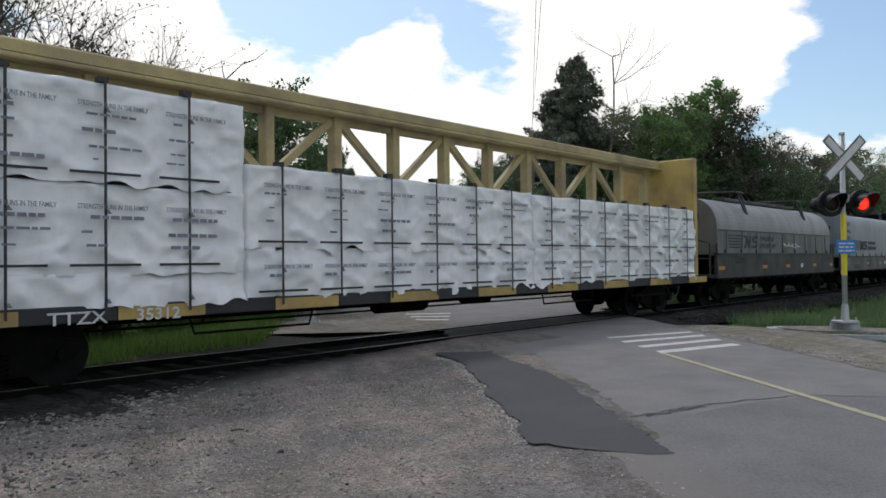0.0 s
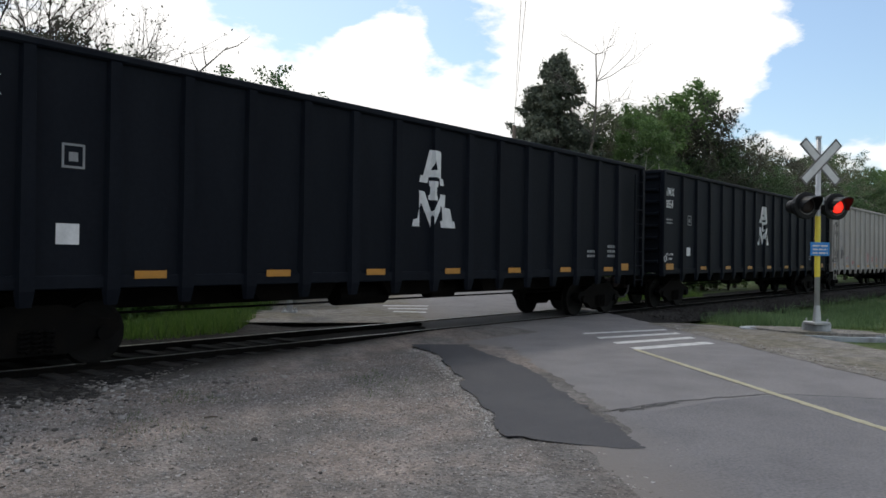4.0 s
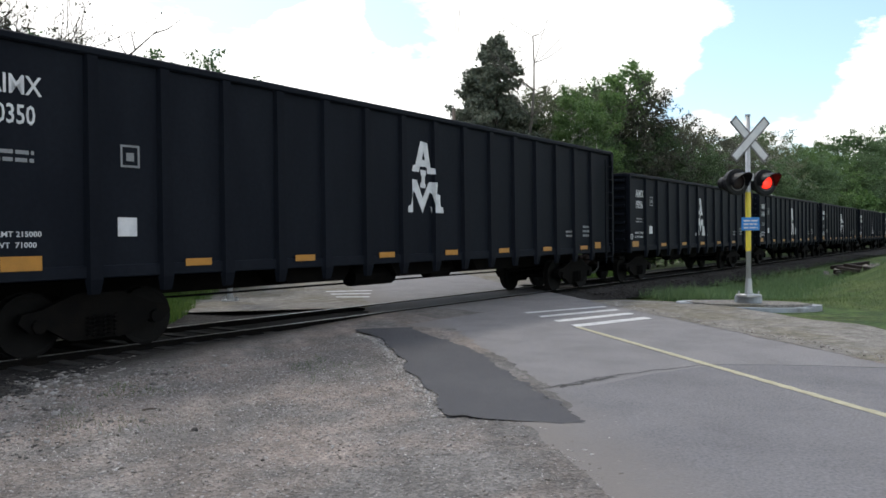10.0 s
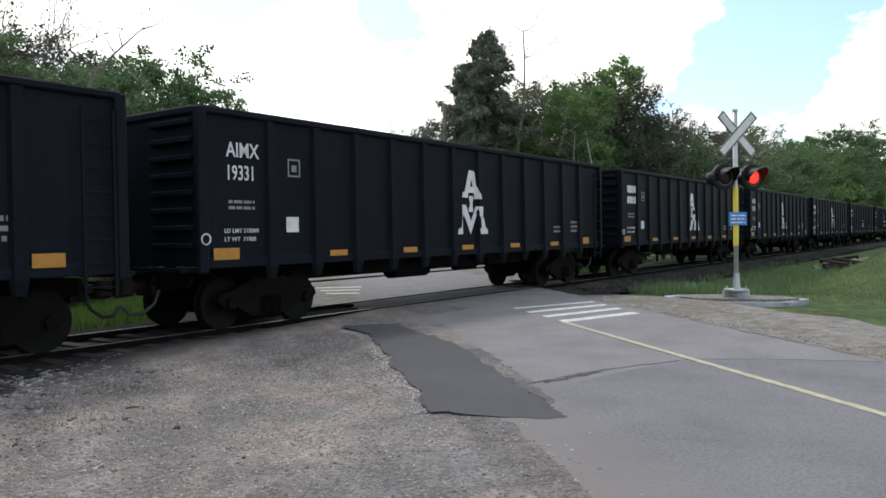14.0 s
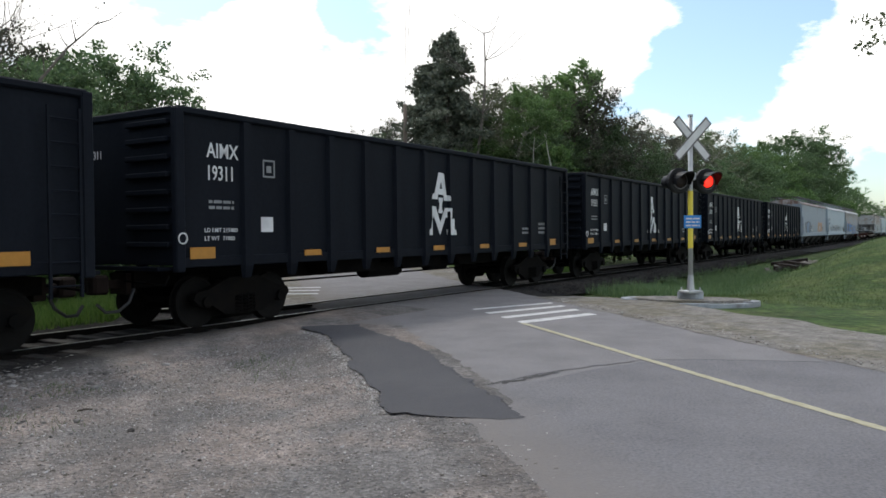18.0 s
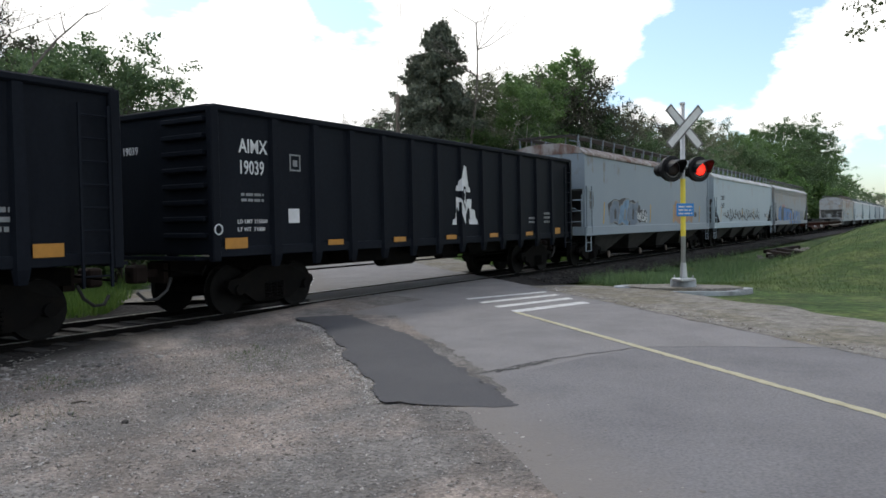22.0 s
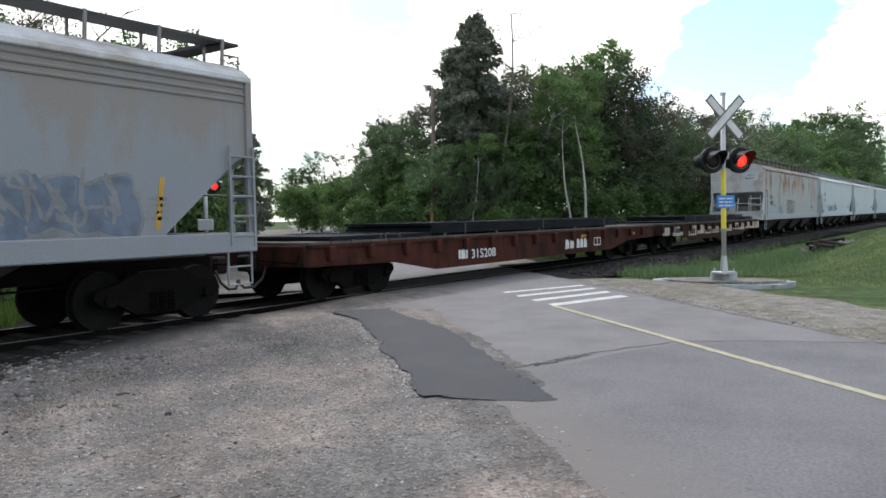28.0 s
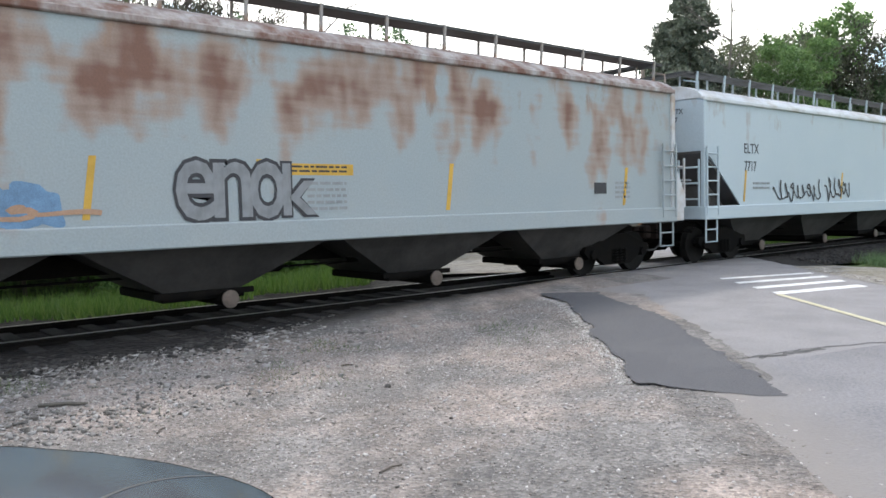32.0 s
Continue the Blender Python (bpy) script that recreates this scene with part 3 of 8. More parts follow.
# ---------------------------------------------------------------- shapes
class Geo:
    """Collects simple solids into one mesh."""

    def __init__(self):
        self.v, self.f = [], []

    def add(self, verts, faces):
        k = len(self.v)
        self.v += [tuple(p) for p in verts]
        self.f += [tuple(i + k for i in f) for f in faces]
        return self

    def box(self, x0, x1, y0, y1, z0, z1, c=0.0):
        if c <= 0:
            v = [(x, y, z) for z in (z0, z1) for y in (y0, y1) for x in (x0, x1)]
            return self.add(v, [(0, 2, 3, 1), (4, 5, 7, 6), (0, 1, 5, 4), (2, 6, 7, 3), (0, 4, 6, 2), (1, 3, 7, 5)])
        ring = lambda z, d: [(x0 + d, y0, z), (x1 - d, y0, z), (x1, y0 + d, z), (x1, y1 - d, z), (x1 - d, y1, z), (x0 + d, y1, z), (x0, y1 - d, z), (x0, y0 + d, z)]
        inner = lambda z: [(x0 + c, y0 + c, z), (x1 - c, y0 + c, z), (x1 - c, y0 + c, z), (x1 - c, y1 - c, z), (x1 - c, y1 - c, z), (x0 + c, y1 - c, z), (x0 + c, y1 - c, z), (x0 + c, y0 + c, z)]
        v = inner(z0) + ring(z0 + c, c) + ring(z1 - c, c) + inner(z1)
        f = [(r * 8 + i, r * 8 + (i + 1) % 8, r * 8 + 8 + (i + 1) % 8, r * 8 + 8 + i) for r in range(3) for i in range(8)]
        return self.add(v, f + [(7, 5, 3, 1), (24, 26, 28, 30)])

    def tube(self, a, b, r, n=8, r2=None, caps=True):
        a, b = Vector(a), Vector(b)
        d = (b - a).normalized()
        u = d.orthogonal().normalized()
        w = d.cross(u)
        r, r2 = float(r), float(r if r2 is None else r2)
        v = [a + r * (math.cos(q) * u + math.sin(q) * w) for q in (math.tau * i / n for i in range(n))]
        v += [b + r2 * (math.cos(q) * u + math.sin(q) * w) for q in (math.tau * i / n for i in range(n))]
        f = [(i, (i + 1) % n, n + (i + 1) % n, n + i) for i in range(n)]
        return self.add(v, f + ([tuple(range(n))[::-1], tuple(range(n, 2 * n))] if caps else []))

    def bar(self, a, b, w, h):
        """A square bar from a to b."""
        a, b = Vector(a), Vector(b)
        d = (b - a).normalized()
        u = d.cross(Vector((0, 0, 1)))
        u = (Vector((1, 0, 0)) if u.length < 1e-3 else u).normalized()
        n = d.cross(u)
        v = [p + su * u * w / 2 + sn * n * h / 2 for p in (a, b) for su, sn in ((-1, -1), (1, -1), (1, 1), (-1, 1))]
        return self.add(v, [(0, 1, 2, 3), (7, 6, 5, 4), (0, 4, 5, 1), (1, 5, 6, 2), (2, 6, 7, 3), (3, 7, 4, 0)])

    def path(self, pts, r, n=6):
        """A tube swept along points as one piece."""
        pts = [Vector(p) for p in pts]
        k = len(self.v)
        u = None
        for i, p in enumerate(pts):
            d = (pts[min(i + 1, len(pts) - 1)] - pts[max(i - 1, 0)]).normalized()
            u = d.orthogonal().normalized() if u is None else (u - u.dot(d) * d).normalized()
            w = d.cross(u)
            self.v += [tuple(p + r * (math.cos(math.tau * j / n) * u + math.sin(math.tau * j / n) * w)) for j in range(n)]
        self.f += [(k + i * n + j, k + i * n + (j + 1) % n, k + (i + 1) * n + (j + 1) % n, k + (i + 1) * n + j) for i in range(len(pts) - 1) for j in range(n)]
        self.f += [tuple(range(k, k + n))[::-1], tuple(range(k + (len(pts) - 1) * n, k + len(pts) * n))]
        return self

    def slab(self, outline, axis, a, b):
        """A flat outline (2D) given thickness along x, y or z."""
        put = {"x": lambda p, q: (q, p[0], p[1]), "y": lambda p, q: (p[0], q, p[1]), "z": lambda p, q: (p[0], p[1], q)}[axis]
        n = len(outline)
        v = [put(p, a) for p in outline] + [put(p, b) for p in outline]
        f = [(i, (i + 1) % n, n + (i + 1) % n, n + i) for i in range(n)]
        return self.add(v, f + [tuple(range(n))[::-1], tuple(range(n, 2 * n))])

    def disc_stack(self, center, axis, rings):
        """A turned piece: rings of (offset along axis, radius)."""
        c, n = Vector(center), 20
        d = Vector(axis).normalized()
        u = d.orthogonal().normalized()
        w = d.cross(u)
        v = [c + d * o + r * (math.cos(math.tau * i / n) * u + math.sin(math.tau * i / n) * w) for o, r in rings for i in range(n)]
        f = [(k * n + i, k * n + (i + 1) % n, (k + 1) * n + (i + 1) % n, (k + 1) * n + i) for k in range(len(rings) - 1) for i in range(n)]
        return self.add(v, f + [tuple(range(n))[::-1], tuple(range((len(rings) - 1) * n, len(rings) * n))])

    def mesh(self, name, mat, smooth=False):
        me = bpy.data.meshes.new(name)
        me.from_pydata(self.v, [], self.f)
        me.materials.append(mat)
        if smooth:
            me.shade_smooth()
        me.update()
        return me


def part(name, shape, mat, parent, label="", smooth=False):
    """Links a shape as one mesh object under a thing or a part."""
    me = shape if isinstance(shape, bpy.types.Mesh) else shape.mesh(name, mat, smooth)
    ob = new(name, me)
    ob.parent = parent
    return tagged(ob, label)


def empty(name, x=0, y=0, z=0):
    ob = new(name)
    ob.location = (x, y, z)
    return ob


def thing(name, shape, mat, label, category, group="", kind="", smooth=False):
    ob = new(name, shape if isinstance(shape, bpy.types.Mesh) else shape.mesh(name, mat, smooth))
    return tagged(ob, label, category, group, kind)


TEXTS = {}


def lettering(words, size, mat, parent, x, z, y=-1.0, name="lettering", squeeze=1.0, face="side"):
    """Words in the built-in font, standing on a side wall that faces -y (or, face='end', an end wall that faces -x)."""
    key = (words, size, squeeze, mat.name)
    if key not in TEXTS:
        cu = bpy.data.curves.new("lettering", "FONT")
        cu.body, cu.size, cu.align_x, cu.extrude, cu.resolution_u, cu.offset = words, size, "LEFT", 0.002, 2, size * 0.011
        ob = bpy.data.objects.new("lettering", cu)
        scene.collection.objects.link(ob)
        bpy.context.view_layer.update()
        me = bpy.data.meshes.new_from_object(ob.evaluated_get(bpy.context.evaluated_depsgraph_get()))
        bpy.data.objects.remove(ob)
        for v in me.vertices:
            v.co = (v.co.x * squeeze, v.co.z, v.co.y)
        me.materials.clear()
        me.materials.append(mat)
        TEXTS[key] = me
    ob = new(name, TEXTS[key])
    ob.parent = parent
    ob.location = (x, y, z)
    if face == "end":
        ob.rotation_euler = (0, 0, radians(-90))
    return tagged(ob, kind="stuff")


def bars(parent, x, z, rows, y, mat, width=0.5, height=0.05, gap=0.05, name="stencil", seed=1):
    """Lines of small print that nobody could read."""
    rnd, g = random.Random(seed), Geo()
    for k in range(rows):
        a, zz = x, z - k * (height + gap)
        while a < x + width:
            w = rnd.uniform(0.06, 0.2)
            g.box(a, min(a + w, x + width), y - 0.003, y, zz - height, zz)
            a += w + 0.03
    return tagged(part(name, g, mat, parent), kind="stuff")


def scribble(parent, x0, x1, z0, z1, y, mat, letters, seed, thick=0.06, fill=None):
    """A spray-painted tag: looping strokes side by side, over a blot of colour if fill is given."""
    rnd = random.Random(seed)
    if fill:
        n = 26
        ring = []
        for i in range(n):
            q = math.tau * i / n
            r = 1 + rnd.uniform(-0.13, 0.13)
            ring.append(((x0 + x1) / 2 + (x1 - x0) / 2 * r * math.copysign(abs(math.cos(q)) ** 0.55, math.cos(q)), (z0 + z1) / 2 + (z1 - z0) / 2 * r * math.copysign(abs(math.sin(q)) ** 0.7, math.sin(q))))
        part("graffiti_fill", Geo().slab(ring, "y", y, y - 0.002), fill, parent)
    # one running stroke with loops, leaning as sprayed script does
    n, step, h = letters * 14, (x1 - x0) / letters, z1 - z0
    ph = [rnd.uniform(0, 6.3) for _ in range(6)]
    pts = []
    for i in range(n + 1):
        s = i / n
        q = s * letters * math.tau
        tall = 0.62 + 0.38 * math.sin(q * 0.37 + ph[0]) * math.sin(q * 0.21 + ph[1])
        pz = 0.5 + 0.46 * tall * math.sin(q + ph[2]) + 0.12 * math.sin(q * 2.3 + ph[3])
        px = s * (x1 - x0) + step * (0.42 * math.cos(q + ph[2] + 0.9) + 0.16 * math.sin(q * 1.7 + ph[4])) + 0.22 * step * (pz - 0.5)
        pts.append((x0 + px, z0 + h * min(1.08, max(-0.08, pz)), thick * (0.7 + 0.5 * abs(math.sin(q * 0.5 + ph[5])))))
    g = Geo()
    for i, (px, pz, w) in enumerate(pts):
        a, b = pts[max(0, i - 1)], pts[min(n, i + 1)]
        dx, dz = b[0] - a[0], b[1] - a[1]
        m = math.hypot(dx, dz) or 1
        for s in (-0.5, 0.5):
            g.v.append((px - dz / m * w * s, y - 0.004 - 0.00002 * i, pz + dx / m * w * s))
    g.f = [(2 * i, 2 * i + 1, 2 * i + 3, 2 * i + 2) for i in range(n)]
    return part("graffiti", g, mat, parent)


def graffiti_piece(parent, x0, x1, z0, z1, y, tints, rim, letters, seed, halo=1.0):
    """A sprayed piece: fat overlapping letters, each a filled shape inside a darker rim, with a counter."""
    rnd = random.Random(seed)
    step = (x1 - x0) / letters
    cloud = [((x0 + x1) / 2 + (x1 - x0) * 0.53 * halo ** 0.4 * math.cos(q) * (1 + 0.08 * math.sin(5 * q + seed)), (z0 + z1) / 2 + (z1 - z0) * 0.55 * (halo if math.sin(q) > 0 else 1) * math.copysign(abs(math.sin(q)) ** 0.45, math.sin(q)) * (1 + 0.07 * math.sin(9 * q))) for q in (math.tau * i / 60 for i in range(60))]
    part("graffiti_fill", Geo().slab(cloud, "y", y, y - 0.002), TAGS[tints[-1]], parent)
    for k in range(letters):
        cx, lean = x0 + step * (k + 0.5), rnd.uniform(-0.15, 0.3)
        w, h = step * rnd.uniform(0.5, 0.66), (z1 - z0) * rnd.uniform(0.46, 0.56)
        a, b, c = rnd.uniform(0.08, 0.2), rnd.uniform(0.06, 0.16), rnd.uniform(0, 6)

        def shape(grow_, n=34):
            out = []
            for i in range(n):
                q = math.tau * i / n
                r = 1 + a * math.sin(3 * q + c) + b * math.sin(5 * q + 2 * c)
                px, pz = math.copysign(abs(math.cos(q)) ** 0.6, math.cos(q)) * (w * r + grow_), math.copysign(abs(math.sin(q)) ** 0.6, math.sin(q)) * (h * r + grow_)
                out.append((cx + px + lean * pz, (z0 + z1) / 2 + pz))
            return out

        d = y - 0.003 - 0.0008 * k
        part("graffiti_rim", Geo().slab(shape(0.05), "y", d, d - 0.0002), TAGS[rim], parent)
        part("graffiti_letter", Geo().slab(shape(0.0), "y", d - 0.0003, d - 0.0005), TAGS[tints[k % (len(tints) - 1)]], parent)
        slot = [(cx + sx * w * 0.22 + lean * sz * h * 0.5 + w * 0.1 * (k % 2), (z0 + z1) / 2 + sz * h * 0.55) for sx, sz in ((-1, -0.9), (0.6, -1), (1, 0.3), (0.2, 0.9), (-0.9, 0.6))]
        part("graffiti_counter", Geo().slab(slot, "y", d - 0.0006, d - 0.0007), TAGS[rim if k % 2 else tints[-1]], parent)


def graffiti_word(parent, words, x0, x1, z0, z1, y, fill, rim, fat=0.05):
    """Sprayed block letters: each letter a rim with a narrower fill before it."""
    step = (x1 - x0) / len(words)
    for k, letter in enumerate(words):
        for name, tint, extra, d in (("graffiti_rim", rim, fat, 0.002), ("graffiti_letter", fill, 0.012 if fat > 0.04 else -0.02, 0.0045)):
            key = (letter, name, fat, tint)
            if key not in TEXTS:
                cu = bpy.data.curves.new("graffiti", "FONT")
                cu.body, cu.size, cu.extrude, cu.resolution_u, cu.offset = letter, 1.0, 0.001, 3, extra
                ob = bpy.data.objects.new("graffiti", cu)
                scene.collection.objects.link(ob)
                bpy.context.view_layer.update()
                me = bpy.data.meshes.new_from_object(ob.evaluated_get(bpy.context.evaluated_depsgraph_get()))
                bpy.data.objects.remove(ob)
                lo_x, hi_x = min(v.co.x for v in me.vertices) + extra, max(v.co.x for v in me.vertices) - extra
                lo_z, hi_z = min(v.co.y for v in me.vertices) + extra, max(v.co.y for v in me.vertices) - extra
                for v in me.vertices:
                    v.co = ((v.co.x - lo_x) / (hi_x - lo_x), v.co.z, (v.co.y - lo_z) / (hi_z - lo_z))
                me.materials.clear()
                me.materials.append(TAGS[tint])
                TEXTS[key] = me
            ob = new(name, TEXTS[key])
            ob.parent = parent
            ob.location = (x0 + step * k, y - d - 0.0008 * k, z0 + (0.04 if k % 2 else 0.0) * (z1 - z0))
            ob.scale = (step * 1.02, 1, (z1 - z0) * (0.94 if k % 2 else 1.0))


# ---------------------------------------------------------------- the lie of the land
ROAD_AT, ROAD_DIR = Vector((12.44, -5.69)), Vector((0.689, 0.7248))
ROAD_SIDE = Vector((ROAD_DIR.y, -ROAD_DIR.x))


def road_point(u, w, z=0.0):
    p = ROAD_AT + u * ROAD_DIR + w * ROAD_SIDE
    return (p.x, p.y, z)


def road_coords(x, y):
    d = Vector((x, y)) - ROAD_AT
    return d.dot(ROAD_DIR), d.dot(ROAD_SIDE)


def blend(a, b, x):
    t = min(1.0, max(0.0, (x - a) / (b - a)))
    return t * t * (3 - 2 * t)


def land(x, y):
    """Height of the ground."""
    u, w = road_coords(x, y)
    z = -0.14
    z += (-0.42 - z) * blend(2.4, 4.5, abs(y)) * blend(2.2, 6, y)                     # ditch behind the track
    z += 1.35 * blend(7, 32, y) + 0.8 * blend(30, 120, y)                           # rising wood floor
    bank = blend(22.5, 39, x) * blend(-4.5, -11, y)
    z += -0.38 * blend(21, 26, x) * blend(-2.8, -4.2, y) * (1 - blend(-6, -9.5, y))    # ditch before the lawn
    z += 1.55 * bank + 0.8 * blend(34, 90, x) * blend(-5, -14, y)
    z += 0.03 * noise.noise(Vector((x * 0.35, y * 0.35, 0)))
    on_road = 1 - (blend(6.5, 10.0, abs(w + 1.2)) if y > 0 else blend(2.6, 5.0, abs(w + 0.4)))
    level = -0.04 + (0.9 * blend(12, 60, u) if u > 12 else 0)
    return z + (level - z) * on_road


def sheet(name, xs, ys, lift, mat, label, category="ground"):
    """A sheet that follows the land over a grid."""
    nx, ny = len(xs), len(ys)
    v = [(x, y, land(x, y) + lift - 0.35 * (1 - blend(2.3, 3.3, abs(y)))) for y in ys for x in xs]
    f = [(j * nx + i, j * nx + i + 1, (j + 1) * nx + i + 1, (j + 1) * nx + i) for j in range(ny - 1) for i in range(nx - 1)]
    g = Geo()
    g.v, g.f = v, f
    return thing(name, g, mat, label, category, kind="structure", smooth=True)


def steps(a, b, fine_a, fine_b, fine, coarse):
    out, x = [], a
    while x < b:
        out.append(x)
        x += fine if fine_a <= x < fine_b else coarse
    return out + [b]


far_out = [-2500, -1200, -600, -300]
xs = far_out + steps(-150, 300, -20, 60, 0.8, 6.0) + [400, 700, 1400, 2500]
ys = far_out + steps(-150, 220, -22, 36, 0.8, 6.0) + [300, 600, 1200, 2500]
sheet("ground", xs, ys, 0.0, EARTH, "uneven grassy ground reaching to the horizon")


def strip(name, edge_a, edge_b, u0, u1, du, mat, label, category, lift, cols=6, sink=False):
    """A strip along the road between two edges w(u)."""
    g, n = Geo(), int((u1 - u0) / du)
    for i in range(n + 1):
        u = u0 + (u1 - u0) * i / n
        a, b = edge_a(u), edge_b(u)
        for k in range(cols + 1):
            x, y, _ = road_point(u, a + (b - a) * k / cols)
            g.v.append((x, y, max(land(x, y) + lift, lift - 0.04) - (0.014 if sink and k in (0, cols) else 0)))
    c = cols + 1
    g.f = [(i * c + k, i * c + k + 1, (i + 1) * c + k + 1, (i + 1) * c + k) for i in range(n) for k in range(cols)]
    return thing(name, g, mat, label, category, kind="structure", smooth=True)


def ragged(base, amp, seed):
    return lambda u: base + amp * (noise.noise(Vector((u * 1.3, seed, 0))) + 0.6 * noise.noise(Vector((u * 5, seed, 3))) + 0.6 * noise.noise(Vector((u * 17, seed, 5))))


def left_edge(u):
    return -3.12 - 0.3 * blend(0.5, 3, u) + (0.67 * blend(-6.3, -5.9, u)) * (1 - blend(0.6, 1.3, u)) + 0.14 * noise.noise(Vector((u * 0.9, 1, 0))) + 0.09 * noise.noise(Vector((u * 3.7, 1, 4))) + 0.05 * noise.noise(Vector((u * 13, 1, 6)))


strip("road", left_edge, ragged(2.35, 0.1, 2), -60, 140, 0.1, ASPHALT, "worn grey asphalt road over the crossing", "road", 0.017, 16, True)
PATCH_L, PATCH_R = ragged(-3.6, 0.1, 7), ragged(-2.47, 0.13, 9)


def patch_left(u):
    return PATCH_L(u) - 0.35 * blend(-0.6, 0.9, u)


def patch_right(u):
    return PATCH_R(u) - 0.45 * blend(-2.2, 1.0, u) - 0.02


strip("asphalt_patch", patch_left, patch_right, -6.05, 1.0, 0.05, NEWTAR, "fresh dark asphalt patch with ragged edges", "road patch", 0.0225)
strip("patch_tip", lambda u: -2.55 - 0.9 * blend(-6.75, -6.05, u) * 1.0, ragged(-2.5, 0.06, 4), -6.55, -6.05, 0.05, NEWTAR, "ragged end of the dark asphalt patch", "road patch", 0.0225)
strip("centre_line", lambda u: -0.125 - 0.029 * u + 0.02 * noise.noise(Vector((u * 6, 31, 0))), lambda u: -0.015 - 0.029 * u + 0.02 * noise.noise(Vector((u * 6, 33, 0))), -60, 0.25, 0.08, LINEYELLOW, "worn yellow centre line on the asphalt", "road marking", 0.0235, 1)


def stop_bars():
    for u_l, u_r, a, b, wide in ((0.2, 1.15, -0.08, 1.8, 0.34), (1.08, 2.08, -0.12, 1.86, 0.3), (1.98, 2.95, -0.16, 1.92, 0.28), (2.85, 3.75, -0.2, 1.96, 0.24), (8.7, 8.5, -3.9, -3.0, 0.35), (9.9, 9.8, -4.0, -2.85, 0.35), (11.1, 11.1, -4.1, -2.7, 0.35)):
        g = Geo()
        for i in range(13):
            s = i / 12
            for k in (0, 1):
                x, y, _ = road_point(u_l + (u_r - u_l) * s + k * wide + 0.02 * noise.noise(Vector((s * 9, u_l, k))), a + (b - a) * s)
                g.v.append((x, y, max(land(x, y), -0.04) + 0.022))
        g.f = [(2 * i, 2 * i + 2, 2 * i + 3, 2 * i + 1) for i in range(12)]
        thing("stop_bar", g, LINEWHITE, "worn white bar painted across one lane", "road marking", "white bars before the crossing", "structure")


stop_bars()


SEAM = ((-5.0, -2.35), (-4.6, -1.6), (-4.35, -1.0), (-4.05, 0.0), (-4.35, 1.0), (-4.9, 2.2))


def older_paving():
    """The near stretch of the road, an older and darker coat that ends at the seam."""
    g, cols, rows = Geo(), 24, 90
    for k in range(cols + 1):
        side_w = -3.1 + 5.35 * k / cols
        pts = [(-5.0, -3.6)] + list(SEAM) + [(-5.2, 3)]
        end = next(ua + (ub - ua) * (side_w - wa) / (wb - wa) for (ua, wa), (ub, wb) in zip(pts, pts[1:]) if side_w <= wb)
        for i in range(rows + 1):
            u = -40 + (end + 40) * (1 - (1 - i / rows) ** 2)
            low = left_edge(u) + 0.02
            x, y, _ = road_point(u, low + (2.25 - low) * k / cols)
            g.v.append((x, y, max(land(x, y), -0.04) + 0.0195 - (0.012 if k in (0, cols) else 0)))
    m = rows + 1
    g.f = [(k * m + i, (k + 1) * m + i, (k + 1) * m + i + 1, k * m + i + 1) for k in range(cols) for i in range(rows)]
    thing("older_road", g, OLDSEAL, "older blue-grey asphalt up to a sealed seam", "road", kind="structure", smooth=True)


older_paving()


def tar_cracks():
    g = Geo()
    rnd = random.Random(4)
    for pts, w in ((SEAM, 0.035), (((-5.0, -2.2), (-4.75, -1.75), (-4.55, -1.35)), 0.09)):
        fine = []
        for (ua, wa), (ub, wb) in zip(pts, pts[1:]):
            for i in range(8):
                s = i / 8
                fine.append((ua + (ub - ua) * s + rnd.uniform(-0.03, 0.03), wa + (wb - wa) * s + rnd.uniform(-0.03, 0.03), w * rnd.uniform(0.5, 1.4)))
        k = len(g.v)
        for u, ww, half in fine:
            for s in (-0.5, 0.5):
                g.v.append(road_point(u + s * half, ww, -0.0185))
        g.f += [(k + 2 * i, k + 2 * i + 2, k + 2 * i + 3, k + 2 * i + 1) for i in range(len(fine) - 1)]
    thing("asphalt_crack", g, CRACK, "dark sealed crack running across the asphalt", "crack", kind="structure")


tar_cracks()


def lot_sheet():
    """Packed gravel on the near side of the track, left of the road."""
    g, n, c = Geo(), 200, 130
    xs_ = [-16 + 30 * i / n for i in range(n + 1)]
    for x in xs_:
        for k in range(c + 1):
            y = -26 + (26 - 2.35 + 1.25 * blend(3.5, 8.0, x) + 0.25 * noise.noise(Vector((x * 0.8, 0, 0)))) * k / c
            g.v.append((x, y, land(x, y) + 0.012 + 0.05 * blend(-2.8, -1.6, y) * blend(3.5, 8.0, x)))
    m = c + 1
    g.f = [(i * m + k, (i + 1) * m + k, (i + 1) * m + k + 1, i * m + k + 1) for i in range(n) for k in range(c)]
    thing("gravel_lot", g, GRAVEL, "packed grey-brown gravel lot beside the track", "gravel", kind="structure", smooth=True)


lot_sheet()
strip("road_shoulder", ragged(2.2, 0.1, 2), lambda u: 4.6 + 0.4 * noise.noise(Vector((u * 0.6, 8, 0))) - 1.2 * blend(3.0, 6.0, u), -30, 5.6, 0.3, SHOULDER, "pale gravel shoulder along the asphalt", "gravel", 0.016)
strip("far_shoulder", ragged(-7.6, 0.5, 12), lambda u: -3.0 + 7.2 * blend(10.5, 13.5, u) + 0.3 * noise.noise(Vector((u, 13, 0))), 5.4, 60, 0.3, SHOULDER, "pale gravel beside the road behind the track", "gravel", 0.012)


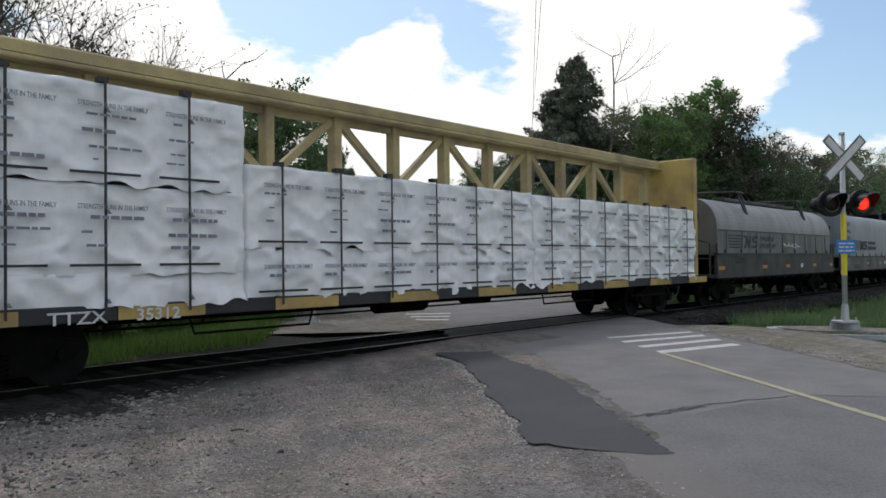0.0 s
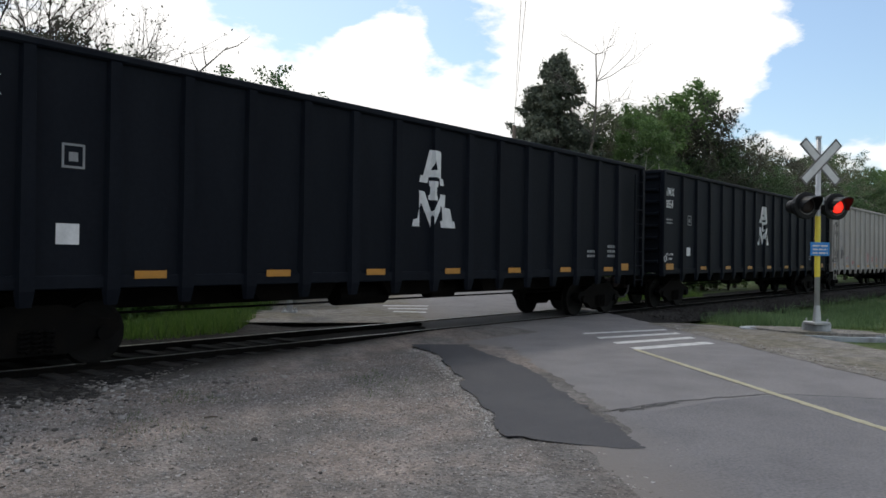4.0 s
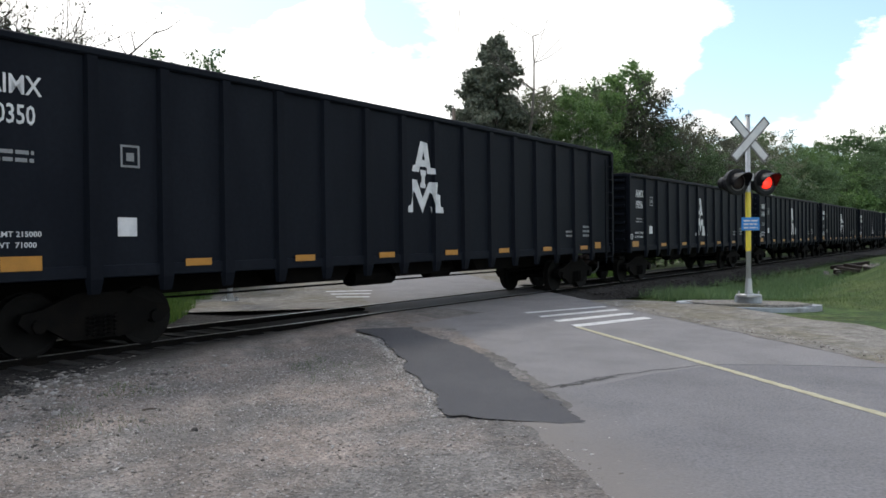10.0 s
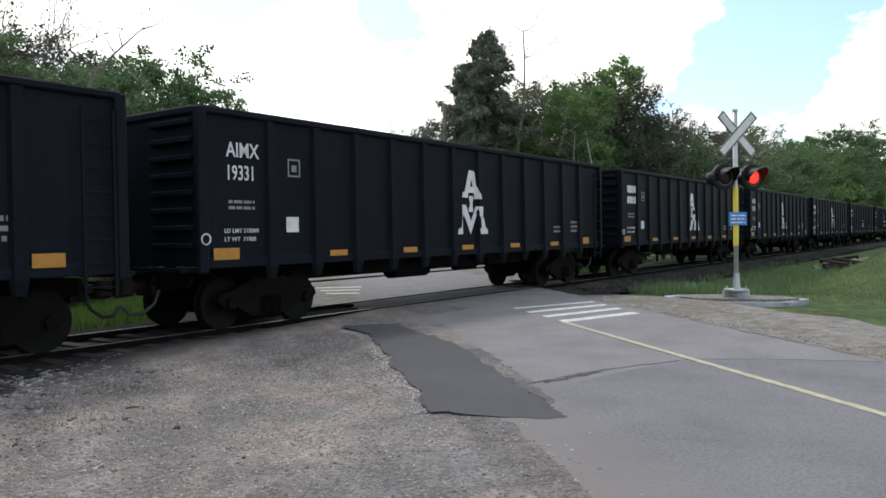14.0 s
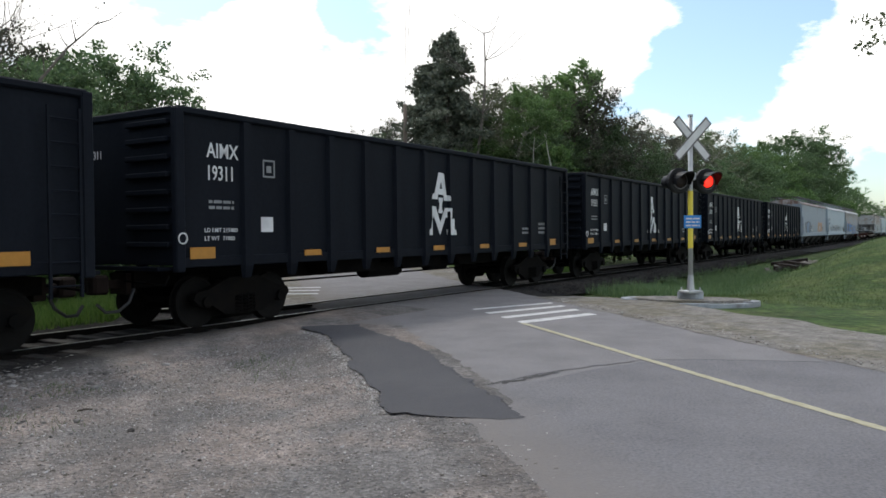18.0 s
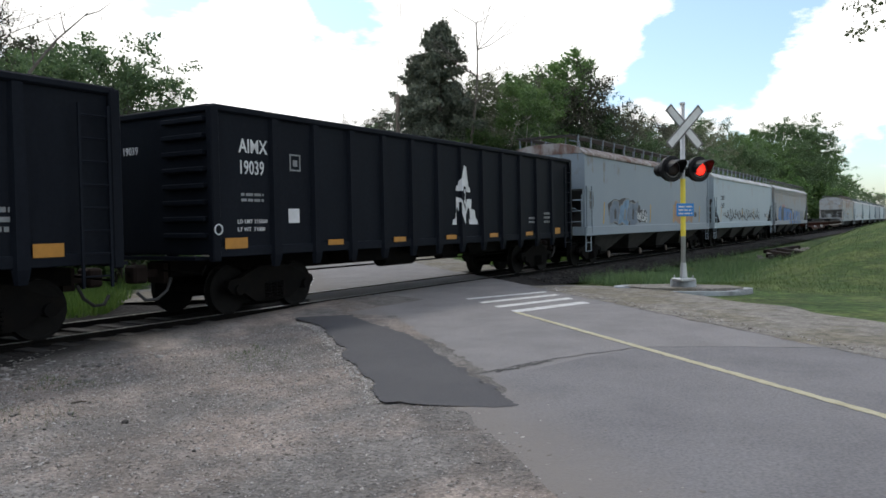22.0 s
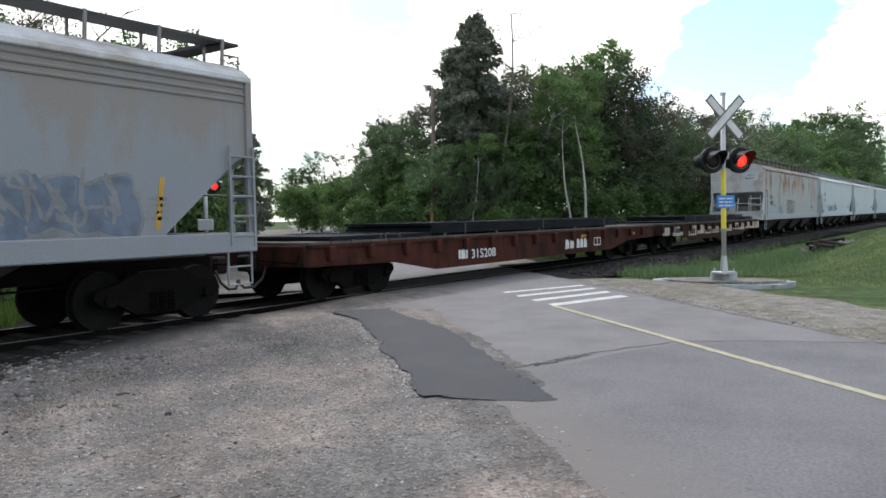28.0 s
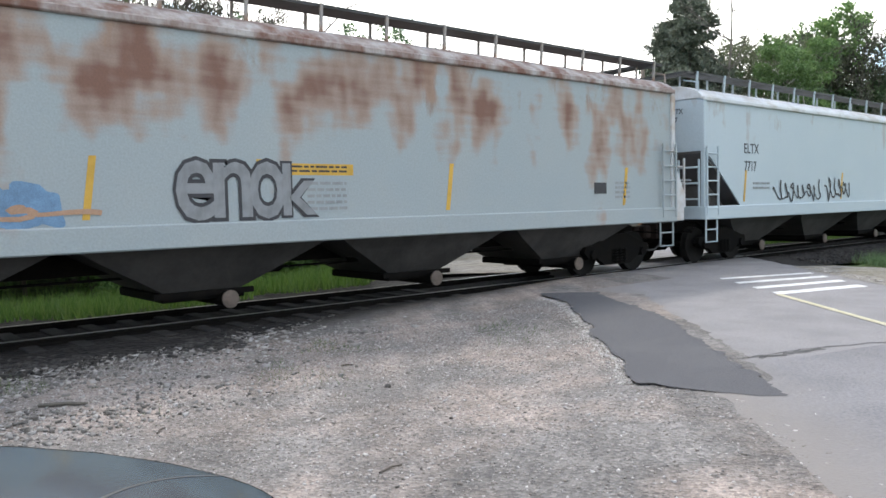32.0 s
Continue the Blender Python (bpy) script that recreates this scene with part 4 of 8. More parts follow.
# ---------------------------------------------------------------- track
def ballast_bed():
    g, n = Geo(), 240
    prof = [(-3.1, -0.3), (-2.5, -0.16), (-1.5, -0.1), (0, -0.12), (1.5, -0.1), (2.5, -0.2), (3.4, -0.5)]
    for i in range(n + 1):
        x = -60 + 460 * (i / n) ** 1.4
        for y, z in prof:
            rise = 0.06 * noise.noise(Vector((x * 0.7, y, 2)))
            zz = z + rise * (abs(y) > 1)
            g.v.append((x, y + 0.12 * noise.noise(Vector((x, y * 3, 9))), max(zz, land(x, y) - 0.1) if abs(y) < 2.6 else land(x, y) - 0.02))
    m = len(prof)
    g.f = [(i * m + k, (i + 1) * m + k, (i + 1) * m + k + 1, i * m + k + 1) for i in range(n) for k in range(m - 1)]
    thing("ballast_bed", g, BALLAST, "crushed-stone ballast bed under the track, coloured dark for train shade", "ballast", kind="structure", smooth=True)


ballast_bed()


def rails():
    for y in (-0.755, 0.755):
        prof = [(-0.07, -0.17), (0.07, -0.17), (0.07, -0.155), (0.012, -0.14), (0.012, -0.045), (0.036, -0.035), (0.036, -0.006), (0.03, 0.0), (-0.03, 0.0), (-0.036, -0.006), (-0.036, -0.035), (-0.012, -0.045), (-0.012, -0.14), (-0.07, -0.155)]
        track = tagged(empty("rail", 0, y, 0), "long steel rail, polished on top, rusty sides", "rail", "rails of the track", "structure")
        part("rail_web", Geo().slab([(a, b) for a, b in prof], "x", -60, 420), UNDER, track)
        part("rail_head", Geo().box(-60, 420, -0.028, 0.028, -0.001, 0.004), RAILTOP, track, "polished running surface")


rails()

# ---------------------------------------------------------------- train
SPEED = 12.55  # metres a second, towards -x
SHARED = {}
MOVERS = []  # (thing, where its middle is at 0 s)


def shared(key, make):
    if key not in SHARED:
        SHARED[key] = make()
    return SHARED[key]


def wheel_mesh():
    g = Geo().disc_stack((0, 0, 0.44), (0, 1, 0), [(-0.06, 0.2), (-0.065, 0.38), (-0.07, 0.4), (-0.07, 0.445), (0.05, 0.45), (0.055, 0.475), (0.08, 0.47), (0.08, 0.3), (0.04, 0.16), (0.06, 0.1)])
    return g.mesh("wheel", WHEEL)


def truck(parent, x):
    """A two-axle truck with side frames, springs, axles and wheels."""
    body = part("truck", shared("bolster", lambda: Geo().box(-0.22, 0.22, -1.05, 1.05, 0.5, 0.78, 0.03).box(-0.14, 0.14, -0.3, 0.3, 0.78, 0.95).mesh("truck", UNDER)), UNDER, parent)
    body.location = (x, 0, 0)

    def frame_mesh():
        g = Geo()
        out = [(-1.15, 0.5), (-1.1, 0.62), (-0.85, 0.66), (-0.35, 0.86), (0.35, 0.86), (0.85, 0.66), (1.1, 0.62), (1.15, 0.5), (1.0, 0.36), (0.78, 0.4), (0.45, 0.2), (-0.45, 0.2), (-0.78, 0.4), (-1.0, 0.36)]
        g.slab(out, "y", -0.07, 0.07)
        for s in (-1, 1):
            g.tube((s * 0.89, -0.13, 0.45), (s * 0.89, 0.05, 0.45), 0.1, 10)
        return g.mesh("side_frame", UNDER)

    def spring_mesh():
        return Geo().path([(0.06 * math.cos(q), 0.06 * math.sin(q), 0.24 + 0.3 * q / 31.4) for q in (31.4 * i / 40 for i in range(41))], 0.016, 5).mesh("spring", UNDER)

    for y in (-1.0, 1.0):
        p = part("side_frame", shared("side_frame", frame_mesh), UNDER, body)
        p.location = (0, y, 0)
        for a in (-0.16, 0.0, 0.16):
            part("spring", shared("spring", spring_mesh), RUST, body).location = (a, y * 1.1, 0)
    for a in (-0.89, 0.89):
        p = part("axle", shared("axle", lambda: Geo().tube((0, -0.95, 0.45), (0, 0.95, 0.45), 0.08, 8).mesh("axle", UNDER)), UNDER, body)
        p.location = (a, 0, 0)
        for y in (-1, 1):
            w = part("wheel", shared("wheel", wheel_mesh), WHEEL, body)
            w.location = (a, y * 0.75, 0)
            if y > 0:
                w.rotation_euler = (0, 0, math.pi)
    return body


def running_gear(car, half, over=0.65, inset=1.75, sill=(0.72, 1.0)):
    """Trucks, centre sill, couplers, hoses and brake gear."""
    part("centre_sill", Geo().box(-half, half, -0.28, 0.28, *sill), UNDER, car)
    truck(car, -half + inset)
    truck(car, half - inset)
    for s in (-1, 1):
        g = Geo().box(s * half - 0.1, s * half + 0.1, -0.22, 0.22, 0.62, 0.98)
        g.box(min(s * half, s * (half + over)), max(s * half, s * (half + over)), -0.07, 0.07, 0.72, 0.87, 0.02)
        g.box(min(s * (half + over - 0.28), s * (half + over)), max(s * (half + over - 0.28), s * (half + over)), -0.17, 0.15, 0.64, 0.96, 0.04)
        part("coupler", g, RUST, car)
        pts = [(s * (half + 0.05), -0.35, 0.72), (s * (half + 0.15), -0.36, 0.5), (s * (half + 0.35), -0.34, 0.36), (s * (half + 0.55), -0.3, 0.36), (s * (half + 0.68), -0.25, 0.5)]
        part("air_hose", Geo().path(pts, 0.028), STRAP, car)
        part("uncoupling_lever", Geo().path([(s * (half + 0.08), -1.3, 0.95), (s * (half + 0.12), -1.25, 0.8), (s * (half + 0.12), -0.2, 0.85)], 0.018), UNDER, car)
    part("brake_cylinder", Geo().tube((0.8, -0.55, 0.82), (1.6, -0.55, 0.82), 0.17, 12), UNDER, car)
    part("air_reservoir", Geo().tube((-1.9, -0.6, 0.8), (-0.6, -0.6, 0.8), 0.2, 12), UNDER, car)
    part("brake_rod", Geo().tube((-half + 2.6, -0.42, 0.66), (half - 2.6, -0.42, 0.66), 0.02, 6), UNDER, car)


def ladder(car, x, y, z0, z1, wide, rungs, mat, face="side", r=0.014):
    g = Geo()
    for k in range(rungs):
        z = z0 + (z1 - z0) * (k + 0.5) / rungs
        if face == "side":
            g.tube((x, y, z), (x + wide, y, z), r, 6)
        else:
            g.tube((x, y, z), (x, y + wide, z), r, 6)
    ends = ((x, y), (x + wide, y)) if face == "side" else ((x, y), (x, y + wide))
    for a, b in ends:
        g.box(a - 0.02, a + 0.02, b - 0.02, b + 0.02, z0, z1)
    return part("ladder", g, mat, car)


def clip_x(poly, lo, hi):
    """The part of an outline between two upright lines."""
    for edge, keep in ((lo, 1), (hi, -1)):
        out = []
        for (ax, az), (bx, bz) in zip(poly, poly[1:] + poly[:1]):
            ina, inb = (ax - edge) * keep >= 0, (bx - edge) * keep >= 0
            if ina:
                out.append((ax, az))
            if ina != inb:
                t = (edge - ax) / (bx - ax)
                out.append((edge, az + t * (bz - az)))
        poly = out
        if len(poly) < 3:
            return None
    return poly


def crest(car, x, y, z0, z1, wide, mat, ribs, proud):
    """The owner's mark: three stacked white shapes, painted over sheet and ribs alike."""
    h = z1 - z0
    P = lambda a, b: (x + a * wide, z0 + b * h)
    flat, foot, marks = 0.084, 0.117, []
    for r in sorted(r for r in ribs if abs(r - x) < wide):
        marks += [(r - foot, 0.0), (r - flat, proud), (r + flat, proud), (r + foot, 0.0)]
    marks = [(x - 2 * wide, 0.0)] + marks + [(x + 2 * wide, 0.0)]
    q = lambda *c: [((a - 365) / 370, (592 - b) / 522) for a, b in zip(c[::2], c[1::2])]
    for group in ((q(235, 295, 243, 250, 265, 250, 318, 72, 347, 74, 347, 140, 330, 207, 330, 255, 310, 255, 300, 297), q(347, 74, 385, 80, 415, 255, 435, 262, 442, 305, 382, 303, 380, 262, 365, 255, 363, 205, 347, 140), q(330, 207, 363, 205, 365, 255, 330, 255)),
                  (q(315, 280, 370, 282, 368, 315, 358, 325, 357, 375, 365, 385, 363, 413, 312, 408, 313, 380, 325, 370, 328, 325, 318, 315),),
                  (q(235, 352, 278, 357, 335, 487, 392, 375, 405, 440, 332, 592, 250, 430, 237, 470), q(392, 375, 405, 364, 458, 368, 452, 450, 428, 450, 405, 440), q(428, 450, 500, 460, 522, 545, 543, 548, 550, 592, 425, 592, 415, 548, 437, 545), q(180, 592, 190, 548, 222, 540, 237, 470, 238, 592))):
        g = Geo()
        for poly in group:
            for (lo, d0), (hi, d1) in zip(marks, marks[1:]):
                piece = clip_x([P(*p) for p in poly], lo, hi)
                if piece:
                    n, at = len(piece), [y - (d0 + (d1 - d0) * (px - lo) / (hi - lo)) for px, _ in piece]
                    g.add([(px, d, pz) for (px, pz), d in zip(piece, at)] + [(px, d - 0.005, pz) for (px, pz), d in zip(piece, at)], [(i, (i + 1) % n, n + (i + 1) % n, n + i) for i in range(n)] + [tuple(range(n))[::-1], tuple(range(n, 2 * n))])
        part("owner_mark", g, mat, car, "large white painted mark")


def gondola(s_front, s_rear, top, bays, paint, mark, number, color_word, letter=None, crested=True, crest_at=0.5, tags=(), text_at=0.3, text_drop=0.0, text_wide=1.0):
    """A high-sided gondola: ribs, chords, sills, ends, lettering and trucks."""
    L = s_rear - s_front
    half, low, side = L / 2, 1.16, 1.42
    letter = letter or LETTER
    car = tagged(empty("gondola_car"), f"{color_word} high-sided steel gondola car with outside ribs", "freight car", "gondola cars of the train")
    for y in (-side, side):
        part("side_sheet", Geo().box(-half, half, y - 0.015, y + 0.015, low, top - 0.05), paint, car)
        part("top_chord", Geo().box(-half - 0.02, half + 0.02, y - 0.09, y + 0.09, top - 0.12, top, 0.025), paint, car)
        part("side_sill", Geo().box(-half, half, y - 0.05, y + 0.05, low - 0.08, low + 0.1, 0.015), paint, car)

    def rib_mesh():
        g = Geo()
        w, d = 0.13, 0.092
        v = []
        for z, ww, dd in ((top - 0.12, w * 0.8, d * 0.75), (low + 0.1, w, d), (low - 0.1, w, d), (0.86, w * 0.72, d * 0.55)):
            v += [(-ww, 0, z), (-ww * 0.72, -dd, z), (ww * 0.72, -dd, z), (ww, 0, z)]
        f = [(r * 4 + i, r * 4 + i + 1, r * 4 + 5 + i, r * 4 + 4 + i) for r in range(3) for i in range(3)] + [(0, 3, 2, 1), (12, 13, 14, 15)]
        f += [(r * 4 + 3, r * 4, r * 4 + 4, r * 4 + 7) for r in range(3)]
        return g.add(v, f).mesh("rib", paint)

    step = (L - 2.9) / bays
    ribs = [-half + 1.45 + k * step for k in range(bays + 1)]
    for x in ribs:
        for s in (-1, 1):
            r = part("rib", shared(("rib", top, paint.name), rib_mesh), paint, car)
            r.location = (x, s * (side + 0.015) if s > 0 else -(side + 0.015), 0)
            if s > 0:
                r.rotation_euler = (0, 0, math.pi)
    for s in (-1, 1):
        part("end_sheet", Geo().box(s * half - 0.015, s * half + 0.015, -side, side, low, top - 0.06), paint, car)
        part("end_chord", Geo().box(s * half - 0.08, s * half + 0.08, -side, side, top - 0.125, top - 0.004, 0.02), paint, car)
        for y in (-side - 0.03, side + 0.03):
            part("corner_post", Geo().box(s * half - 0.09, s * half + 0.09, y - 0.07, y + 0.07, low - 0.15, top - 0.03, 0.02), paint, car)
        for k in range(8):
            z = low + 0.3 + k * (top - low - 0.55) / 7
            part("end_rib", shared(("end_rib", paint.name), lambda: Geo().box(-0.07, 0.07, -side + 0.1, -0.25, -0.045, 0.045, 0.015).mesh("end_rib", paint)), paint, car).location = (s * (half + 0.05), 0, z)
        part("end_platform", Geo().box(min(s * half, s * (half + 0.3)), max(s * half, s * (half + 0.3)), -1.3, 1.3, low - 0.12, low - 0.06), paint, car)
    if paint is CREAM:
        ladder(car, -half + 0.04, -side - 0.14, 0.6, top - 1.1, 0.46, 6, paint, r=0.022)
    ladder(car, half - 0.62, -side - 0.14, 0.75, top - 0.3, 0.46, 8, paint)
    part("floor", Geo().box(-half, half, -side, side, low - 0.04, low + 0.03), paint, car)
    for k in range(3):
        x = (-0.28 + 0.28 * k) * L * 0.6
        part("belly", Geo().slab([(x - 1.0, low - 0.05), (x + 1.0, low - 0.05), (x + 0.75, 0.78), (x - 0.75, 0.78)], "y", -0.95, 0.95), UNDER, car)
    face = -(side + 0.018)
    for k in range(1, bays, 2):
        x = -half + 1.45 + (k + 1.5) * step
        part("reflector", shared(("reflector", 1), lambda: Geo().box(-0.24, 0.24, -0.004, 0.004, -0.055, 0.055).mesh("reflector", YELLOWTAPE)), YELLOWTAPE, car).location = (x - step, face - 0.04, low + 0.1)
    part("reflector", Geo().box(-half + 0.2, -half + 0.72, face - 0.045, face - 0.038, low + 0.06, low + 0.25), YELLOWTAPE, car)
    part("reflector", Geo().box(half - 1.3, half - 0.85, face - 0.045, face - 0.038, low + 0.06, low + 0.25), YELLOWTAPE, car)
    if mark:
        lettering(mark, 0.35, letter, car, -half + text_at + 0.02, top - 0.78 - text_drop, face, "reporting_mark", 0.98 * text_wide)
    if number:
        lettering(number, 0.35, letter, car, -half + text_at, top - 1.16 - text_drop * 1.25, face, "car_number", 0.86 * text_wide)
        lettering(number, 0.2, letter, car, -half - 0.02, top - 0.75, 0.95, "end_number", 0.9, "end")
    else:
        bars(car, -half + text_at, top - 0.55, 1, face, letter, 0.8, 0.24)
        bars(car, -half + text_at, top - 0.92, 1, face, letter, 0.8, 0.24, seed=2)
    bars(car, -half + text_at + 0.05, top - 1.5 - text_drop * 1.25, 2, face, DULLMARK, 0.55, 0.05, 0.05)
    if paint is BLACK:
        lettering("LD LMT 215000", 0.1, letter, car, -half + text_at - 0.05, 1.66, face, "load_limit", 1.1)["kind"] = "stuff"
        lettering("LT WT  71000", 0.1, letter, car, -half + text_at - 0.05, 1.52, face, "light_weight", 1.1)["kind"] = "stuff"
    else:
        bars(car, -half + 0.6, low + 0.52, 2, face, letter, 0.7, 0.06, 0.07, seed=5)
    part("stencil_plate", Geo().box(-half + 1.82, -half + 2.12, face - 0.004, face, low + 0.5, low + 0.77), letter, car, "small white painted square")
    g = Geo()
    for a, b, c, d in ((1.88, 2.18, 1.78, 1.81), (1.88, 2.18, 1.49, 1.52), (1.88, 1.91, 1.52, 1.78), (2.15, 2.18, 1.52, 1.78), (1.97, 2.09, 1.58, 1.7)):
        g.box(-half + a, -half + b, face - 0.004, face, low + c, low + d)
    part("stencil_frame", g, DULLMARK, car)
    bars(car, half - 2.0, low + 0.75, 3, face, DULLMARK, 0.5, 0.07, 0.06, seed=9)
    bars(car, half - 3.1, low + 0.6, 2, face, DULLMARK, 0.4, 0.06, 0.06, seed=11)
    part("round_stencil", Geo().path([(-half + 0.02 + 0.085 * math.cos(math.tau * i / 14), face - 0.088, low + 0.4 + 0.085 * math.sin(math.tau * i / 14)) for i in range(15)], 0.014, 4), letter, car)
    if crested:
        z0 = 2.14 if top > 4 else 1.57
        crest(car, -half + L * crest_at, face, z0, z0 + 1.54, 1.32, letter, ribs, 0.082)
    for x0, x1, z0, z1, tint, n, seed in tags:
        scribble(car, -half + x0, -half + x1, z0, z1, face - 0.012, TAGS[tint], n, seed, 0.035)
    running_gear(car, half)
    MOVERS.append((car, (s_front + s_rear) / 2))
    return car


def coil_car(s_front, s_rear, hood_paint, number, tags, group="coil cars of the train", skirt=None, sill=None, inset=0.95, round_=(0.55, 0.66), foot=1.66, number_z=1.02, ahead=0.0):
    """A coil car: deep sills, a long rounded hood with lifting frames, end platforms."""
    L = s_rear - s_front
    sill = sill or FRAMEGREY
    half = L / 2
    car = tagged(empty("coil_car"), "grey coil-steel car with a long rounded hood over deep sills", "freight car", group)
    for y in (-1.38, 1.38):
        part("side_sill", Geo().box(-half + 0.5, half - 0.5, y - 0.06, y + 0.06, 0.93, foot + 0.02, 0.02), sill, car)
        part("sill_flange", Geo().box(-half + 0.5, half - 0.5, y - 0.1, y + 0.1, 0.9, 0.95), UNDER, car)
        part("sill_flange", Geo().box(-half + 0.5, half - 0.5, y - 0.1, y + 0.1, foot - 0.02, foot + 0.04), FRAMEGREY, car)
    for k in range(15):
        part("sill_bracket", shared("sill_bracket", lambda: Geo().slab([(-0.14, 0.93), (0.14, 0.93), (0.07, 0.82), (-0.07, 0.82)], "y", -0.09, 0.0).mesh("sill_bracket", UNDER)), UNDER, car).location = (-half + 1.0 + k * (L - 2.0) / 14, -1.36, 0)
    part("floor", Geo().box(-half + 0.2, half - 0.2, -1.4, 1.4, 0.96, 1.08), FRAMEGREY, car)
    arc = lambda v, e: math.copysign(abs(v) ** e, v)
    spring = 2.55 if skirt else 2.75
    rise = 3.7 - spring
    prof = [(-1.34, foot), (-1.36, spring)] + [(-1.36 * arc(math.cos(q), round_[0]), spring + rise * arc(math.sin(q), round_[1])) for q in (math.pi * i / 28 for i in range(1, 28))] + [(1.36, spring), (1.34, foot)]
    a, b = -half + inset, half - inset
    hood = part("hood", Geo().slab(prof, "x", a, b), hood_paint, car, "long rounded hood")
    edge = [(y * 1.012, z + 0.012 * (z > spring)) for y, z in prof]
    for x in (a, b):
        part("hood_rim", Geo().slab(edge, "x", x - 0.03, x + 0.03), hood_paint, hood)
    if skirt:
        part("hood_skirt", Geo().box(a - 0.005, b + 0.005, -1.376, -1.34, foot + 0.03, 2.52), skirt, hood, "darker lower half of the hood")
        for k in range(9):
            part("skirt_rib", shared("skirt_rib", lambda: Geo().box(-0.025, 0.025, -0.02, 0.0, 1.78, 2.5).mesh("skirt_rib", SKIRT)), SKIRT, hood).location = (a + 0.75 + k * (b - a - 1.5) / 8, -1.376, 0)
        part("hood_seam", Geo().box(a, b, -1.39, -1.36, 2.53, 2.57), FRAMEGREY, hood)
        part("ridge", Geo().box(a + (b - a) * 0.2, a + (b - a) * 0.8, -0.62, -0.2, 3.66, 3.79, 0.02), FRAMEGREY, hood)
    else:
        part("ridge", Geo().box(a + (b - a) * 0.3, a + (b - a) * 0.8, -0.3, 0.3, 3.68, 3.76, 0.02), FRAMEGREY, hood)
    for s in (0.24, 0.76):
        x = a + (b - a) * s
        g = Geo()
        for d in (-0.16, 0.16):
            g.path([(x + d * 0.3, -1.22, 3.16), (x + d, -1.02, 3.72), (x + d * 0.5, -0.95, 4.02)], 0.035)
        g.path([(x - 0.42, -0.98, 3.97), (x + 0.34, -0.98, 3.97)], 0.04)
        g.path([(x - 0.42, -0.98, 3.97), (x - 0.7, -0.1, 3.98), (x - 0.7, 0.9, 3.98)], 0.035)
        part("lifting_frame", g, FRAMEGREY, hood)
    for d in (-0.3, 0.3):
        x = a + (b - a) * 0.46 + d
        part("lifting_loop", Geo().path([(x, -0.34 * math.cos(q), 3.62 + 0.52 * math.sin(q) ** 0.6) for q in (math.pi * i / 14 for i in range(15))], 0.055), UNDER, hood)
    for k in range(9):
        part("hood_latch", shared("latch", lambda: Geo().box(-0.04, 0.04, -0.03, 0.0, -0.06, 0.06).mesh("hood_latch", FRAMEGREY)), FRAMEGREY, hood).location = (a + 0.6 + k * (b - a - 1.2) / 8, -1.385, foot + 0.1)
    for s in (-1, 1):
        g = Geo()
        x0, x1 = s * (half - 0.1), s * (half - 0.6)
        g.path([(x0, -1.35, 1.0), (x0, -1.35, 2.1), (x0, -1.0, 2.2)], 0.03).path([(x1, -1.38, 1.0), (x1, -1.38, 2.1)], 0.03)
        for z in (1.35, 1.7, 2.05):
            g.path([(x0, -1.36, z), (x1, -1.38, z)], 0.018)
        g.path([(x0, -1.35, 1.6), (x0, 1.35, 1.6)], 0.02).path([(x0, 1.35, 1.0), (x0, 1.35, 2.1)], 0.03)
        part("end_railing", g, FRAMEGREY, car)
        part("end_platform", Geo().box(min(s * half, s * (half - 0.9)), max(s * half, s * (half - 0.9)), -1.4, 1.4, 0.98, 1.04), FRAMEGREY, car)
        part("corner_step", Geo().path([(x0, -1.4, 1.0), (x0, -1.4, 0.45), (x1, -1.4, 0.45), (x1, -1.4, 1.0)], 0.018), UNDER, car)
    # the owner's stripes, mark and name, all leaning forward
    d, lo = a + 1.33 + ahead, 1.95
    for k in range(5):
        zz = lo + k * 0.1
        part("painted_stripe", Geo().slab([(d - 0.02 * k, zz), (d + 1.05 + k * 0.07, zz), (d + 1.09 + k * 0.07, zz + 0.055), (d - 0.02 * k, zz + 0.055)], "y", -1.385, -1.381), INK, hood)
    lean = lambda pts, x: [(x + px + 0.25 * pz, lo + pz) for px, pz in pts]
    d += 1.45
    part("owner_mark", Geo().slab(lean([(-0.12, 0), (0.1, 0), (0.1, 0.2), (0.3, 0), (0.5, 0), (0.5, 0.45), (0.3, 0.45), (0.3, 0.24), (0.1, 0.45), (-0.16, 0.45), (-0.16, 0.36), (-0.02, 0.36), (-0.02, 0.1), (-0.12, 0.08)], d), "y", -1.3855, -1.3815), INK, hood)
    part("owner_mark", Geo().slab(lean([(0.6, 0), (1.08, 0), (1.2, 0.08), (1.2, 0.2), (1.1, 0.27), (0.82, 0.27), (0.82, 0.34), (1.16, 0.34), (1.16, 0.45), (0.72, 0.45), (0.6, 0.37), (0.6, 0.26), (0.7, 0.18), (0.98, 0.18), (0.98, 0.11), (0.6, 0.11)], d), "y", -1.385, -1.381), INK, hood)
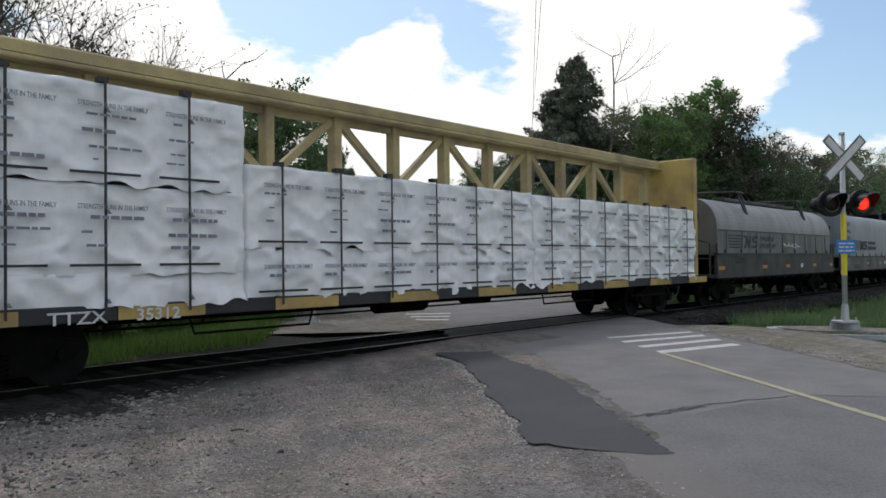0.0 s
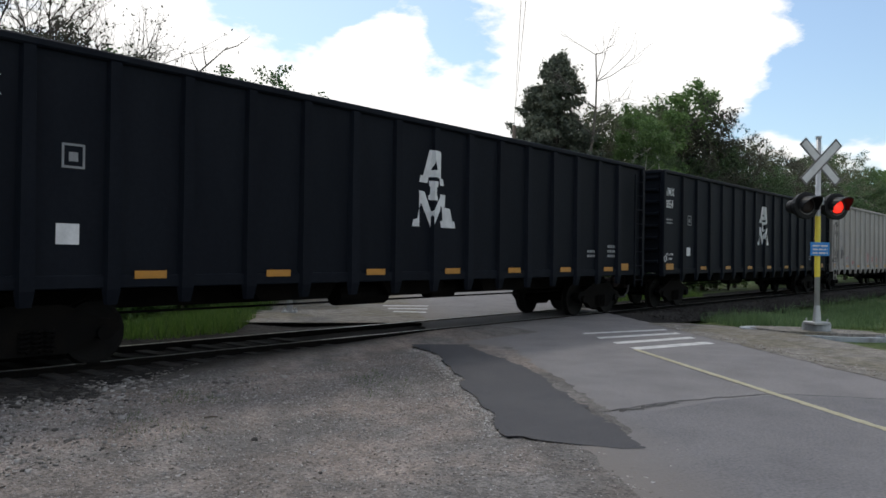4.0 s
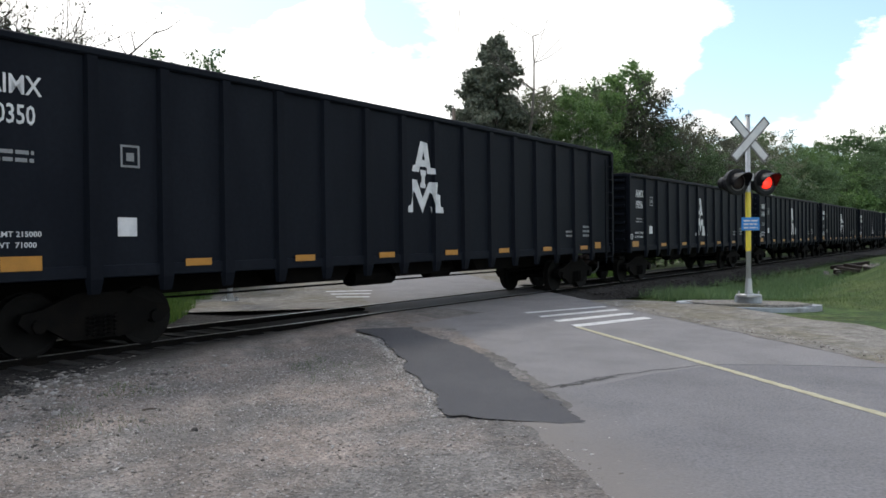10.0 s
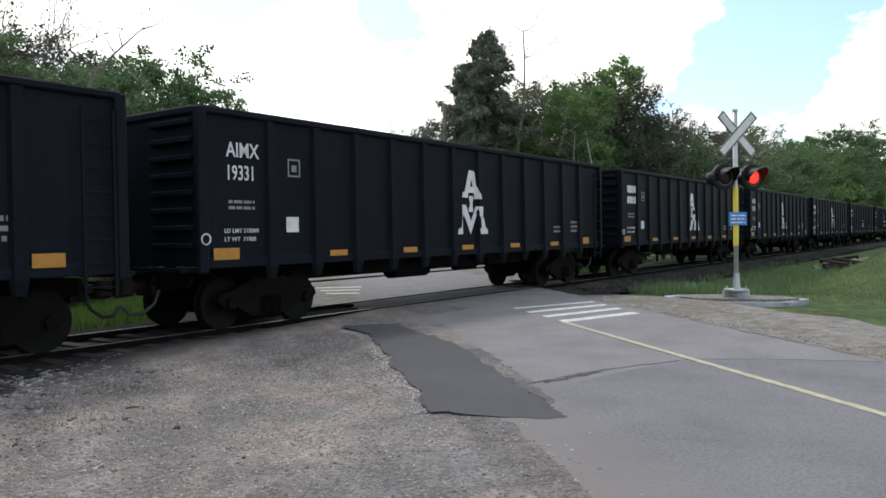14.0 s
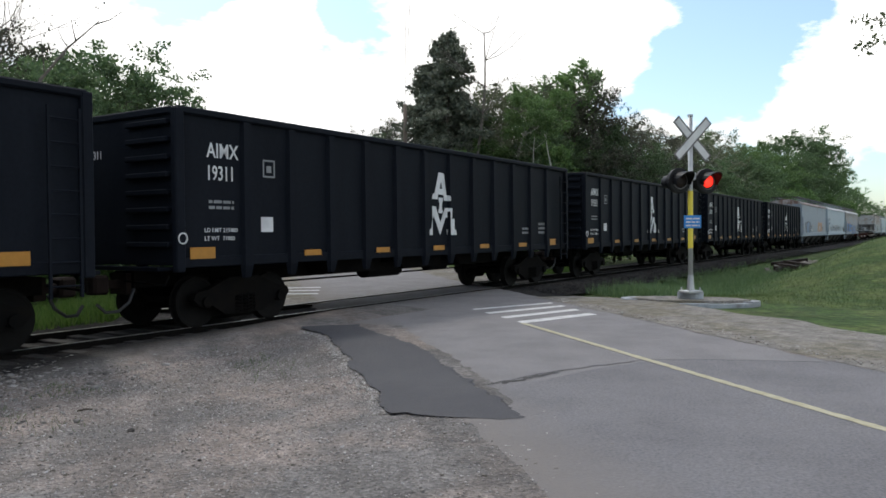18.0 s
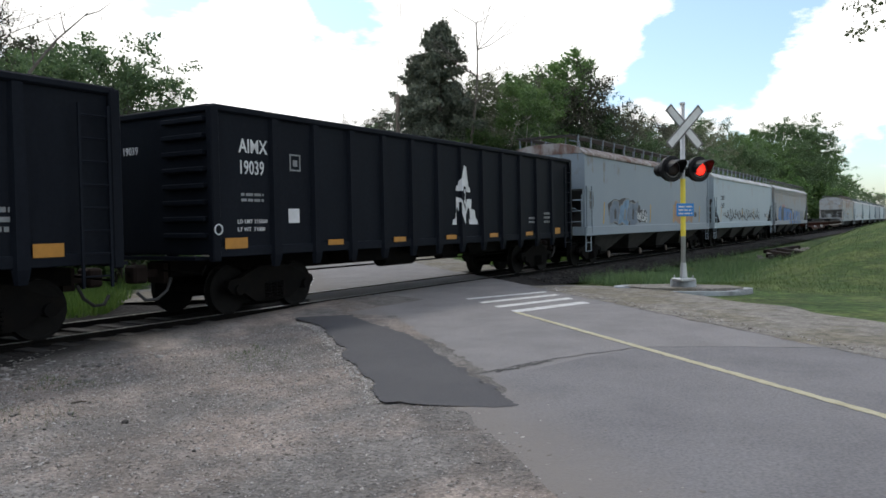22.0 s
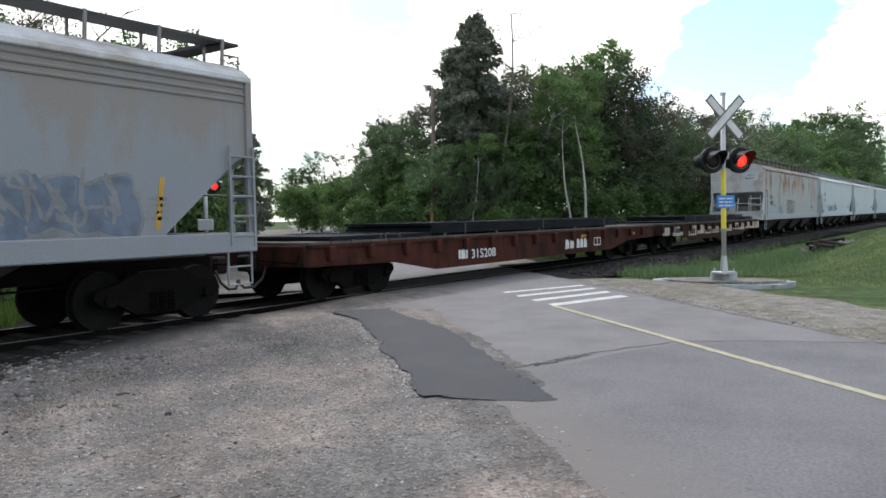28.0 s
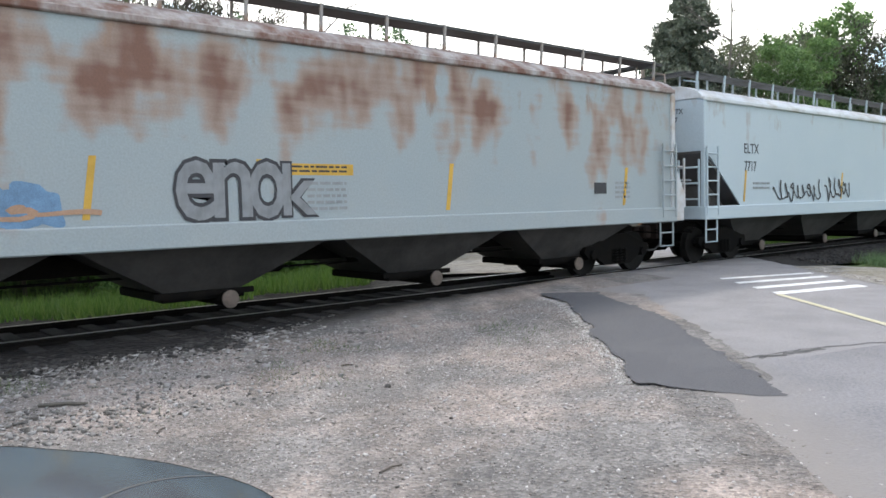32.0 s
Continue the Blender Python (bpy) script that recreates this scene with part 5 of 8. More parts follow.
    for row, count in ((0.26, 7), (0.0, 8)):
        for k in range(count):
            x = d + 1.42 + 0.215 * k + (0.06 if row else 0)
            part("name_block", shared(("name_block", k % 3), lambda: Geo().slab([[(0, 0), (0.15, 0), (0.19, 0.18), (0.04, 0.18)], [(0, 0), (0.06, 0), (0.09, 0.06), (0.17, 0.06), (0.19, 0.18), (0.04, 0.18)], [(0, 0), (0.16, 0), (0.17, 0.07), (0.11, 0.09), (0.19, 0.18), (0.04, 0.18)]][k % 3], "y", -0.004, 0.0).mesh("name_block", INK)), INK, hood).location = (x, -1.381, lo + row)
    part("end_mark", Geo().box(a - 0.036, a - 0.031, -0.2, 0.55, 2.92, 3.08).box(a - 0.036, a - 0.031, -0.75, -0.3, 2.9, 3.1), INK, hood)
    lettering(number, 0.3, INK, car, a + 1.3, number_z, -1.447, "car_number", 1.1)
    for x, w in ((-half + 0.6, 0.5), (-half + 4.6, 0.5), (-half + 7.2, 0.45), (half - 3.4, 0.45), (half - 1.0, 0.45)):
        part("reflector", Geo().box(x, x + w, -1.447, -1.443, 1.22, 1.34), YELLOWTAPE, car)
    part("stencil_panel", Geo().box(half - 2.1, half - 1.65, -1.447, -1.443, 1.12, 1.42), INK, car)
    part("stencil_plate", Geo().box(half - 5.0, half - 4.72, -1.447, -1.443, 1.2, 1.36), LETTER, car)
    bars(car, a + 3.6, 1.42, 3, -1.443, FRAMEGREY, 0.9, 0.06, 0.06, seed=21)
    for x0, x1, z0, z1, tint, n, seed in tags:
        scribble(hood, x0, x1, z0, z1, -1.39 if z1 < 2.9 else -1.37, TAGS[tint], n, seed, 0.045)
    running_gear(car, half, 0.3)
    MOVERS.append((car, (s_front + s_rear) / 2))


def covered_hopper(s_front, s_rear, paint, roof, mark, number, tags=(), chutes=4, eave=4.0, cut=1.75, hole=False, word="pale blue-grey", text_at=1.95, pieces=(), ridges=False, text_z=2.74, ahead=0.0, words=(), placard=None, strokes=()):
    """A covered hopper: curved roof with running boards, cut-away ends, sills and chutes."""
    L = s_rear - s_front
    half, side = L / 2, 1.46
    car = tagged(empty("covered_hopper"), f"{word} covered hopper car with roof walks and graffiti", "freight car", "covered hopper cars of the train")
    notch = 0.35 * min(1, cut)
    # dark: sheets in the end recess, coloured for its shade
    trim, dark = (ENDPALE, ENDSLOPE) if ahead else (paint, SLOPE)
    out = [(-half + cut + 0.02, 1.42), (half - cut - 0.02, 1.42), (half - notch - 0.02, 2.6), (half - 0.02, 2.75), (half - 0.02, eave), (-half + 0.02, eave), (-half + 0.02, 2.75), (-half + notch + 0.02, 2.6)]
    for s in (-1, 1):
        part("side_sheet", Geo().slab(out, "y", s * side, s * (side - 0.03)), paint, car)
        part("side_sill", Geo().box(-half, half, s * (side + 0.03) - 0.06, s * (side + 0.03) + 0.06, 1.09, 1.42, 0.02), paint, car)
        part("eave_rail", Geo().box(-half, half, s * (side + 0.01) - 0.05, s * (side + 0.01) + 0.05, eave - 0.06, eave + 0.05, 0.02), roof, car)
        # sloping end sheet, the end wall above it
        e = s * half
        part("end_wall", Geo().box(min(e, e - s * 0.04), max(e, e - s * 0.04), -side + 0.03, side - 0.03, 2.75, eave + 0.02), trim, car)
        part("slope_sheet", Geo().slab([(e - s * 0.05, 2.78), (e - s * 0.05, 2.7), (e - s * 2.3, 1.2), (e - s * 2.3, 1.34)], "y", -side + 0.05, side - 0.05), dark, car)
        part("end_sill", Geo().box(min(e + s * ahead, e - s * 0.12), max(e + s * ahead, e - s * 0.12), -side, side, 1.1, 1.62 if ahead else 1.42, 0.02), trim, car)
        for y in (-side, side):
            part("corner_post", Geo().box(min(e, e - s * 0.14), max(e, e - s * 0.14), y - 0.05, y + 0.05, 1.4, eave, 0.015), trim, car)
            if ahead:
                part("wing_plate", Geo().slab([(e + s * ahead, 1.42), (e + s * 0.01, 1.42), (e + s * 0.01, 2.35), (e + s * 0.12, 2.2), (e + s * ahead, 1.7)], "y", y - 0.03, y + 0.03), trim, car)
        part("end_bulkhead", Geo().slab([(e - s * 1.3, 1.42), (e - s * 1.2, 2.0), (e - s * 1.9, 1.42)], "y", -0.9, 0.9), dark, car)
        ladder(car, e + 0.06 if s < 0 else e - 0.56, -side - 0.09, 1.2, 2.85, 0.5, 5, paint, r=0.02)
        ladder(car, e + s * (0.07 + ahead), -side + 0.05, 1.4, 2.55, 0.55, 3, trim, "end", 0.024)
        ladder(car, e + s * (0.07 + ahead), side - 0.65, 1.4, eave + 0.1, 0.55, 7, trim, "end", 0.024)
        part("sill_step", Geo().path([(e - s * 0.1, -side - 0.03, 1.16), (e - s * 0.1, -side - 0.03, 0.55), (e - s * 0.6, -side - 0.03, 0.55), (e - s * 0.6, -side - 0.03, 1.16)], 0.022).path([(e - s * 0.1, -side - 0.03, 0.85), (e - s * 0.6, -side - 0.03, 0.85)], 0.018), paint, car)
        f = e + s * (0.08 + ahead)
        part("end_railing", Geo().path([(f, -1.2, 2.05), (f, 1.2, 2.15)], 0.02).path([(f, -0.75, 1.4), (f, -0.75, 2.35), (f, -1.4, 2.35)], 0.022), trim, car)
        part("roof_grab", Geo().path([(e - s * 0.1, -1.3, eave + 0.05), (e - s * 0.1, -1.3, eave + 0.4), (e - s * 0.1, -0.9, eave + 0.5)], 0.02), paint, car)
    e = -half - 0.12 - ahead
    wheel = part("brake_wheel", Geo().path([(e, 0.35 + 0.29 * math.cos(math.tau * i / 18), 1.95 + 0.29 * math.sin(math.tau * i / 18)) for i in range(19)], 0.026).disc_stack((e + 0.02, 0.35, 1.95), (-1, 0, 0), [(0, 0.11), (0.04, 0.1), (0.06, 0.04)]), trim, car)
    for k in range(3):
        c, d = 0.28 * math.cos(math.pi * k / 3 + 0.3), 0.28 * math.sin(math.pi * k / 3 + 0.3)
        part("spoke", Geo().tube((e, 0.35 - c, 1.95 - d), (e, 0.35 + c, 1.95 + d), 0.02), trim, wheel)
    part("brake_gearbox", Geo().box(e + 0.05, e + 0.17, 0.0, 0.36, 1.5, 2.15, 0.02), trim, car)
    part("brake_bracket", Geo().bar((e + 0.1, -0.08, 1.5), (e + 0.1, -0.16, 2.4), 0.07, 0.05), trim, car)
    arch = [(-side, eave)] + [(-side * math.cos(q), eave + 0.42 * math.sin(q)) for q in (math.pi * i / 14 for i in range(1, 14))] + [(side, eave)]
    lid = part("roof", Geo().slab(arch, "x", -half, half), roof, car)
    if ahead:
        for s in (-1, 1):
            part("end_arch", Geo().slab([(0.97 * y, eave + 0.025 + 0.93 * (z - eave)) for y, z in arch], "x", s * half, s * (half + 0.012)), trim, car)
    part("hatch_trough", Geo().box(-half + 0.9, half - 0.9, -0.3, 0.3, eave + 0.38, eave + 0.5, 0.02), roof, lid)
    for y in (-0.92, 0.92):
        part("running_board", Geo().box(-half + 0.25, half - 0.25, y - 0.24, y + 0.24, eave + 0.64, eave + 0.69), FRAMEGREY, lid)
    part("running_board", Geo().box(-half - 0.1, -half + 0.35, -1.1, 1.1, eave + 0.64, eave + 0.685), FRAMEGREY, lid)
    part("running_board", Geo().box(half - 0.35, half + 0.1, -1.1, 1.1, eave + 0.64, eave + 0.685), FRAMEGREY, lid)
    n = int(L / 1.25)
    for k in range(n + 1):
        x = -half + 0.3 + k * (L - 0.6) / n
        for s in (-1, 1):
            br = part("walk_bracket", shared(("bracket", s, paint.name), lambda: Geo().bar((0, s * 1.12, eave + 0.22), (0, s * 1.16, eave + 0.7), 0.05, 0.04).bar((0, s * 0.64, eave + 0.66), (0, s * 1.16, eave + 0.66), 0.04, 0.03).bar((0, s * 0.66, eave + 0.3), (0, s * 0.68, eave + 0.65), 0.04, 0.04).mesh("walk_bracket", paint)), paint, lid)
            br.location = (x, 0, 0)
    for k in range(chutes):
        c = 3.9 * (k - (chutes - 1) / 2)
        v = [(c - 1.85, -1.36, 1.12), (c + 1.85, -1.36, 1.12), (c + 1.85, 1.36, 1.12), (c - 1.85, 1.36, 1.12), (c - 1.5, -1.2, 0.92), (c + 1.5, -1.2, 0.92), (c + 1.5, 1.2, 0.92), (c - 1.5, 1.2, 0.92), (c - 0.55, -0.85, 0.42), (c + 0.55, -0.85, 0.42), (c + 0.55, 0.85, 0.42), (c - 0.55, 0.85, 0.42)]
        f = [(r * 4 + i, r * 4 + (i + 1) % 4, r * 4 + 4 + (i + 1) % 4, r * 4 + 4 + i) for r in (0, 1) for i in range(4)]
        chute = part("chute", Geo().add(v, f + [(8, 9, 10, 11), (3, 2, 1, 0)]), CHUTE, car)
        part("gate", Geo().box(c - 0.62, c + 0.62, -0.9, 0.9, 0.3, 0.43, 0.02).box(c - 0.75, c + 0.75, -0.95, -0.85, 0.36, 0.44), UNDER, chute)
        part("outlet_pipe", Geo().tube((c + 0.3, -1.08, 0.3), (c + 0.3, 1.08, 0.3), 0.12, 12), UNDER, chute)
        part("outlet_cap", Geo().disc_stack((c + 0.3, -1.08, 0.3), (0, -1, 0), [(0, 0.13), (0.03, 0.13), (0.04, 0.06)]), OUTLET, chute, "scuffed round outlet cap")
    face = -side - 0.004
    if number:
        lettering(mark, 0.36, INK, car, -half + text_at, text_z, face, "reporting_mark", 0.92)
        lettering(number, 0.36, INK, car, -half + text_at + 0.02, text_z - 0.45 + 0.25 * ahead, face, "car_number", 0.86)
        plate = part("end_plate", Geo().box(-half - 0.014, -half, -1.15, -0.42, 3.42, 3.86), TAGS["pale"], car, "white painted number panel") if ahead else car
        lettering(mark, 0.17, INK, plate, -half - 0.02, 3.68, -0.58, "end_mark", 0.95, "end")
        lettering(number, 0.17, INK, plate, -half - 0.02, 3.48, -0.48, "end_number", 0.95, "end")
    else:
        bars(car, -half + 2.4, 2.25, 1, face, DULLMARK, 0.9, 0.14)
    bars(car, -half + 2.4, 2.0, 2, face, DULLMARK, 0.9, 0.06, 0.06, seed=8)
    part("stencil_panel", Geo().box(half - 2.9, half - 2.5, face - 0.004, face, 1.75, 1.98), INK, car)
    bars(car, half - 2.2, 2.0, 4, face, DULLMARK, 0.5, 0.05, 0.05, seed=12)
    for x in (-half + (5.4 if ahead else 1.9), -half + L * 0.42, -half + L * 0.62, half - 1.95):
        part("paint_slash", Geo().slab([(x, 1.5), (x + 0.09, 1.5), (x + 0.2, 2.3), (x + 0.11, 2.3)], "y", face - 0.003, face), TAGS["ochre"], car, "slanting yellow painted bar")
    for x0, x1, z0, z1, tint, cnt, seed, fill in tags:
        scribble(car, -half + x0, -half + x1, z0, z1, face - 0.006, TAGS[tint], cnt, seed, 0.06 if x1 - x0 < 3 else 0.09, TAGS[fill] if fill else None)
    for x0, x1, z0, z1, tints, rim, cnt, seed in pieces:
        graffiti_piece(car, -half + x0, -half + x1, z0, z1, face - 0.003, tints, rim, cnt, seed, 1.3 if tints[-1] == "black" else 1.0)
    for k, (x0, x1, lean, z0, z1, tint) in enumerate(strokes):
        d = face - 0.0075 - 0.0005 * k
        part("graffiti_stroke", Geo().slab([(-half + x0 - lean / 2, z0), (-half + x1 - lean / 2, z0), (-half + x1 + lean * 0.3, z0 + 0.6 * (z1 - z0)), (-half + x1 + lean / 2, z1 - 0.04), (-half + (x0 + x1) / 2 + lean / 2, z1), (-half + x0 + lean / 2, z1 - 0.03), (-half + x0 + lean * 0.1, z0 + 0.45 * (z1 - z0))], "y", d, d - 0.0004), TAGS[tint], car)
        lower = -side - 0.0905 - 0.0004 * k
        part("graffiti_stroke", Geo().slab([(-half + x0 - lean / 2, 1.405), (-half + x1 - lean / 2, 1.405), (-half + x1 - lean * 0.8 - 0.04, 1.12 + 0.03 * (k % 3)), (-half + x0 - lean * 0.8 + 0.03, 1.1 + 0.05 * (k % 2))], "y", lower, lower - 0.0004), TAGS[tint], car)
    if placard:
        plate = part("placard", Geo().box(-half + placard[0], -half + placard[1], face - 0.002, face, placard[2], placard[3]), TAGS["ochre"], car, "yellow painted notice")
        bars(plate, -half + placard[0] + 0.08, placard[3] - 0.03, 2, face - 0.002, INK, placard[1] - placard[0] - 0.2, 0.03, 0.035, seed=22)
        bars(car, -half + placard[0] + 0.35, placard[2] - 0.1, 5, face, DULLMARK, 0.7, 0.045, 0.05, seed=23)
    for letters, x0, x1, z0, z1, fill, rim, fat in words:
        graffiti_word(car, letters, -half + x0, -half + x1, z0, z1, face - 0.007, fill, rim, fat)
    if ridges:
        for z in (3.62, 3.74, 3.86):
            part("side_ridge", Geo().tube((-half + 0.05, face, z), (half - 0.05, face, z), 0.028, 6), paint, car)
    if hole:
        # no real hole: a flat oval whose dark colour gives the opening's shade
        ring = [(-half + 0.75 + 0.2 * math.cos(q), 2.35 + 0.42 * math.sin(q)) for q in (math.tau * i / 18 for i in range(18))]
        part("side_opening", Geo().slab(ring, "y", face - 0.004, face), SLOPE, car, "flat dark oval standing for a shaded opening in the side")
    running_gear(car, half, 0.5, 1.6)
    MOVERS.append((car, (s_front + s_rear) / 2))


def flat_car(s_front, s_rear, paint, word, loads, marks, first=0.6):
    """A flat car with fish-belly sills, stake pockets and stacked steel plate."""
    L = s_rear - s_front
    half = L / 2
    car = tagged(empty("flat_car"), f"{word} flat car loaded with dark steel plate", "freight car", "flat cars of the train")
    belly = [(-half, 1.12), (half, 1.12), (half, 0.72), (half - 2.6, 0.68), (half - 4.2, 0.42), (-half + 4.2, 0.42), (-half + 2.6, 0.68), (-half, 0.72)]
    for y in (-1.4, 1.4):
        part("side_sill", Geo().slab(belly, "y", y - 0.03, y + 0.03), paint, car)
        part("sill_flange", Geo().box(-half, half, y - 0.08, y + 0.08, 1.08, 1.14), paint, car)
    for k in range(int(L / 1.2)):
        x = -half + first + k * 1.2
        part("stake_pocket", shared(("pocket", paint.name), lambda: Geo().box(-0.09, 0.09, -0.11, 0.0, 0.82, 1.1, 0.015).mesh("stake_pocket", paint)), paint, car).location = (x, -1.43, 0)
    for s in (-1, 1):
        part("end_sill", Geo().box(s * half - 0.08, s * half + 0.08, -1.42, 1.42, 0.72, 1.13, 0.02), paint, car)
    deck = part("deck", Geo().box(-half, half, -1.36, 1.36, 1.08, 1.13), DECK, car, "weathered plank deck")
    for k in range(int(L / 0.6)):
        part("plank", shared("plank", lambda: Geo().box(0.0, 0.57, -1.46, 1.46, 1.135, 1.185).mesh("plank", DECK)), DECK, deck).location = (-half + 0.02 + k * 0.6, 0, 0)
    for x0, x1, z0, z1, w in loads:
        n = max(1, round((z1 - z0) / 0.07))
        for k in range(n):
            d = 0.05 * ((k * 7) % 3)
            part("steel_plate", Geo().box(-half + x0 + d, -half + x1 - d * 0.7, -w, w, z0 + k * (z1 - z0) / n, z0 + (k + 0.86) * (z1 - z0) / n), PLATE, car)
        for x in np.arange(-half + x0 + 0.6, -half + x1, 2.4):
            part("timber_bearer", Geo().box(x, x + 0.12, -w, w, 1.186, z0), DECK, car)
        for x in (-half + x0 + 1.5, -half + (x0 + x1) / 2, -half + x1 - 1.2):
            part("load_strap", Geo().box(x, x + 0.05, -w - 0.01, -w, 1.0, z1 + 0.01).box(x, x + 0.05, -w - 0.01, w, z1, z1 + 0.012), STRAP, car)
    for kind, x0, x1, z0, z1, mat in marks:
        x0, x1 = -half + x0, -half + x1
        if kind == "bars":
            bars(car, x0, z1, 1, -1.438, mat, x1 - x0, z1 - z0)
        elif kind == "blocks":
            n = max(2, round((x1 - x0) / 0.28))
            w = (x1 - x0) / n
            for k in range(n):
                part("painted_block", Geo().slab([(x0 + k * w, z0), (x0 + k * w + 0.75 * w, z0), (x0 + k * w + 0.82 * w, z0 + 0.6 * (z1 - z0)), (x0 + k * w + 0.6 * w, z1), (x0 + k * w + 0.08 * w, z1)], "y", -1.444, -1.438), mat, car)
        elif kind == "window":
            g = Geo()
            for bx0, bx1, bz0, bz1 in ((x0, x1, z1 - 0.03, z1), (x0, x1, z0, z0 + 0.03), (x0, x0 + 0.03, z0 + 0.03, z1 - 0.03), (x1 - 0.03, x1, z0 + 0.03, z1 - 0.03), ((x0 + x1) / 2 - 0.02, (x0 + x1) / 2 + 0.02, z0 + 0.03, z1 - 0.03)):
                g.box(bx0, bx1, -1.44, -1.434, bz0, bz1)
            part("stencil_frame", g, mat, car)
        elif kind == "panel":
            part("painted_panel", Geo().box(x0, x1, -1.436 - 0.003 * (mat is not WORNWHITE), -1.432, z0, z1), mat, car)
        else:
            lettering(kind, (z1 - z0) * 1.38, mat, car, x0, z0, -1.444, "car_number", (x1 - x0) / (len(kind) * (z1 - z0) * 0.8))
    running_gear(car, half, 0.35, 1.9, (0.6, 1.0))
    MOVERS.append((car, (s_front + s_rear) / 2))


def lumber_pack(x0, x1, y0, y1, z0, z1, seed, parent):
    """A bundle of boards in crumpled white wrap."""
    rnd = random.Random(seed)
    nx, nz = max(3, int((x1 - x0) / 0.055)), max(6, int((z1 - z0) / 0.06))
    g = Geo()
    loop = [(y0, z0 + (z1 - z0) * k / nz) for k in range(nz + 1)] + [(y1, z1 - (z1 - z0) * k / 4) for k in range(5)]
    m = len(loop)
    for i in range(nx + 1):
        x = x0 + (x1 - x0) * i / nx
        for y, z in loop:
            low = 1 - blend(z0, z0 + 0.45, z)
            q = Vector((x * 2.2, z * 2.2, seed))
            crease = abs(noise.noise(Vector((x * 1.1 + z * 1.9, z * 1.2 - x * 0.5, seed + 5)))) + 0.6 * abs(noise.noise(Vector((x * 2.1 - z * 2.6, z * 2.2 + x, seed + 9))))
            dy = 0.035 * noise.noise(q) + 0.03 * noise.noise(q * 4.7) - (0.16 + 0.16 * low) * (0.4 - min(0.4, crease)) + 0.05
            dz = -0.16 * low * (0.4 + noise.noise(Vector((x * 2.6, seed, 1)))) if z < z0 + 0.02 else 0.03 * noise.noise(Vector((x * 1.4, seed, 7))) if z > z1 - 0.01 else 0
            g.v.append((x, y + (min(dy, 0.045) if y == y0 else 0), z + dz))
    g.f = [(i * m + k, i * m + k + 1, (i + 1) * m + k + 1, (i + 1) * m + k) for i in range(nx) for k in range(m - 1)] + [tuple(range(m))[::-1], tuple(range(nx * m, nx * m + m))]
    pack = part("lumber_pack", g, WRAP, parent, "lumber bundle in crumpled white printed wrap", True)
    if z1 - z0 > 0.6 and y0 < 0:
        for x in np.arange(x0 + 0.25, x1 - 1.0, 1.22):
            lettering("STRENGTH RUNS IN THE FAMILY", 0.095, PRINT, pack, x, z1 - 0.34, y0 - 0.078, "slogan", 0.68)["kind"] = "stuff"
            part("print_band", Geo().box(x - 0.1, x + 0.85, y0 - 0.076, y0 - 0.07, z0 + 0.05, z0 + 0.085), STRAP, pack)
    for x in np.arange(x0 + 0.25, x1 - 0.5, 1.22):
        zz = z1 - 0.42
        g = Geo()
        g.add([(x + 0.35, y0 - 0.07, zz + 0.02), (x + 0.45, y0 - 0.07, zz + 0.02), (x + 0.4, y0 - 0.07, zz + 0.09)], [(0, 1, 2)])
        while zz > z0 + 0.2:
            w = rnd.choice((0.2, 0.35, 0.45, 0.8))
            h = rnd.choice((0.025, 0.035, 0.05))
            a = x + rnd.uniform(0, 0.2)
            while a < x + w:
                b = a + rnd.uniform(0.06, 0.16)
                g.box(a, b, y0 - 0.075, y0 - 0.07, zz - h, zz)
                a = b + 0.025
            zz -= h + rnd.uniform(0.1, 0.2)
        tagged(part("wrap_print", g, PRINT, pack), kind="stuff")
    return pack


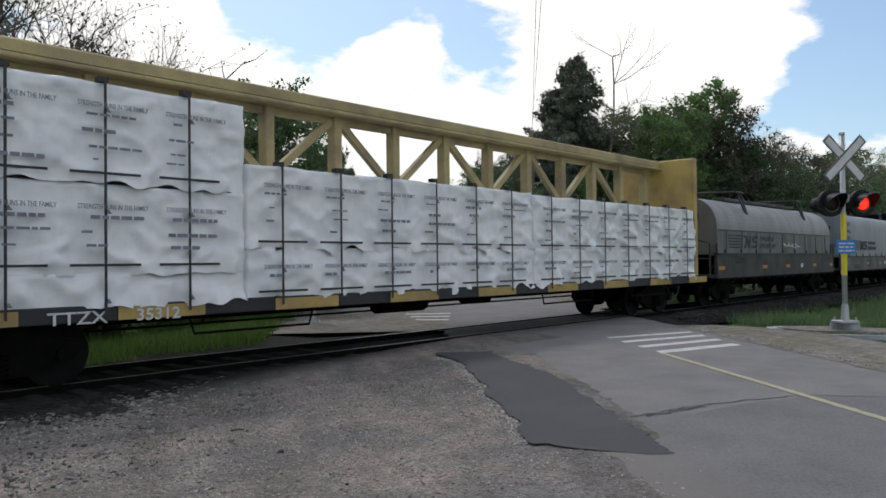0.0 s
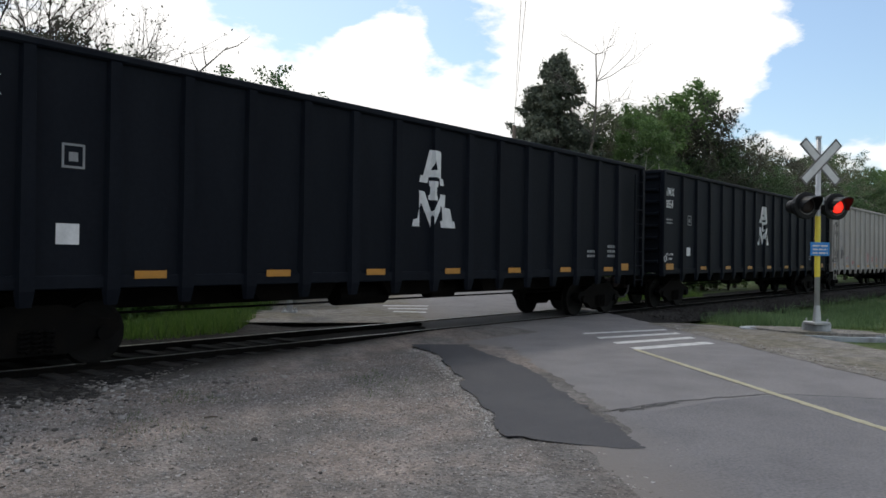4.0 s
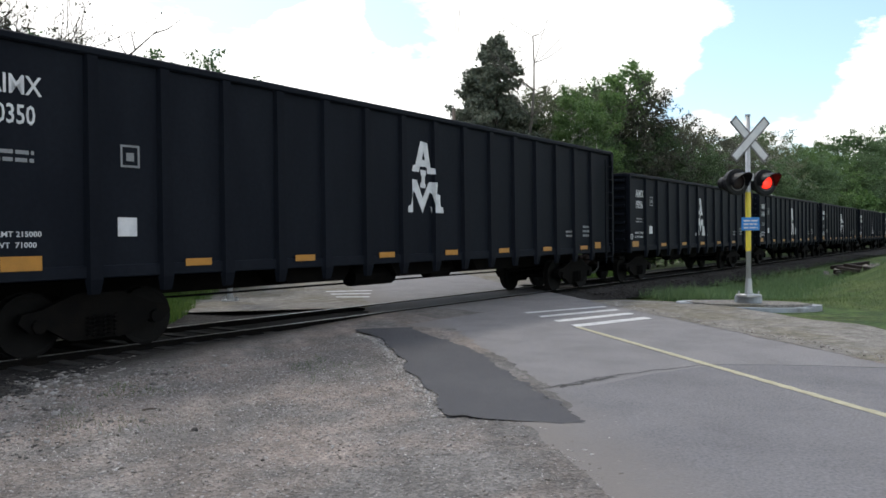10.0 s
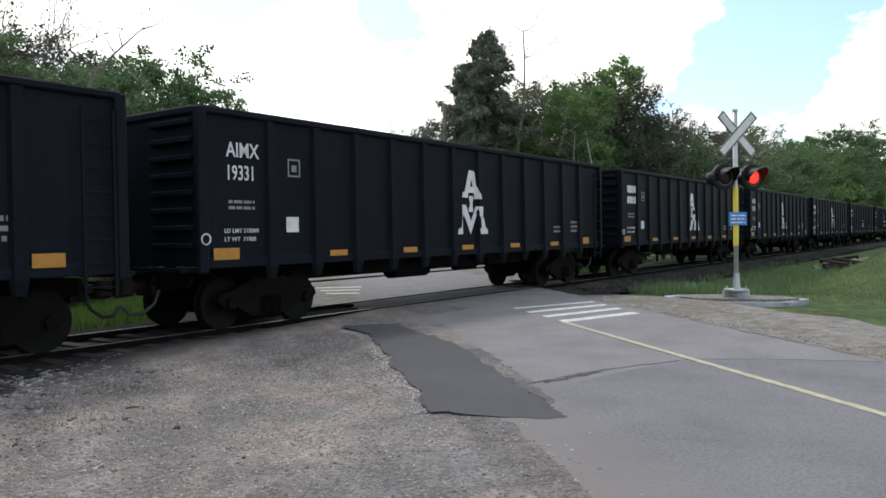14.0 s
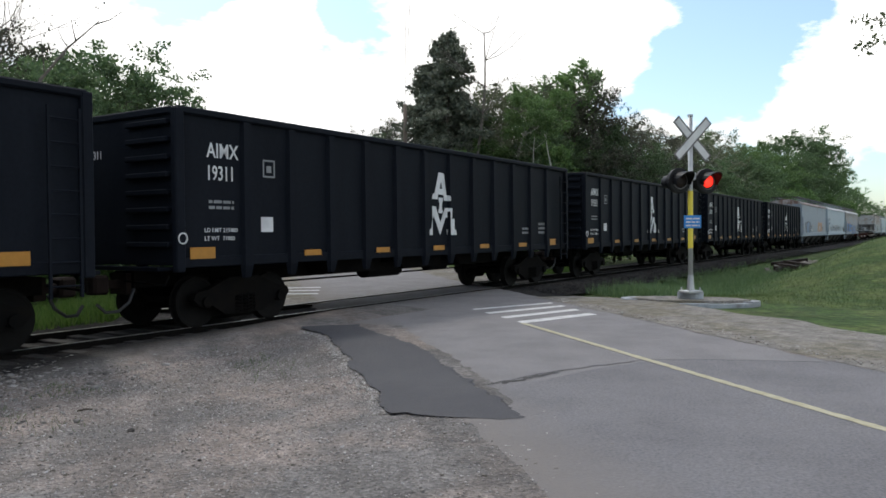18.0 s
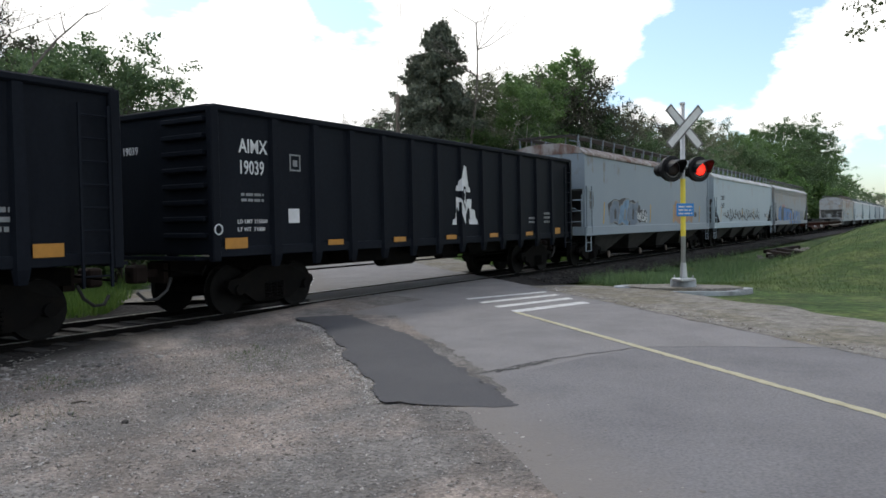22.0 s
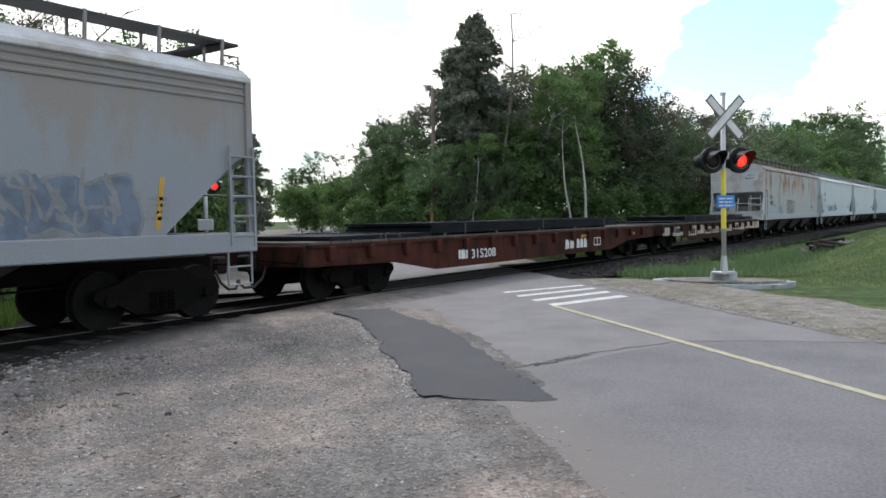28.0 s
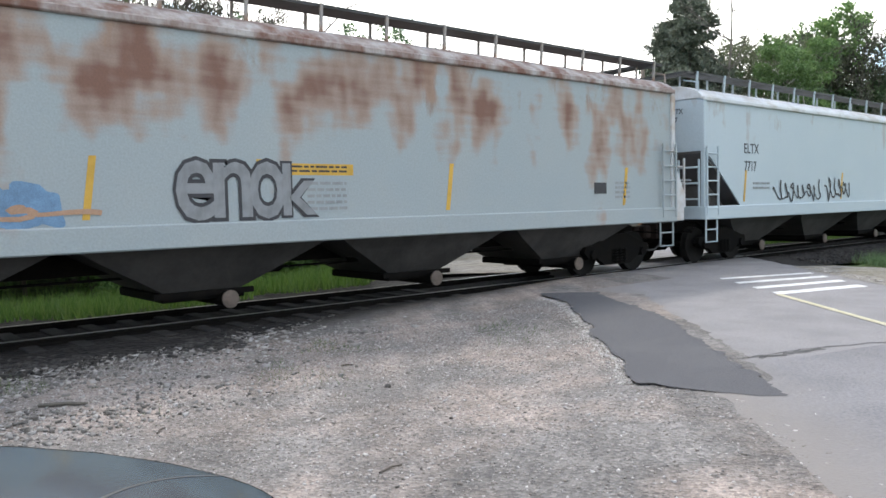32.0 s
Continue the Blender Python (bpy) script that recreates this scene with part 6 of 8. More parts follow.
def centerbeam(s_front, s_rear):
    """A centerbeam flat with lumber packs on both sides."""
    L = s_rear - s_front
    half = L / 2
    car = tagged(empty("centerbeam_car"), "yellow centerbeam flat car stacked with white-wrapped lumber", "freight car")
    for y in (-1.4, 1.4):
        part("side_sill", Geo().box(-half, half, y - 0.04, y + 0.04, 0.86, 1.08, 0.015), INK, car)
    for k in range(9):
        x = -half + 1.2 + k * 2.55
        part("sill_panel", Geo().box(x, x + 1.3, -1.452, -1.443, 0.87, 1.05), YELLOWCAR, car)
    part("deck", Geo().box(-half, half, -1.38, 1.38, 0.98, 1.06), UNDER, car)
    part("top_beam", Geo().box(-half, half, -0.3, 0.3, 4.5, 4.72, 0.03), TANBEAM, car)
    part("beam_web", Geo().box(-half, half, -0.04, 0.04, 4.28, 4.5), TANBEAM, car)
    part("beam_lip", Geo().box(-half, half, -0.36, 0.36, 4.43, 4.5, 0.02), TANBEAM, car)
    for s in (-1, 1):
        e = s * half
        part("bulkhead", Geo().box(min(e, e - s * 0.22), max(e, e - s * 0.22), -1.36, 1.36, 1.06, 4.74, 0.03), YELLOWCAR, car)
        part("bulkhead_post", Geo().box(min(e, e - s * 0.24), max(e, e - s * 0.24), -1.42, -1.34, 1.0, 4.74, 0.02), YELLOWCAR, car)
        ladder(car, e - s * 0.02, -1.3, 1.1, 4.2, 0.5, 9, INK, "end")
    n = 14
    for k in range(n):
        x = -half + 0.8 + k * (L - 1.6) / (n - 1)
        part("centre_post", Geo().box(x - 0.1, x + 0.1, -0.12, 0.12, 1.06, 4.5, 0.02), TANBEAM, car)
        if k % 2 and k < n - 1:
            x2 = x + (L - 1.6) / (n - 1)
            part("brace", Geo().bar((x + 0.05, 0, 4.4), (x2 - 0.1, 0, 3.2), 0.12, 0.14), TANBEAM, car)
            part("brace", Geo().bar((x - 0.05, 0, 4.4), (2 * x - x2 + 0.1, 0, 3.2), 0.12, 0.14), TANBEAM, car)
    k = 0
    for y0, y1 in ((-1.44, -0.34), (0.34, 1.44)):
        edges = [-half + 0.5, -half + 5.75, -half + 13.4, half - 0.26]
        for a, b, tiers in ((edges[0], edges[1], ((1.1, 1.5), (1.54, 2.68), (2.75, 4.02))), (edges[1] + 0.04, edges[2], ((1.1, 1.86), (1.88, 3.14))), (edges[2] + 0.04, edges[3], ((1.1, 1.86), (1.88, 3.1)))):
            for z0, z1 in tiers:
                pack = lumber_pack(a, b, min(y0, y1) if y0 < 0 else y1, max(y0, y1) if y0 < 0 else y0, z0, z1, k, car)
                k += 1
            for x in np.arange(a + 0.6, b, 1.22):
                part("load_strap", Geo().box(x, x + 0.035, y0 - 0.07, y0 - 0.06, 0.95, tiers[-1][1] + 0.02).box(x - 0.05, x + 0.08, y0 - 0.03, y0 + 0.1, tiers[-1][1] + 0.01, tiers[-1][1] + 0.08), STRAP, car)
    lettering("35312", 0.23, LETTER, car, -half + 3.99, 0.85, -1.46, "car_number", 1.15)
    lettering("TTZX", 0.23, LETTER, car, -half + 2.83, 0.85, -1.46, "reporting_mark", 1.3)
    for x in (-half + 4.8, half - 8.6, half - 4.4):
        part("truss_rod", Geo().path([(x, -1.4, 0.9), (x + 0.1, -1.4, 0.6), (x + 2.2, -1.4, 0.6), (x + 2.3, -1.4, 0.9)], 0.02), UNDER, car)
    running_gear(car, half, 0.5, 2.3)
    MOVERS.append((car, (s_front + s_rear) / 2))


def assemble_train():
    centerbeam(1.1, 23.45)
    coil_car(24.0, 38.0, COILGREY, "163890", [(0.2, 2.0, 1.98, 2.2, "pale", 4, 30)], skirt=SKIRT, inset=0.68, round_=(0.8, 0.85), foot=1.74, number_z=1.42, ahead=-0.37)
    coil_car(38.6, 51.9, COILPALE, "163143", [(4.35, 5.55, 1.68, 2.35, "black", 5, 32), (4.75, 5.5, 1.7, 2.6, "black", 3, 36)] + [(-5.45, -4.7, 1.75 + 0.33 * k, 1.98 + 0.33 * k, "black", 5, 33 + k) for k in range(5)], sill=SILLGREY, round_=(0.36, 0.5), foot=1.6)
    gondola(52.75, 71.2, 4.25, 14, BLACK, "AIMX", "20059", "black", crest_at=0.5)
    gondola(72.5, 91.4, 4.3, 14, BLACK, "AIMX", "20054", "black", crest_at=0.495, text_at=0.1, text_wide=0.84)
    gondola(92.1, 111.65, 4.47, 14, CREAM, "AIMX", "14149", "dirty cream-white", INK, False, text_at=0.72, text_drop=0.4, text_wide=0.74, tags=(
        (0.65, 1.35, 1.5, 2.15, "black", 5, 41), (0.75, 1.3, 1.75, 2.25, "black", 3, 49), (1.75, 2.4, 1.6, 2.25, "black", 6, 42), (1.8, 2.35, 1.75, 2.45, "grey", 4, 50), (2.95, 3.55, 1.4, 1.9, "grey", 5, 48), (3.0, 3.5, 1.45, 1.85, "red", 4, 53), (4.1, 4.75, 1.3, 1.6, "red", 6, 54), (7.65, 8.2, 1.4, 2.05, "red", 6, 43), (8.85, 9.4, 1.35, 1.95, "red", 6, 44), (9.95, 10.5, 1.35, 2.0, "red", 5, 45), (11.1, 11.7, 1.35, 1.9, "red", 6, 46), (12.2, 12.8, 1.35, 1.95, "red", 4, 47), (13.3, 13.7, 1.35, 1.9, "black", 2, 51)))
    at = {"19283": 0.488, "20350": 0.482, "19296": 0.49, "19310": 0.505, "19331": 0.52, "19311": 0.515, "19263": 0.494, "19291": 0.512, "19039": 0.55}
    for f, r, num, top in ((113.1, 128.5, "19283", 3.7), (129.9, 148.7, "20350", 4.27), (150.2, 165.5, "19296", 3.7), (167.0, 182.2, "19310", 3.7), (183.6, 198.8, "19331", 3.7), (200.6, 215.8, "", 3.7),
                           (217.4, 232.6, "19342", 3.7), (234.2, 249.6, "19311", 3.7), (251.3, 266.6, "19263", 3.7), (268.2, 283.4, "19291", 3.7), (285.3, 300.7, "19039", 3.7)):
        gondola(f, r, top, 14 if r - f > 17 else 11, BLACK, "AIMX", num, "black", crest_at=at[num] if num in at else 0.5, text_at=0.06 if top > 4 else 0.5 if num == "19331" else 0.58, text_wide=0.84)
    covered_hopper(302.0, 320.1, HOPPERS[0], ROOFRUST, "", "", ((12.3, 13.0, 1.75, 2.1, "pale", 3, 52, None), (11.7, 14.5, 1.62, 2.3, "rust", 5, 53, None), (5.9, 7.2, 1.52, 2.05, "pale", 6, 54, "black")), cut=0.0, hole=True, pieces=((2.7, 5.9, 1.48, 2.3, ("slate", "denim", "slate", "denim", "black"), "grey", 3, 51), (11.4, 14.7, 1.55, 2.35, ("tan", "tan", "tan"), "tan", 5, 65)))
    covered_hopper(321.3, 340.4, HOPPERS[1], ROOFPALE, "XOMX", "622432", ((3.3, 14.1, 1.5, 2.3, "black", 15, 53, None), (2.4, 3.6, 1.2, 1.42, "black", 6, 54, None)))
    covered_hopper(341.5, 360.6, HOPPERS[2], ROOFPALE, "", "", ((4.2, 5.6, 2.5, 2.8, "red", 4, 55, None), (14.4, 16.6, 1.55, 2.4, "grey", 5, 56, None), (14.6, 16.4, 1.6, 2.3, "slate", 4, 66, None)), 3, word="beige-grey", pieces=((2.4, 7.6, 1.45, 2.5, ("blue", "black", "blue", "grey"), "black", 4, 61), (10.4, 14.6, 1.46, 2.25, ("grey", "pale", "grey", "grey"), "slate", 4, 62), (14.5, 16.8, 1.45, 2.2, ("slate", "slate", "grey"), "grey", 3, 63)), ridges=True, strokes=((7.7, 9.7, 0.1, 1.46, 2.45, "black"), (7.8, 8.5, 0.2, 1.46, 2.4, "blue"), (8.7, 9.55, -0.3, 1.5, 2.3, "blue"), (8.2, 8.9, 0.1, 1.6, 2.1, "rust"), (10.0, 10.6, 0.2, 1.46, 2.1, "black"), (10.95, 12.3, 0.25, 1.46, 2.28, "slate"), (12.5, 14.05, 0.15, 1.46, 2.24, "slate"), (10.75, 11.2, 0.32, 1.46, 2.3, "blue"), (11.85, 12.2, 0.25, 1.46, 2.25, "blue"), (12.35, 12.75, 0.1, 1.46, 2.28, "blue"), (13.75, 14.15, -0.2, 1.46, 2.22, "blue"), (11.3, 11.75, 0.25, 1.95, 2.22, "grey"), (13.0, 13.35, 0.0, 1.5, 1.8, "grey")))
    flat_car(361.9, 380.6, RUSTFLAT, "rusty red-brown", ((4.1, 15.4, 1.24, 1.5, 1.3), (0.7, 4.05, 1.2, 1.29, 1.38)),
             (("315208", 5.66, 7.02, 0.59, 0.82, LETTER), ("bars", 5.1, 5.5, 0.6, 0.82, LETTER), ("blocks", 10.95, 11.6, 0.58, 0.86, LETTER), ("blocks", 11.75, 12.55, 0.58, 0.86, LETTER), ("panel", 12.1, 12.6, 0.89, 0.98, YELLOWTAPE), ("window", 13.08, 13.61, 0.6, 0.86, LETTER), ("panel", 16.2, 16.7, 0.86, 0.95, YELLOWTAPE)))
    dirty = [("panel", 0.3, 1.1, 0.7, 1.02, WORNWHITE), ("panel", 1.5, 2.8, 0.66, 1.04, WORNWHITE), ("panel", 1.8, 2.4, 0.78, 0.96, INK), ("panel", 3.6, 4.7, 0.62, 1.04, WORNWHITE), ("blocks", 3.75, 4.55, 0.68, 0.92, RUST), ("panel", 4.85, 5.85, 0.66, 1.04, WORNWHITE), ("panel", 5.98, 6.99, 0.64, 0.95, WORNWHITE), ("blocks", 6.06, 6.92, 0.69, 0.87, RUST),
             ("panel", 7.22, 8.24, 0.64, 0.93, WORNWHITE), ("5036", 7.28, 8.2, 0.69, 0.87, INK), ("panel", 8.48, 9.47, 0.66, 0.98, WORNWHITE), ("panel", 8.6, 9.05, 0.88, 0.96, YELLOWTAPE), ("panel", 9.6, 10.67, 0.66, 0.98, WORNWHITE), ("panel", 10.0, 10.5, 0.88, 0.96, YELLOWTAPE), ("bars", 10.97, 11.99, 0.99, 1.04, LETTER), ("window", 10.97, 11.99, 0.72, 0.98, LETTER),
             ("panel", 12.2, 13.22, 0.68, 1.02, WORNWHITE), ("panel", 12.65, 13.15, 0.9, 1.0, YELLOWTAPE), ("panel", 13.41, 14.43, 0.72, 1.05, WORNWHITE), ("panel", 14.5, 15.48, 0.7, 1.04, WORNWHITE), ("panel", 15.0, 15.4, 0.86, 1.0, YELLOWTAPE), ("panel", 15.58, 16.55, 0.7, 1.06, WORNWHITE)]
    flat_car(381.4, 398.0, BROWNFLAT, "rust-streaked white and brown", ((3.4, 13.4, 1.22, 1.47, 1.3), (13.5, 15.6, 1.2, 1.34, 1.3), (1.4, 3.3, 1.2, 1.27, 1.38)), dirty, 0.1)
    covered_hopper(399.05, 417.3, HOPPERS[3], ROOFRUST, "ASOX", "890037", ((3.9, 5.3, 1.5, 1.75, "tan", 2, 59, None),), 4, 4.05, 0.0, word="rust-streaked pale blue", text_at=1.6, text_z=2.32, ahead=0.42, pieces=((4.1, 5.1, 1.46, 1.85, ("denim", "denim", "denim"), "denim", 2, 58),), words=(("enok", 6.6, 8.72, 1.47, 2.25, "grey", "black", 0.045),), placard=(8.24, 9.42, 2.08, 2.25))
    covered_hopper(418.5, 436.8, HOPPERS[4], ROOFPALE, "ELTX", "7717", ((3.6, 6.3, 1.44, 2.05, "black", 8, 60, None), (6.7, 8.4, 1.46, 2.2, "black", 5, 64, None), (2.3, 4.6, 1.2, 1.36, "black", 9, 67, None)))
    for k in range(5):
        covered_hopper(438.0 + 19.4 * k, 456.3 + 19.4 * k, HOPPERS[(4, 1, 0, 4, 2)[k]], ROOFPALE, "", "", ())


assemble_train()

# ---------------------------------------------------------------- crossing signals, poles, wires
def crossing_signal(x, y, z, yaw, lit, far=False):
    """A mast with a crossbuck, a pair of hooded lamps, a blue notice and a concrete foot. It faces its own -y."""
    mast = tagged(empty("crossing_signal", x, y, z), "grey signal mast across the track with plain white crossbuck" if far else "grey crossing signal mast with white crossbuck and paired red lamps", "railway signal", "signals at the crossing")
    mast.rotation_euler = (0, 0, radians(yaw))
    part("pole", Geo().tube((0, 0, 0), (0, 0, 4.15), 0.055, 12), GALV, mast, smooth=True)
    part("pole_cap", Geo().tube((0, 0, 4.13), (0, 0, 4.18), 0.065, 10), GALV, mast)
    part("mast_base", Geo().box(-0.2, 0.2, -0.2, 0.2, 0.0, 0.06, 0.01).tube((0, 0, 0.06), (0, 0, 0.42), 0.09, 12, 0.065), GALV, mast)
    for dx, dy in ((-0.15, -0.15), (0.15, -0.15), (-0.15, 0.15), (0.15, 0.15)):
        part("anchor_bolt", Geo().tube((dx, dy, 0.05), (dx, dy, 0.13), 0.02, 6), GALV, mast)
    if not far:
        part("reflective_band", Geo().tube((0, 0, 1.05), (0, 0, 2.4), 0.059, 12, caps=False), TAPE, mast, "yellow reflective wrap")
    for s in (-1, 1):
        d, n = Vector((0.707 * s, 0, 0.707)), Vector((-0.707 * s, 0, 0.707))
        c = Vector((0, -0.075 - 0.02 * (s > 0), 3.6))
        blade = part("blade", Geo().add([c + a * d * 0.64 + b * n * 0.115 + Vector((0, yy, 0)) for yy in (0, 0.012) for a, b in ((-1, -1), (1, -1), (1, 1), (-1, 1))], [(0, 1, 2, 3), (7, 6, 5, 4), (0, 4, 5, 1), (1, 5, 6, 2), (2, 6, 7, 3), (3, 7, 4, 0)]), SIGNWHITE if far else SIGNGREY, mast, "" if far else "crossbuck blade with a dark border")
        part("blade_face", Geo().add([c + a * d * 0.6 + b * n * 0.078 + Vector((0, yy, 0)) for yy in (-0.004, 0) for a, b in ((-1, -1), (1, -1), (1, 1), (-1, 1))], [(0, 1, 2, 3), (7, 6, 5, 4), (0, 4, 5, 1), (1, 5, 6, 2), (2, 6, 7, 3), (3, 7, 4, 0)]), SIGNWHITE, blade)
    part("cross_arm", Geo().tube((-0.45, 0, 2.72), (0.45, 0, 2.72), 0.035, 8).box(-0.1, 0.1, -0.1, 0.1, 2.64, 2.82, 0.02), GALV, mast)
    for side in (-1, 1):
        lx, k = (side * 0.25, 0.6) if far else (side * 0.38, 1.0)
        lamp = part("lamp", Geo().disc_stack((lx, -0.03, 2.62), (0, -1, 0), [(-0.16, 0.08 * k), (-0.1, 0.17 * k), (0.06, 0.19 * k), (0.1, 0.19 * k)]), SIGNBLACK, mast, "black round lamp housing")
        part("background_disc", Geo().disc_stack((lx, -0.11, 2.62), (0, -1, 0), [(-0.12, 0.25 * k), (-0.1, 0.29 * k), (0.012, 0.3 * k), (0.02, 0.27 * k)]), SIGNBLACK, lamp)
        part("rim", Geo().path([(lx + 0.19 * k * math.cos(math.tau * i / 20), -0.135, 2.62 + 0.19 * k * math.sin(math.tau * i / 20)) for i in range(21)], 0.012, 6), SIGNGREY, lamp)
        part("lens", Geo().disc_stack((lx, -0.13, 2.62), (0, -1, 0), [(0.0, 0.15 * k), (0.02, 0.145 * k), (0.045, 0.09 * k), (0.052, 0.02 * k)]), REDLIT if side == lit else REDDARK, lamp, "glowing red lens" if side == lit else "dark red lens")
        g = Geo()
        rings = []
        for i in range(13):
            q = math.pi * (-0.12 + 1.24 * i / 12)
            rings.append((lx + 0.2 * k * math.cos(q), 2.62 + 0.2 * k * math.sin(q), 0.42 * k * (0.35 + 0.65 * max(0, math.sin(q)))))
        for px, pz, reach in rings:
            g.v += [(px, -0.13, pz), (px, -0.13 - reach, pz - 0.02), (lx + (px - lx) * 1.05, -0.13 - reach, 2.62 + (pz - 2.62) * 1.05 - 0.02), (lx + (px - lx) * 1.05, -0.13, 2.62 + (pz - 2.62) * 1.05)]
        g.f = [(4 * i + a, 4 * i + (a + 1) % 4, 4 * i + 4 + (a + 1) % 4, 4 * i + 4 + a) for i in range(12) for a in range(4)]
        part("visor", g, SIGNBLACK, lamp)
        back = part("rear_lamp", Geo().disc_stack((lx, 0.1, 2.62), (0, 1, 0), [(0.0, 0.17 * k), (0.1, 0.19 * k), (0.14, 0.16 * k), (0.3, 0.15 * k), (0.31, 0.13 * k)]), SIGNBLACK, mast, "rear-facing lamp housing")
    if far:
        part("relay_box", Geo().box(-0.2, 0.2, -0.16, -0.05, 1.45, 1.75, 0.02), GALV, mast)
        return mast
    part("notice", Geo().box(-0.24, 0.24, -0.085, -0.07, 1.52, 1.82, 0.004), SIGNBLUE, mast, "small blue notice plate")
    bars(mast, -0.19, 1.76, 3, -0.086, SIGNWHITE, 0.38, 0.035, 0.045, "notice_print", 6)
    return mast


def place_signals():
    crossing_signal(18.55, -6.86, 0.16, -38, 1)
    for k, (q0, q1, h) in enumerate(((0.2, 2.1, 0.0), (2.14, 4.4, -0.05), (4.44, 6.45, -0.02))):
        ring = []
        for i in range(15):
            q = q0 + (q1 - q0) * i / 14
            r = 1 + 0.07 * noise.noise(Vector((math.cos(q) * 2.5, math.sin(q) * 2.5, k)))
            ring.append((18.75 + r * (0.8 * math.cos(q) - 0.25 * math.sin(q)), -6.75 + r * 1.55 * math.sin(q)))
        thing("concrete_slab", Geo().slab(ring + [(18.75, -6.75)], "z", -0.25, h), CONCRETE, "low cracked concrete slab round the signal mast", "concrete pad", "slabs round the mast", "structure")
    top = Geo().slab([(18.75 + 0.3 * math.cos(q), -6.8 + 0.3 * math.sin(q)) for q in (math.tau * i / 20 for i in range(20))], "z", -0.1, 0.16)
    fill = Geo().slab([(18.75 + (0.66 + 0.05 * math.sin(5 * q)) * (math.cos(q) - 0.3 * math.sin(q)), -6.75 + (1.3 + 0.08 * math.sin(7 * q)) * math.sin(q)) for q in (math.tau * i / 36 for i in range(36))], "z", -0.2, 0.012)
    thing("gravel_fill", fill, SHOULDER, "gravel and soil filling the ring round the mast", "gravel", kind="structure")
    thing("mast_footing", top, CONCRETE, "round concrete footing of the signal mast", "concrete footing", kind="structure")
    crossing_signal(13.5, 5.2, -0.05, -46, 1, True)
    thing("mast_footing", Geo().box(13.1, 13.9, 4.8, 5.6, -0.5, -0.05, 0.03), CONCRETE, "square concrete footing of the far signal", "concrete footing", kind="structure")


place_signals()


def utility_pole(x, y, h, label):
    z = land(x, y)
    p = tagged(empty("utility_pole", x, y, z - 0.3), label, "utility pole", "utility poles")
    part("shaft", Geo().tube((0, 0, 0), (0, 0, h + 0.3), 0.16, 12, 0.11), POLEWOOD, p, smooth=True)
    part("insulator", Geo().tube((0, 0, h + 0.3), (0, 0, h + 0.5), 0.035, 8), GALV, p)
    return p


POLE = (37.3, 14.5)
utility_pole(*POLE, 8.9, "bare weathered wooden utility pole at the wood's edge")
utility_pole(-34.0, -36.0, 9.2, "bare weathered wooden utility pole behind the lot")
for off in (0.0, 0.35):
    a, b = Vector((POLE[0], POLE[1], land(*POLE) + 8.9 + off * 0.3)), Vector((-34 + off, -36 - off, land(-34, -36) + 9.2))
    pts = [a.lerp(b, i / 24) + Vector((0, 0, -1.6 * 4 * (i / 24) * (1 - i / 24) * 0.5)) for i in range(25)]
    thing("overhead_wire", Geo().path(pts, 0.009, 5), STRAP, "thin dark overhead wire", "wire", "overhead wires")


def broken_post():
    z = land(36.2, 14.0)
    g = Geo().tube((0, 0, -0.2), (0.05, 0, 2.0), 0.14, 9, 0.1)
    g.add([(-0.1, -0.06, 1.98), (0.12, -0.05, 1.98), (0.02, 0.1, 1.98), (0.06, 0, 2.5)], [(0, 1, 3), (1, 2, 3), (2, 0, 3)])
    ob = thing("broken_post", g, material("split_orange_wood", (0.3, 0.15, 0.07), 0.9, spread=0.3), "splintered orange-brown wooden stub post", "post")
    ob.location = (36.2, 14.0, z)


broken_post()


def timber_pile():
    """Old ties thrown in a heap by the track."""
    rnd = random.Random(8)
    for k in range(9):
        g = Geo().box(-1.25, 1.25, -0.11, 0.11, -0.09, 0.09, 0.015)
        ob = thing("old_tie", g, RUST if k % 3 else DECK, "weathered old tie lying in a heap", "railway tie", "old ties beside the track")
        x, y = 40.5 + rnd.uniform(-1.6, 2.2), -5.6 + rnd.uniform(-0.7, 0.7)
        ob.matrix_world = pose(x, y, land(x, y) + 0.12 + 0.17 * (k // 4), 0, rnd.uniform(-5, 5), rnd.uniform(-35, 35))
    for k in range(6):
        x, y = 44 + rnd.uniform(-1.5, 1.5), -6.3 + rnd.uniform(-0.5, 0.5)
        ob = rock(x, y, rnd.uniform(0.25, 0.5), rnd, SHOULDER)
        tagged(ob, "pale rough boulder in the grass", "boulder", "boulders by the track")


def rock(x, y, r, rnd, mat):
    bm = bmesh.new()
    bmesh.ops.create_icosphere(bm, subdivisions=2, radius=r)
    off = rnd.uniform(0, 50)
    for v in bm.verts:
        v.co *= 0.8 + 0.35 * noise.noise(v.co * (1.6 / r) + Vector((off, 0, 0)))
        v.co.z *= 0.65
    me = bpy.data.meshes.new("boulder")
    bm.to_mesh(me)
    bm.free()
    me.materials.append(mat)
    ob = new("boulder", me)
    ob.location = (x, y, land(x, y) + r * 0.25)
    return ob


timber_pile()

